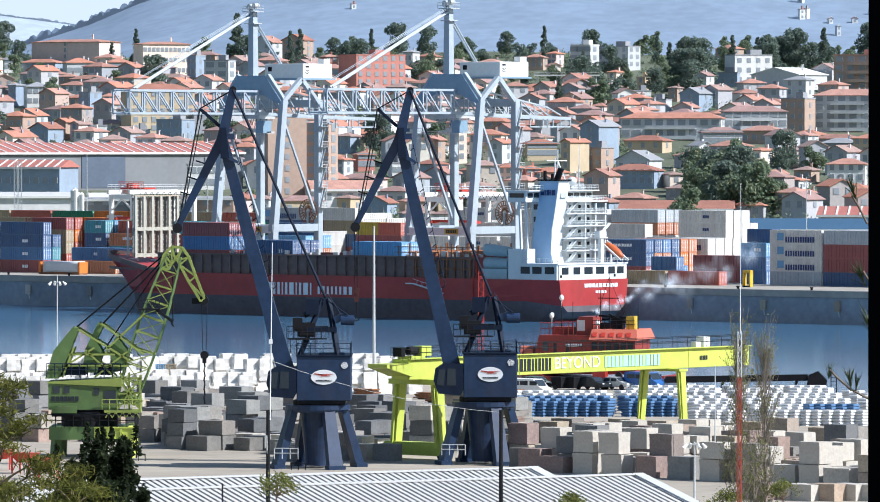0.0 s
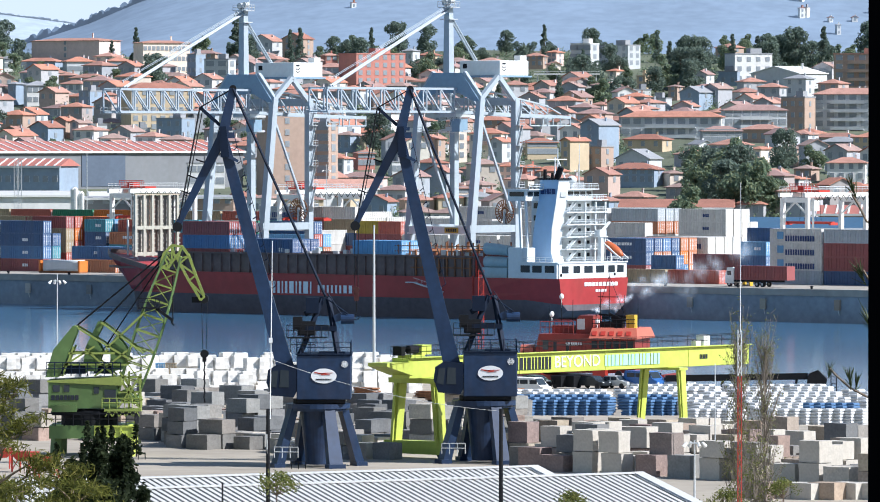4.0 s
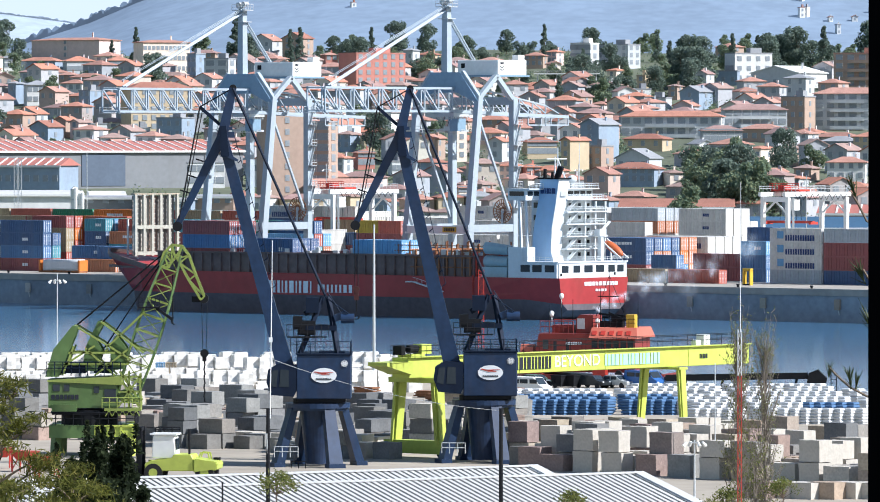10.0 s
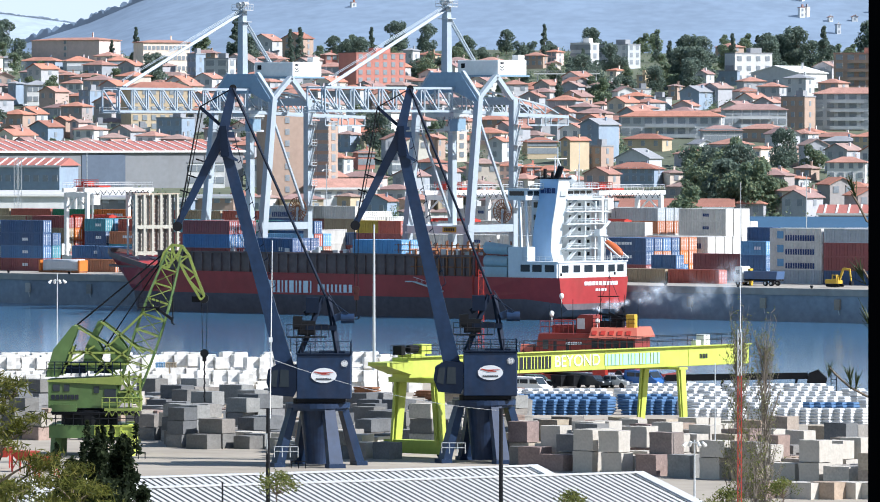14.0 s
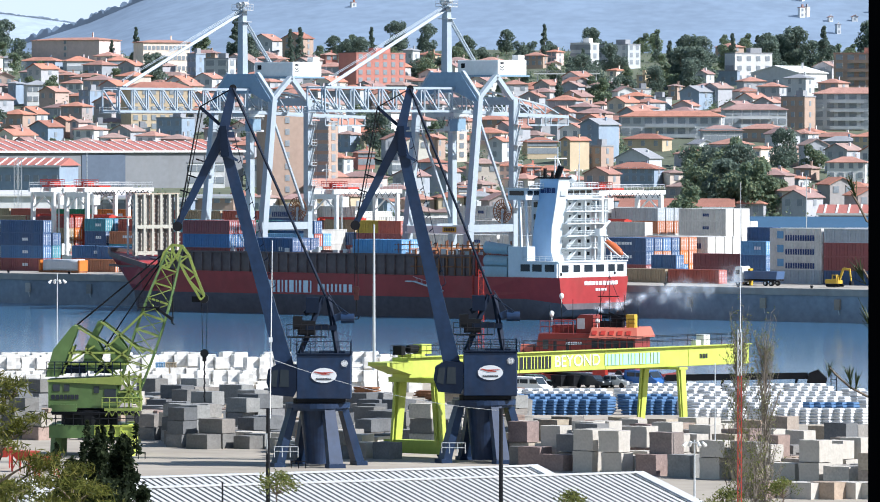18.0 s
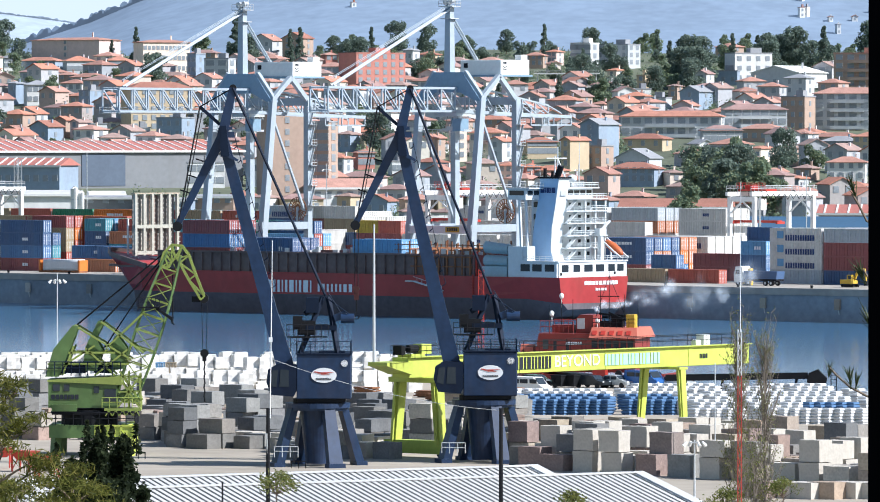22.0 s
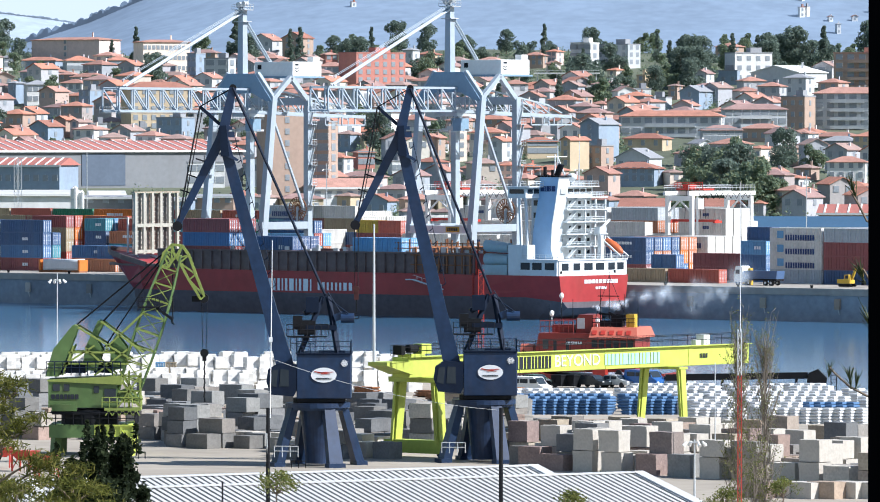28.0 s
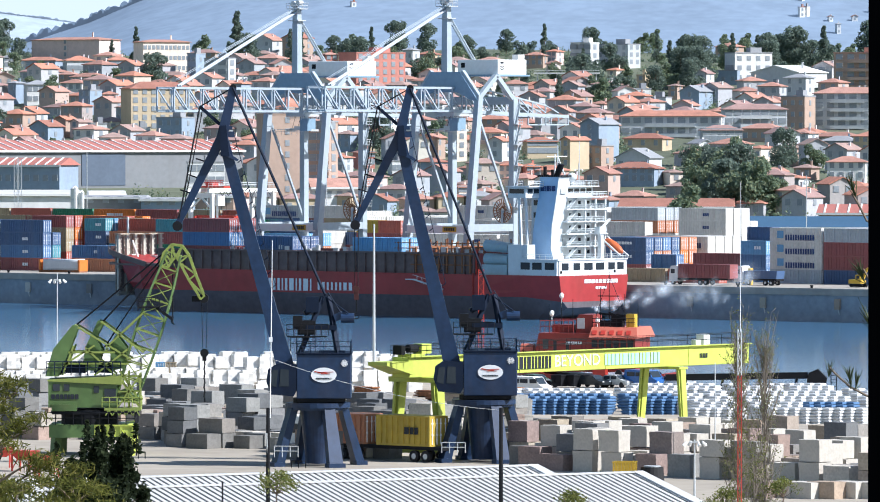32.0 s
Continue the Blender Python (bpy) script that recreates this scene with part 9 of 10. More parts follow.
def cypress(x, y, z0, h, r, seed, tops=3):
    """A dark evergreen: lumps of foliage on rising limbs, with gaps and several ragged tops."""
    rnd = random.Random(seed)
    t = thing("evergreen_tree", pose(x, y, z0), "dark dense evergreen with a ragged pointed top", "tree", "dark evergreens")
    bm = B()
    tube(bm, (0, 0, 0), (0, 0, h * 0.9), 0.16, 8, 0.04)
    pts = []
    for i in range(46):
        k = rnd.random() ** 0.8
        a = rnd.random() * 2 * math.pi
        rr = r * (1.05 * (1 - k) + 0.06) * math.sqrt(rnd.random()) * 1.15
        c = Vector((rr * math.cos(a), rr * math.sin(a), h * (0.79 + 0.195 * k)))
        tube(bm, (0, 0, c.z - 0.5), c, 0.03, 4, 0.01)
        s = r * rnd.uniform(0.10, 0.26) * (1.1 - 0.5 * k)
        for _ in range(190):
            v = Vector((rnd.gauss(0, 1), rnd.gauss(0, 1), rnd.gauss(0, 1.3)))
            pts.append(tuple(c + v * s * 0.62))
    for i in range(tops):
        a = rnd.random() * 6.28
        c = Vector((0.45 * r * math.cos(a), 0.45 * r * math.sin(a), h * rnd.uniform(0.93, 0.975)))
        for _ in range(150):
            k = rnd.random()
            pts.append(tuple(c + Vector((rnd.gauss(0, 0.11 * (1.1 - k)), rnd.gauss(0, 0.11 * (1.1 - k)), 0.9 * k))))
    part("trunk", bm, BARK, t)
    link("crown", leaves(pts, 0.085, seed, "foliage", LEAFN), t)


cypress(-9.85, 200, 0.0, 18.9, 1.05, 4)
cypress(-10.55, 199, 0.0, 18.8, 1.0, 14)
cypress(-11.6, 203, 0.0, 17.9, 1.1, 6)
cypress(-10.2, 197, 0.0, 17.4, 1.35, 9)


def sparse_poplar(x, y, h, w, n, seed, material, leafs, label, size=0.05):
    """A narrow tree in thin leaf: rising twigs and scattered leaves."""
    rnd = random.Random(seed)
    t = thing("poplar", pose(x, y, 0), label, "tree", "thin-leaved trees")
    bm = B()
    tube(bm, (0, 0, 0), (0, 0, h * 0.97), 0.14, 7, 0.02)
    pts = []
    for i in range(n):
        z = h * (0.30 + 0.62 * rnd.random())
        a = rnd.random() * 2 * math.pi
        ln = (0.45 + 0.8 * rnd.random()) * w * (1.35 - 0.9 * (z / h))
        up = rnd.uniform(0.9, 2.4)
        p0 = Vector((0, 0, z))
        p1 = p0 + Vector((ln * 0.55 * math.cos(a), ln * 0.55 * math.sin(a), up * 0.45))
        p2 = p0 + Vector((ln * math.cos(a + 0.2), ln * math.sin(a + 0.2), up))
        tube(bm, p0, p1, 0.022, 4, 0.014)
        tube(bm, p1, p2, 0.014, 4, 0.006)
        for _ in range(2):
            q = p1.lerp(p2, rnd.random())
            e = q + Vector((rnd.gauss(0, 0.22), rnd.gauss(0, 0.22), rnd.uniform(0.1, 0.6)))
            tube(bm, q, e, 0.008, 3, 0.004)
            for _ in range(leafs):
                pts.append(tuple(q.lerp(e, rnd.random()) + Vector((rnd.gauss(0, 0.07), rnd.gauss(0, 0.07), rnd.gauss(0, 0.07)))))
    part("trunk", bm, BARKG, t)
    link("crown", leaves(pts, size, seed, "leaves", material), t)


BARKG = mat("grey_bark", (0.20, 0.17, 0.14), 0.9, 0.0, 0.3, 4, 0.3)
sparse_poplar(14.15, 305, 19.2, 0.95, 270, 5, LEAFG, 6, "slim poplar in thin spring leaf before the stone yard")
sparse_poplar(15.3, 303, 19.0, 1.0, 290, 6, LEAFG, 4, "slim poplar almost bare of leaves", size=0.045)
sparse_poplar(14.7, 300, 13.5, 0.75, 120, 7, LEAFG, 9, "low thin-leaved poplar between two taller ones")


def shrub(x, y, z, r, seed, label):
    rnd = random.Random(seed)
    t = thing("shrub", pose(x, y, 0), label, "shrub", "shrubs before the shed")
    pts = []
    bm = B()
    tube(bm, (0, 0, 0), (0, 0, z - r * 0.5), 0.07, 6, 0.03)
    for i in range(26):
        a, k = rnd.random() * 6.28, rnd.random()
        p = Vector((r * k * math.cos(a), r * k * math.sin(a), z - 0.35 * r - r * 0.8 * k * rnd.random() + rnd.uniform(0, 0.35) * r))
        tube(bm, (0, 0, z - r), p, 0.016, 4, 0.006)
        for _ in range(36):
            pts.append(tuple(p + Vector((rnd.gauss(0, 0.16 * r), rnd.gauss(0, 0.16 * r), rnd.gauss(0, 0.13 * r)))))
    part("trunk", bm, BARK, t)
    link("crown", leaves(pts, 0.055, seed, "leaves", LEAFG), t)


shrub(-6.35, 250, 14.9, 0.85, 31, "light green shrub top before the shed roof")
shrub(5.15, 250, 14.1, 0.75, 32, "light green shrub top before the shed roof")
shrub(13.2, 300, 11.5, 0.9, 33, "thin green shrub at the foot of the poplars")
shrub(16.0, 300, 12.0, 0.9, 34, "thin green shrub at the foot of the poplars")


# the red and white lattice mast with its whip
def lattice_mast():
    t = thing("radio_mast", pose(13.75, 296, 0), "red and white lattice radio mast with a thin whip", "mast")
    t.scale = (0.55, 0.55, 1.06)
    for k in range(18):
        z = 1.0 * k
        bm = B()
        for a in range(3):
            c = Vector((0.21 * math.cos(2.09 * a), 0.21 * math.sin(2.09 * a), z))
            n = Vector((0.21 * math.cos(2.09 * (a + 1)), 0.21 * math.sin(2.09 * (a + 1)), z))
            tube(bm, c, c + Vector((0, 0, 1)), 0.028, 5)
            tube(bm, c, n + Vector((0, 0, 0.5)), 0.014, 4)
            tube(bm, n + Vector((0, 0, 0.5)), c + Vector((0, 0, 1)), 0.014, 4)
        part("mast_section", bm, REDP if k in (9, 10, 11, 12, 13, 14, 15) else LETW, t)
    part("whip", one(tube, (0.1, 0, 17.9), (0.12, 0, 24.4), 0.035, 6, 0.022), LETW, t)


lattice_mast()
t = thing("lattice_ladder_mast", pose(4.6, 720, 0), "slim red lattice mast standing on the near quay", "mast")
for k in range(13):
    bm = B()
    for sx, sy in ((-0.3, -0.3), (0.3, -0.3), (0.3, 0.3), (-0.3, 0.3)):
        strut(bm, (sx, sy, k), (sx, sy, k + 0.98), 0.08, 0.08)
    for sy in (-0.3, 0.3):
        strut(bm, (-0.3, sy, k), (0.3, sy, k + 0.5), 0.05, 0.05)
        strut(bm, (0.3, sy, k + 0.5), (-0.3, sy, k + 0.98), 0.05, 0.05)
    part("mast_section", bm, REDP, t)


def street_pole(x, y, h, dark, whip, label):
    t = thing("pole", pose(x, y, 0), label, "pole")
    part("shaft", one(tube, (0, 0, 0), (0, 0, h), 0.15 if h > 10 else 0.06, 10, 0.11 if h > 10 else 0.05), BLACK if dark else STEEL, t)
    if whip:
        part("whip", one(tube, (0.12, 0, h - 0.6), (0.26, 0, h + whip), 0.038, 6, 0.024), LETW, t)
        bm = B()
        tube(bm, (0.05, 0, h - 4.5), (-0.08, -0.1, h - 1.5), 0.05, 6)
        part("cable_wrap", bm, STEEL, t)
        bmk = one(box, 0.16, 0, h + 3.9, 0.22, 0.12, 0.28)
        part("clamp", bmk, LETW, t)


street_pole(-10.15, 380, 11.9, True, 9.9, "black pole carrying a thin white whip aerial")
street_pole(3.6, 380, 11.9, True, 0, "plain black pole before the shed")
street_pole(-12.5, 370, 8.1, True, 0, "short thin dark post before the shed")
bm = B()
rope(bm, (-9.95, 380, 14.8), (3.6, 380, 11.75), 0.5, 0.011)
tagged(part("overhead_wire", bm, STEEL), "thin slack wire strung between the poles", "wire")


# dark jamb and pine twigs close to the camera
bm = B()
box(bm, 0.0, 0, 0, 0.34, 0.3, 5.0)
bmesh.ops.bevel(bm, geom=bm.edges[:], offset=0.05, segments=3, affect="EDGES")
jamb = part("trim_jamb", bm, mat("matt_black", (0.003, 0.003, 0.004), 1.0, 0.0, 0.2, 3, 0.0, spec=0.0))
jamb.matrix_basis = pose(0.8415, 10.0, 25.5)
tagged(jamb, "black painted post beside the viewpoint", "post", kind="structure")


BRANCH = thing("pine_sapling", pose(0, 0, 0), "dark pine sapling whose needled twigs reach into view", "sapling")
part("trunk", one(tube, (0.93, 12.0, 25.0), (0.93, 12.0, 28.2), 0.02, 8, 0.01), BARK, BRANCH)


def pine_twig(px0, seed):
    """Needles round a bent twig, a few metres from the eye."""
    rnd = random.Random(seed)
    stem, tufts, label = px0
    t = BRANCH
    bm = B()
    stem = [(0.93, 12.0, stem[0][2] + 0.03)] + list(stem)
    for a, b in zip(stem, stem[1:]):
        tube(bm, a, b, 0.0022, 5)
    part("stem", bm, BARK, t)
    for i, (c, d, ln, n) in enumerate(tufts):
        bm = B()
        c, d = Vector(c), Vector(d).normalized()
        for _ in range(n):
            b = c + d * rnd.uniform(-0.5, 0.2) * ln
            e = b + (d + Vector((rnd.gauss(0, 0.28), rnd.gauss(0, 0.28), rnd.gauss(0, 0.28)))).normalized() * ln * rnd.uniform(0.6, 1.1)
            tube(bm, b, e, 0.0011, 3, 0.0005)
        part("needle_tuft", bm, LEAFT, t)


LEAFT = mat("twig_needles", (0.05, 0.065, 0.02), 0.6, 0.0, 0.3, 8, 0.0)
pine_twig(([(0.7955, 12.0, 27.839), (0.7798, 12.0, 27.8704), (0.7672, 12.0, 27.8913)],
           [((0.7693, 12.0, 27.8986), (-0.35, 0, 0.9), 0.0293, 26)], 'dark pine twig hanging into view'), 32)
pine_twig(([(0.82, 12.0, 27.5043), (0.7959, 12.0, 27.5137), (0.7645, 12.0, 27.5305), (0.7384, 12.0, 27.5535), (0.7258, 12.0, 27.5671)],
           [((0.7258, 12.0, 27.5598), (0.1, 0, 0.9), 0.023, 14), ((0.7635, 12.0, 27.5409), (-0.1, 0, 1), 0.0293, 22), ((0.776, 12.0, 27.5347), (0.25, 0, 1), 0.0272, 20)], 'dark pine twig with upright needle tufts'), 40)
pine_twig(([(0.8197, 12.0, 27.7083), (0.8009, 12.0, 27.7292), (0.7883, 12.0, 27.7502)],
           [((0.7862, 12.0, 27.7376), (-0.4, 0, 0.8), 0.0355, 26), ((0.801, 12.0, 27.6508), (-0.3, 0, 0.9), 0.0418, 20)], 'dark ragged pine twig beside the post'), 37)
# ---- red machines behind the trees, vehicles, birds, smoke ----
def tyre(t, x, y, r, w, name="wheel"):
    bm = one(tube, (x, y - w / 2, r), (x, y + w / 2, r), r, 18)
    wh = part(name, bm, TYRE, t)
    part("rim", one(tube, (x, y - w / 2 - 0.02, r), (x, y + w / 2 + 0.02, r), r * 0.5, 12), STEEL, wh)
    return wh


def forklift():
    """A heavy lift truck with a long low tail; it drives towards +x."""
    t = thing("lift_truck", pose(0, 0, 0), "heavy lime-green lift truck with a white cab and dark mast", "lift truck")
    bm = B()
    prism(bm, [(-1.6, 0.9), (2.4, 0.9), (2.4, 1.5), (1.9, 1.75), (0.2, 1.9), (0.0, 2.25), (-1.4, 2.25), (-1.6, 1.9)], -1.35, 1.35)
    bmesh.ops.bevel(bm, geom=bm.edges[:], offset=0.06, segments=1, affect="EDGES")
    chassis = part("chassis", bm, LIME, t)
    bm = B()
    prism(bm, [(-3.5, 1.0), (-1.62, 0.75), (-1.62, 1.95), (-2.5, 1.8), (-3.4, 1.7), (-3.6, 1.55)], -1.45, 1.45)
    bmesh.ops.bevel(bm, geom=bm.edges[:], offset=0.08, segments=2, affect="EDGES")
    tail = part("counterweight", bm, LIME, t)
    for k in range(4):
        part("vent_slot", one(box, -3.2 + 0.24 * k, -1.46, 1.12, 0.1, 0.04, 0.38), BLACK, tail)
    bm = B()
    for a, b in (((-1.75, 1.85), (-1.95, 2.35)), ((-1.95, 2.35), (-2.55, 2.3)), ((-2.55, 2.3), (-2.65, 1.75))):
        for y in (-1.2, -0.2):
            strut(bm, (a[0], y, a[1]), (b[0], y, b[1]), 0.1)
    part("engine_guard", bm, LIME, tail)
    part("fuel_cap", one(box, -3.15, -0.9, 1.7, 0.5, 0.5, 0.22), BLACK, tail)
    part("exhaust", one(tube, (-1.2, 0.9, 2.2), (-1.2, 0.9, 4.3), 0.1, 10), BLACK, chassis)
    part("mudguard", one(box, 1.7, -1.4, 1.55, 1.7, 0.5, 0.12), LIME, chassis)
    bm = B()
    prism(bm, [(-0.1, 1.9), (1.9, 1.9), (1.8, 3.75), (0.05, 3.75)], -0.95, 0.95)
    bmesh.ops.bevel(bm, geom=bm.edges[:], offset=0.07, segments=2, affect="EDGES")
    cab = part("cab", bm, WHITE, t, "white driver's cab")
    for x, w in ((0.5, 0.75), (1.4, 0.7)):
        part("cab_window", one(box, x, -0.97, 2.65, w, 0.05, 0.85), GLASS, cab)
    part("rear_window", one(box, -0.06, 0, 2.6, 0.05, 1.4, 0.9), GLASS, cab)
    part("cab_roof", one(box, 0.92, 0, 3.78, 2.2, 2.1, 0.14), WHITE, cab)
    bm = B()
    rail(bm, [(-0.1, -1.0, 3.92), (1.9, -1.0, 3.92)], 0.4, 0.05, 0.6)
    part("lamp_bar", bm, BLACK, cab)
    for x in (-2.5, 1.7):
        for y in (-1.1, 1.1):
            wheel = part("wheel", one(tube, (x, y - 0.3, 0.75), (x, y + 0.3, 0.75), 0.75, 18), TYRE, t)
            part("rim", one(tube, (x, y - 0.31, 0.75), (x, y + 0.31, 0.75), 0.36, 12), LIME, wheel)
    mast = part("mast", one(box, 2.95, -0.7, 0.4, 0.45, 0.3, 4.0), BLACK, t)
    part("mast_rail", one(box, 2.95, 0.7, 0.4, 0.45, 0.3, 4.0), BLACK, mast)
    part("mast_crossbar", one(box, 2.95, 0, 4.1, 0.35, 1.7, 0.3), BLACK, mast)
    part("carriage", one(box, 3.3, 0, 0.5, 0.25, 2.4, 1.1), BLACK, mast)
    for y in (-0.7, 0.7):
        part("fork", one(box, 4.4, y, 0.2, 2.1, 0.28, 0.14), BLACK, mast)
    return t


lift_truck = forklift()


def road_train():
    """A long trailer with two containers that waits at the cranes near the end."""
    t = thing("container_trailer", pose(0, 0, 0), "flat trailer carrying a brown and a yellow container", "trailer")
    part("trailer_bed", one(box, 0, 0, 1.05, 15.4, 2.3, 0.3), BLACK, t)
    for x in (-6.2, -4.9, -3.6, 4.6, 5.9):
        for y in (-1.0, 1.0):
            tyre(t, x, y, 0.5, 0.35)
    for x, col, mk in ((-4.0, "rust", None), (3.4, "yellow", "small")):
        body = link("container", container_data(BODY20, CMAT[col]), t, "rust-brown container" if col == "rust" else "yellow container with a dark mark")
        body.matrix_basis = pose(x, 0, 1.36)
        for y in (-0.56, 0.56):
            d = link("door", container_data(DOORM, CDOOR_LIT[col], LETW), body)
            d.location = (2.99, y, 0)
        if mk:
            link("mark", container_data(MARKM[mk], LETB), body)
    bm = B()
    prism(bm, [(-10.2, 0.7), (-8.1, 0.7), (-8.1, 3.5), (-9.3, 3.7), (-10.1, 2.2)], -1.2, 1.2)
    bmesh.ops.bevel(bm, geom=bm.edges[:], offset=0.06, segments=1, affect="EDGES")
    cab = part("cab", bm, WHITE, t, "white tractor cab")
    part("cab_window", one(box, -9.1, -1.22, 2.1, 0.9, 0.05, 0.8), GLASS, cab)
    part("grille", one(box, -10.2, 0, 0.9, 0.06, 1.8, 0.8), BLACK, cab)
    part("coupling", one(box, -8.0, 0, 0.8, 1.4, 1.0, 0.25), BLACK, t)
    for y in (-1.0, 1.0):
        tyre(t, -9.3, y, 0.5, 0.35)
    return t


def set_down():
    """What the lorry leaves in the yard: a slatted yellow crate and a drum in dark wrapping."""
    c = thing("crate", pose(0, 0, 0), "yellow slatted steel crate set down on the yard", "crate")
    part("base", one(box, 0, 0, 0, 1.9, 1.2, 0.14), YELLOW, c)
    for k in range(7):
        part("slat", one(box, -0.84 + 0.28 * k, -0.56, 0.14, 0.14, 0.06, 1.5), YELLOW, c)
        part("slat", one(box, -0.84 + 0.28 * k, 0.56, 0.14, 0.14, 0.06, 1.5), YELLOW, c)
    part("rim", one(box, 0, -0.57, 1.6, 1.9, 0.1, 0.1), YELLOW, c)
    part("rim", one(box, 0, 0.57, 1.6, 1.9, 0.1, 0.1), YELLOW, c)
    d = thing("drum", pose(0, 0, 0), "low round drum in black wrapping with a pale band", "drum")
    bm = one(tube, (0, 0, 0), (0, 0, 1.25), 1.0, 20, 0.92)
    part("body", bm, TYRE, d)
    part("band", one(tube, (0, 0, 1.24), (0, 0, 1.34), 0.7, 20), STEEL, d)
    return c, d


crate, drum = set_down()


trailer = road_train()


def quay_truck(col, label, load_col=None):
    """A lorry: white cab, dark bed; it faces -x."""
    t = thing("lorry", pose(0, 0, 0), label, "lorry")
    bm = B()
    prism(bm, [(-4.9, 0.6), (-2.9, 0.6), (-2.9, 3.3), (-3.2, 3.6), (-4.5, 3.5), (-4.9, 2.0)], -1.2, 1.2)
    cab = part("cab", bm, WHITE, t)
    part("windscreen", one(strut, (-4.93, 0, 2.1), (-4.6, 0, 3.2), 2.0, 0.06), GLASS, cab)
    part("side_window", one(box, -4.0, -1.22, 2.1, 0.9, 0.05, 0.8), GLASS, cab)
    part("bed", one(box, 1.2, 0, 0.9, 7.6 if load_col is None else 12.0, 2.3, 0.35), BLACK, t)
    if load_col is None:
        bm = B()
        prism(bm, [(-2.4, 1.25), (5.0, 1.25), (5.2, 2.7), (-2.6, 2.7)], -1.2, 1.2)
        part("tipper", bm, CMAT[col], t)
    else:
        body = link("container", container_data(BODY40, CMAT[load_col]), t)
        body.matrix_basis = pose(3.4, 0, 1.28)
    for x in (-4.0, 2.4, 3.7):
        for y in (-1.0, 1.0):
            tyre(t, x, y, 0.5, 0.35)
    return t


tipper = quay_truck("navy", "tipper lorry with a white cab parked on the quay")
boxer = quay_truck("navy", "lorry hauling a purple-brown container along the quay", "maroon")


def excavator():
    t = thing("excavator", pose(0, 0, 0), "yellow tracked excavator with a raised arm", "excavator")
    for y in (-0.95, 0.95):
        bm = B()
        prism(bm, [(-1.7, 0.1), (1.7, 0.1), (2.0, 0.45), (1.7, 0.8), (-1.7, 0.8), (-2.0, 0.45)], y - 0.25, y + 0.25)
        part("track", bm, BLACK, t)
    bm = B()
    prism(bm, [(-2.2, 0.9), (1.4, 0.9), (1.4, 1.7), (0.2, 1.9), (-2.2, 1.9)], -1.2, 1.2)
    part("body", bm, YELLOW, t)
    cab = part("cab", one(box, 0.6, -0.7, 1.7, 1.4, 1.0, 1.4), YELLOW, t)
    part("cab_window", one(box, 0.7, -1.22, 2.1, 0.9, 0.04, 0.8), GLASS, cab)
    bm = one(strut, (1.0, 0.3, 1.6), (2.4, 0.3, 4.6), 0.4, 0.6, 0.4, 0.5)
    strut(bm, (2.4, 0.3, 4.6), (4.2, 0.3, 4.4), 0.4, 0.5)
    part("boom", bm, YELLOW, t)
    part("stick", one(strut, (4.2, 0.3, 4.6), (4.7, 0.3, 1.6), 0.3, 0.45, 0.3, 0.3), YELLOW, t)
    bm = B()
    prism(bm, [(4.4, 0.5), (5.2, 0.6), (5.1, 1.6), (4.5, 1.7)], -0.2, 0.8)
    part("bucket", bm, BLACK, t)
    return t


digger = excavator()
digger.scale = (0.75, 0.75, 0.75)
fr = thing("loading_frame", at_quay(63.4, 14.0), "yellow steel loading frame standing on the quay", "frame")
for x in (-0.75, 0.75):
    part("post", one(box, x, 0, 0.05, 0.3, 0.9, 2.9), YELLOW, fr)
part("top", one(box, 0, 0, 2.7, 1.8, 0.9, 0.5), YELLOW, fr)
part("foot", one(box, 0, 0, 0.05, 1.6, 1.2, 0.25), BLACK, fr)
# the tarpaulin-covered load on an orange flat rack at the left end of the quay
fl = thing("flat_rack", at_quay(-111.5, 12.5), "orange flat rack with a load under grey-white tarpaulin", "flat rack")
part("rack_floor", one(box, 0, 0, 0.06, 11.4, 2.4, 0.4), RUST, fl)
for x in (-5.5, 5.5):
    part("end_wall", one(box, x, 0, 0.4, 0.5, 2.4, 2.2), CMAT["orange"], fl)
bm = B()
box(bm, 0.2, 0, 0.5, 9.6, 2.2, 2.2)
bmesh.ops.subdivide_edges(bm, edges=bm.edges[:], cuts=3, use_grid_fill=True)
for v in bm.verts:
    v.co += Vector((0, 0.14 * noise.noise(v.co * 0.9), 0.22 * noise.noise(v.co * 0.7 + Vector((5, 0, 0)))))
part("tarpaulin", bm, GREYTARP := mat("grey_white_tarpaulin", (0.55, 0.57, 0.60), 0.7, 0.0, 0.12, 2, 0.3), fl, smooth=True)


# red machines half hidden by the pine
for x, y, turn in ((-36.9, 541, 12), (-34.6, 536, -30), (-32.2, 527, 20)):
    t = thing("red_hopper", pose(x, y, 0, 0, 0, turn), "orange-red steel hopper frame standing in the yard", "hopper")
    t.scale = (0.55, 0.55, 0.6)
    bm = B()
    hexa(bm, [(-0.8, -0.8, 1.6), (0.8, -0.8, 1.6), (0.8, 0.8, 1.6), (-0.8, 0.8, 1.6), (-2.0, -1.4, 2.9), (2.0, -1.4, 2.9), (2.0, 1.4, 2.9), (-2.0, 1.4, 2.9)])
    part("hopper", bm, REDP, t)
    for fx in (-1.5, 1.5):
        for fy in (-1.1, 1.1):
            part("leg", one(strut, (fx, fy, 0), (fx, fy, 2.7), 0.2, 0.2), REDP, t)
    for fx in (-1.5, 1.5):
        part("brace", one(strut, (fx, -1.1, 0.3), (fx, 1.1, 2.3), 0.12, 0.12), REDP, t)
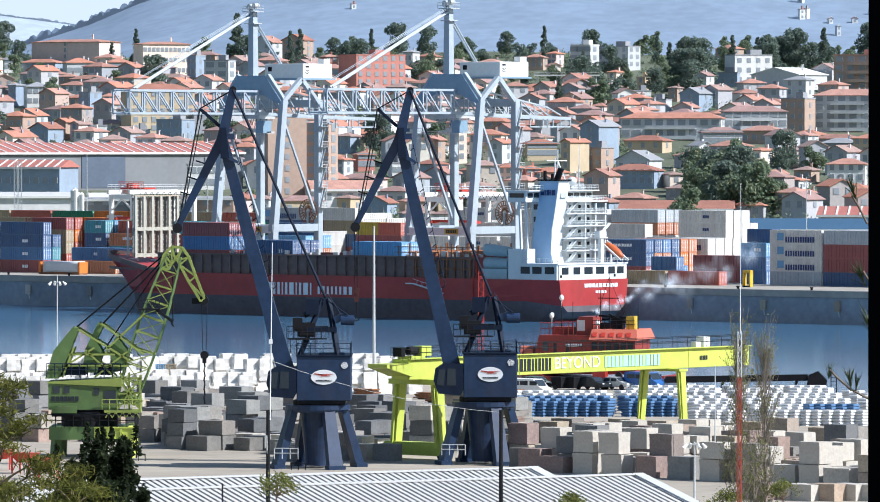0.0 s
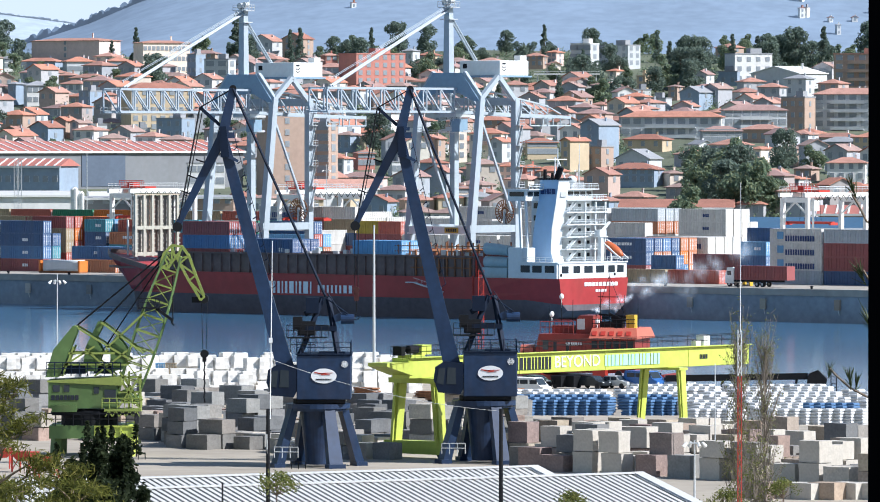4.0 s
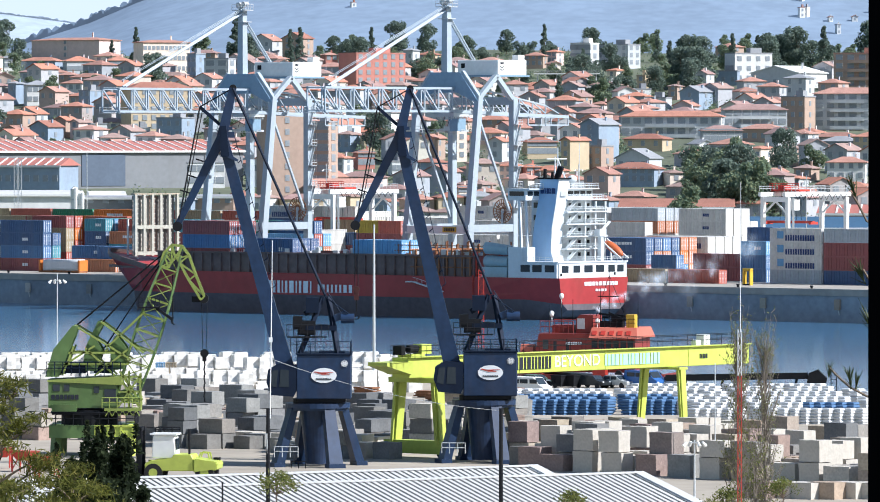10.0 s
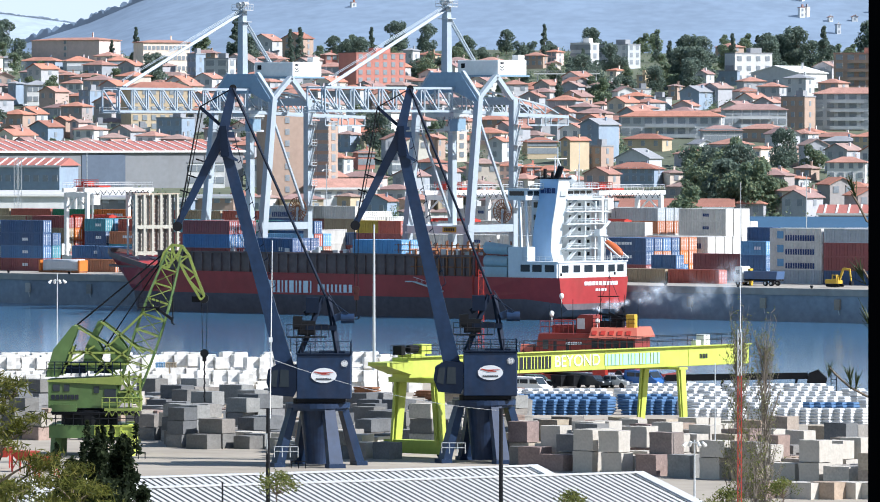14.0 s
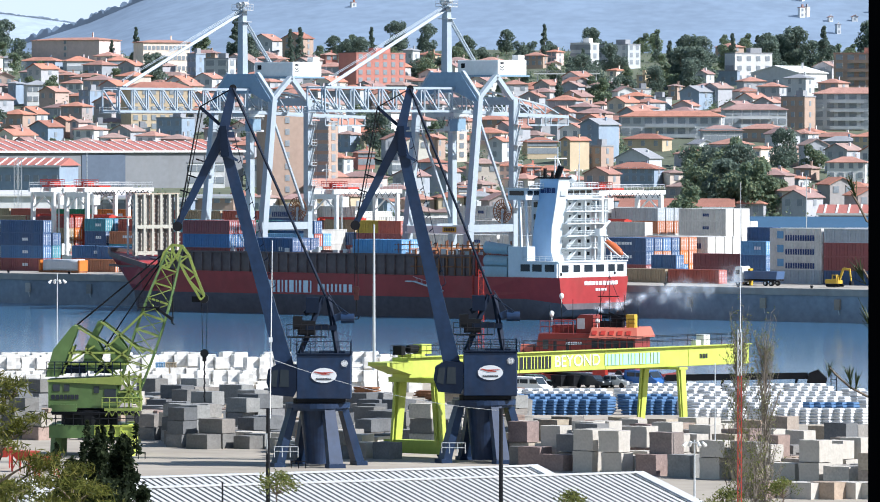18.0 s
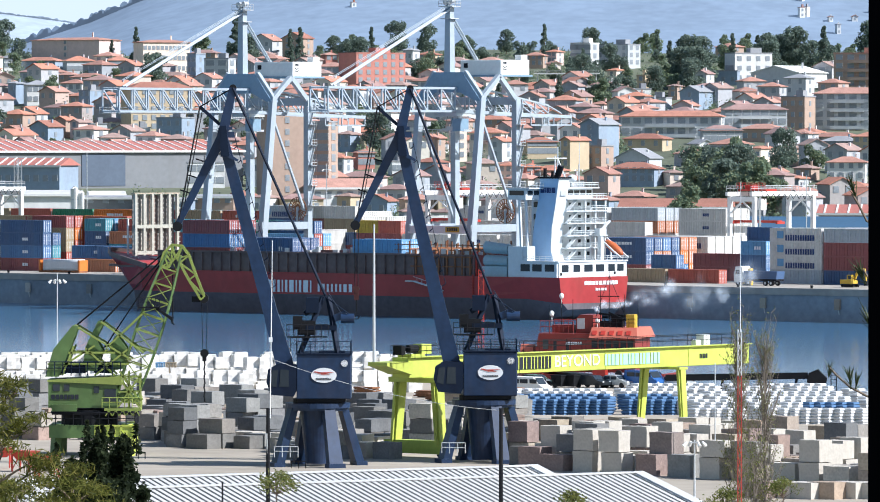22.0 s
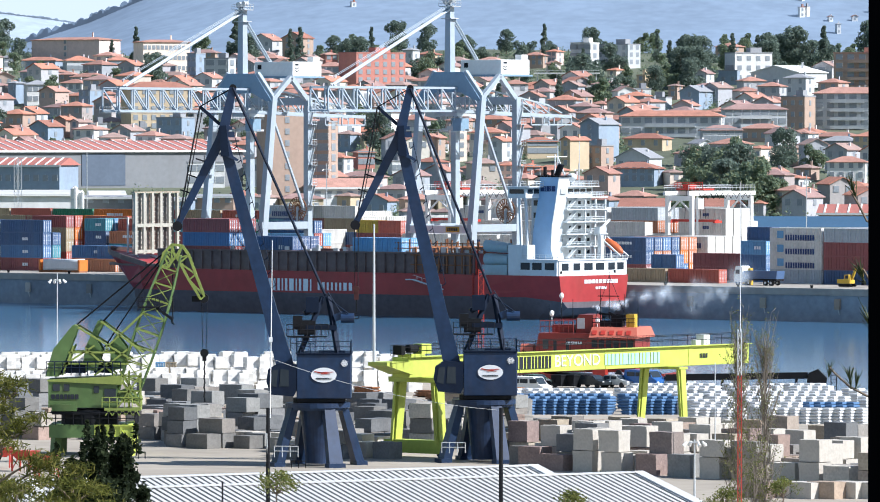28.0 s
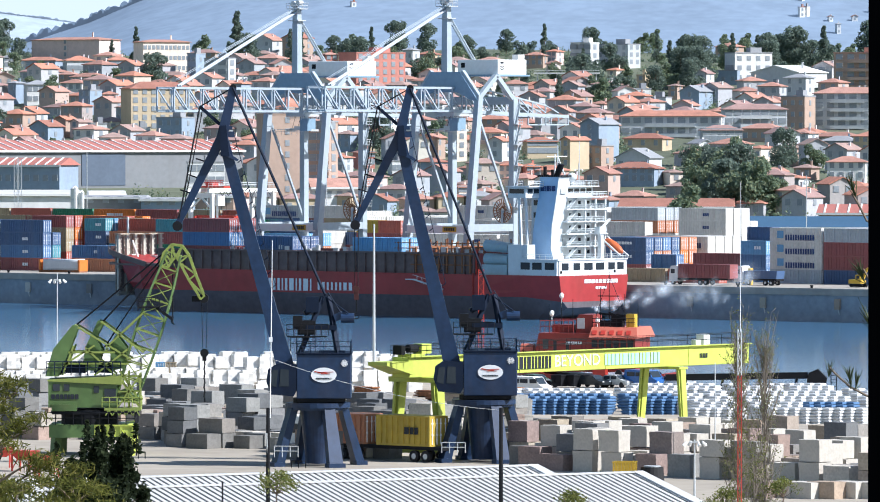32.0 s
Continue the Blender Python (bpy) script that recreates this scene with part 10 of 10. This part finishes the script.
# low guard frames by the lot
for x, y in ((-26.1, 557.0), (-11.9, 541.5)):
    t = thing("guard_frame", pose(x, y, 0, 0, 0, -8), "low dark steel guard frame on the ground", "frame")
    bm = B()
    for k in (-0.6, 0.0, 0.6):
        strut(bm, (k, 0, 0), (k, 0, 0.6), 0.07, 0.07)
    strut(bm, (-0.6, 0, 0.58), (0.6, 0, 0.58), 0.07, 0.07)
    part("bars", bm, BLACK, t)


def gull():
    t = thing("gull", pose(0, 0, -50), "white gull gliding with spread wings", "bird")
    bm = B()
    bmesh.ops.create_icosphere(bm, subdivisions=2, radius=1.0, matrix=Matrix.Diagonal((0.30, 0.09, 0.09, 1)))
    part("body", bm, LETW, t, smooth=True)
    for sg in (-1, 1):
        bm = B()
        pts = [(0.12, 0.05), (0.15, 0.35), (0.05, 0.75), (-0.05, 0.72), (-0.02, 0.35), (-0.1, 0.05)]
        vs = [bm.verts.new((x, sg * y, 0.05 + 0.25 * y * (1.2 - y))) for x, y in pts]
        vt = [bm.verts.new((v.co.x, v.co.y, v.co.z + 0.02)) for v in vs]
        bm.faces.new(vs)
        bm.faces.new(vt[::-1])
        for i in range(6):
            bm.faces.new((vs[i], vs[(i + 1) % 6], vt[(i + 1) % 6], vt[i]))
        part("wing", bm, STEEL, t)
    bm = one(tube, (-0.28, 0, 0), (-0.44, 0, 0.01), 0.03, 6, 0.06)
    part("tail", bm, LETW, t)
    return t


bird = gull()


def smoke_material(dense):
    """Thin smoke: each wisp fades out towards its rim."""
    m = bpy.data.materials.new("exhaust_smoke")
    m.use_nodes = True
    nt = m.node_tree
    b = nt.nodes["Principled BSDF"]
    b.inputs["Base Color"].default_value = (0.78, 0.88, 1.0, 1)
    b.inputs["Roughness"].default_value = 1.0
    b.inputs["Specular IOR Level"].default_value = 0.0
    tc, no, rg, gr, mp, mu = (nt.nodes.new(k) for k in ("ShaderNodeTexCoord", "ShaderNodeTexNoise", "ShaderNodeMapRange", "ShaderNodeTexGradient", "ShaderNodeMapping", "ShaderNodeMath"))
    no.inputs["Scale"].default_value, no.inputs["Detail"].default_value = 0.9, 5
    rg.inputs["From Min"].default_value, rg.inputs["From Max"].default_value = 0.36, 0.70
    rg.inputs["To Min"].default_value, rg.inputs["To Max"].default_value = 0.1 * dense, dense
    gr.gradient_type = "QUADRATIC_SPHERE"
    mp.inputs["Location"].default_value, mp.inputs["Scale"].default_value = (-1, -1, 0), (2, 2, 1)
    mu.operation = "MULTIPLY"
    L = nt.links.new
    L(tc.outputs["Object"], no.inputs["Vector"])
    L(no.outputs["Fac"], rg.inputs["Value"])
    L(tc.outputs["UV"], mp.inputs[0])
    L(mp.outputs[0], gr.inputs["Vector"])
    L(rg.outputs[0], mu.inputs[0])
    L(gr.outputs["Fac"], mu.inputs[1])
    L(mu.outputs[0], b.inputs["Alpha"])
    return m


def wisps(n, spread, size, seed, material):
    """A loose cloud of soft wisps, each a small sheet of smoke."""
    rnd = random.Random(seed)
    bm = B()
    uv = bm.loops.layers.uv.new("wisp")
    for _ in range(n):
        m = Matrix.Translation((rnd.gauss(0, spread), rnd.gauss(0, spread * 0.5), rnd.gauss(0, spread * 0.45))) @ pose(0, 0, 0, 90 + rnd.uniform(-14, 14), rnd.uniform(-40, 40), 38 + rnd.uniform(-14, 14))
        h = size * rnd.uniform(0.6, 1.3)
        f = bm.faces.new([bm.verts.new(m @ Vector((x * h, y * h * 0.75, 0))) for x, y in ((-1, -1), (1, -1), (1, 1), (-1, 1))])
        for lp, c in zip(f.loops, ((0, 0), (1, 0), (1, 1), (0, 1))):
            lp[uv].uv = c
    me = bpy.data.meshes.new("smoke_puff")
    bm.to_mesh(me)
    bm.free()
    me.materials.append(material)
    return me


SMOKES = [smoke_material(0.85), smoke_material(0.5), smoke_material(0.26)]
PUFFS = []
for i in range(10):
    k = i / 9
    ob = link("smoke_puff", wisps(4, 0.3 + 1.7 * k, 0.6 + 1.9 * k, 40 + i, SMOKES[0 if i < 3 else 1 if i < 6 else 2]))
    ob.visible_shadow = False
    place = Vector((18.3 + 15.0 * k ** 1.2, 741.0, 8.1 + 5.2 * k))
    ob.matrix_basis = Matrix.Translation(place)
    tagged(ob, "thin blue-white puff of exhaust drifting from the tug", "smoke", "exhaust smoke", "stuff")
    PUFFS.append((ob, place, k))
# places along the quay, by time
STS_A = [(0, -53.37), (1.5, -53.37), (2, -55.39), (2.5, -55.83), (3.5, -55.83), (5.5, -56.16), (29.5, -56.13), (30, -55.61), (30.5, -42.11), (31.5, -42.04), (32, -41.75)]
STS_B = [(0, -2.78), (7, -2.78), (7.5, -3.28), (18.5, -3.28), (19, -2.57), (22.5, -2.57), (23, -2.43), (28, -2.5), (28.5, -3.28), (32, -3.28)]
RTG_A = [(0, 50.18), (1, 50.18), (2, 20.43), (3, 19.72), (6, 16.2), (7, 14.79), (13.4, 14.51), (14, -32.95), (21.4, -33.39), (22, 6.42), (23, 50.18), (24, 50.18), (25, 4.14), (25.5, -16.06), (27.5, -10.53), (28, -9.52), (29, 50.18), (32, 50.18)]
RTG_B = [(0, -149.07), (1, -148.24), (2, -148.57), (3, -148.90), (3.5, -148.90), (5.5, -174.34), (6, -197.62), (7, -198.66), (8, -211.55), (12, -211.55), (13, -162.72), (14, -162.38), (17, -162.38), (19, -162.22), (20, -162.22), (21, -201.44), (22, -201.09), (23, -211.55), (24, -198.49), (25, -211.55), (25.5, -211.55), (27.5, -160.54), (28, -211.55), (29, -211.55), (29.5, -163.22), (30, -211.55), (32, -211.55)]
RTG_C = [(0, -59.84), (1, -104.05), (2, -101.36), (3, -100.73), (3.5, -100.73), (5.5, -60.29), (9, -60.29), (10, -91.92), (11, -59.84), (14.4, -59.84), (17, -91.45), (18, -90.98), (19, -91.76), (20, -59.84), (29, -59.84), (29.5, -105.22), (30, -102.85), (30.5, -106.81), (31, -125.21), (32, -126.02)]
RTG_D = [(0, -222.12), (17, -222.12), (18, -174.34), (19, -174.17), (20, -173.83), (21, -222.12), (32, -222.12)]
# ---- what moves ----
def roll(ob, rows, o, z=0.0):
    """Rolls a crane along the quay: rows of (seconds, place along the quay)."""
    walk(ob, [(t, at_quay(s, o, z)) for t, s in rows])


def hold(rows):
    """Doubles the rows, so that a thing stands still until shortly before its next place."""
    out = [rows[0]]
    for a, b in zip(rows, rows[1:]):
        if b[0] - a[0] > 0.45 and b[1] != a[1]:
            out.append((b[0] - 0.4, a[1]))
        out.append(b)
    return out


def motions():
    roll(sts_a, STS_A, 3.0)
    roll(sts_b, STS_B, 3.0)
    roll(rtg_a, hold(RTG_A), 86.0)
    roll(rtg_b, hold(RTG_B), 70.0)
    roll(rtg_c, hold(RTG_C), 70.0)
    roll(rtg_d, hold(RTG_D), 72.0)
    lift = [(0, 0.0), (9, 0.0), (18, 0.1), (25, 0.15), (28, 0.35), (32, 0.38)]
    base = the_ship.matrix_basis.copy()
    for ob in [the_ship, *ONBOARD]:
        m = ob.matrix_basis.copy()
        walk(ob, [(t, Matrix.Translation((0, 0, d)) @ m) for t, d in lift])
    m = rack.matrix_basis.copy()
    down = Vector((0, 0, -7.9)) - QU * 4.5
    walk(rack, [(0, m), (25, Matrix.Translation((0, 0, 0.15)) @ m), (30.05, Matrix.Translation((0, 0, 0.35)) @ m), (30.45, Matrix.Translation(down) @ m), (32, Matrix.Translation(down) @ m)])
    # lorries and the digger on the far quay
    walk(tipper, [(0, at_quay(103.84, 13.0, 0.06)), (10.6, at_quay(103.84, 13.0, 0.06)), (11.3, at_quay(66.74, 13.0, 0.06)), (32, at_quay(66.74, 13.0, 0.06))])
    dg = [(0, 107.09), (12, 107.09), (12.7, 85.2), (20.5, 85.2), (21.5, 88.67), (28, 88.03), (29.4, 86.74), (30, 83.91), (32, 90.59)]
    walk(digger, [(t, at_quay(s, 12.0, 0.06)) for t, s in dg])
    bx = [(0, 108.65), (2.6, 108.65), (3.0, 81.27), (3.5, 78.68), (5.5, 23.94), (24.6, 23.94), (25.0, 62.99), (25.4, 23.94), (30.9, 23.94), (31.5, 54.51), (32, 54.51)]
    walk(boxer, [(t, at_quay(s, 9.0, 0.06)) for t, s in bx])
    # the lift truck crosses the lot, the trailer arrives at the cranes
    away, one_, two, three = (-46.0, 532.0), (-21.3, 521.0), (-20.9, 521.0), (-20.8, 521.0)
    lt = [(0, *away), (9.1, *away), (9.2, -25.8, 521.0), (9.33, -25.8, 521.0), (9.4, *one_), (10.92, *one_), (11.0, *two), (11.12, *two), (11.2, *one_), (11.3, *two), (11.4, *three), (11.72, *three),
          (11.8, -20.2, 521.0), (11.9, *away), (30.6, *away), (30.8, -45.0, 518.0), (30.9, 15.2, 518.0), (30.92, 15.2, 518.0), (31.0, -17.7, 545.0), (31.04, -17.7, 545.0), (31.12, *away), (32, *away)]
    walk(lift_truck, [(t, pose(x, y, 0, 0, 0, 172)) for t, x, y in lt])
    tr = [(0, 66.0, 506.0, -12), (30.45, 66.0, 506.0, -12), (30.58, 25.4, 518.0, -12), (30.63, 25.4, 518.0, -12), (30.72, -6.0, 527.0, -25), (30.8, -5.0, 555.1, QTURN), (32, -5.0, 555.1, QTURN)]
    walk(trailer, [(t, pose(x, y, 0, 0, 0, a)) for t, x, y, a in tr])
    # the lorry sets down a yellow crate and a wrapped drum before the stone rows
    for ob, x in ((crate, 14.9), (drum, 17.1)):
        walk(ob, [(t, pose(x, y, 0, 0, 0, -10)) for t, y in ((0, 452.0), (29.85, 452.0), (30.02, 519.0), (32, 519.0))])
    # one gull crosses the view three times
    path = [(0, 80, 700, 10, 180), (10.3, 70, 700, 8.5, 180), (10.5, 26.47, 700, 9.28, 180), (10.8, -70, 700, 9.5, 180), (13, -70, 700, 30, 240), (16.7, 75, 600, 32, 200),
            (17.0, 28.11, 600, 30.98, 160), (17.3, -60, 600, 33, 160), (20, -70, 640, 20, 100), (29.7, -70, 640, 11, 20), (30.0, -2.45, 640, 9.1, 20), (30.4, 70, 640, 10, 20), (32, 90, 640, 12, 20)]
    walk(bird, [(t, pose(x, y, z, 12, 8, a)) for t, x, y, z, a in path])
    # the smoke drifts along the wind, and stands up for a while when the wind drops
    rnd = random.Random(4)
    for ob, p, k in PUFFS:
        rows = []
        for t in range(33):
            calm = math.exp(-((t - 7.6) / 1.7) ** 2)
            low = 0.8 * max(0.0, min(1.0, (t - 9) / 4))
            rows.append((t, Matrix.Translation(p + Vector((rnd.uniform(-1, 1) * (0.2 + 1.3 * k) - 7.0 * k * calm, 0, rnd.uniform(-0.5, 0.5) * (0.2 + 0.9 * k) + 7.5 * k * calm - 3.4 * k * low))) @ pose(0, 0, 0, 0, rnd.uniform(-14, 14), 0)))
        walk(ob, rows)


motions()
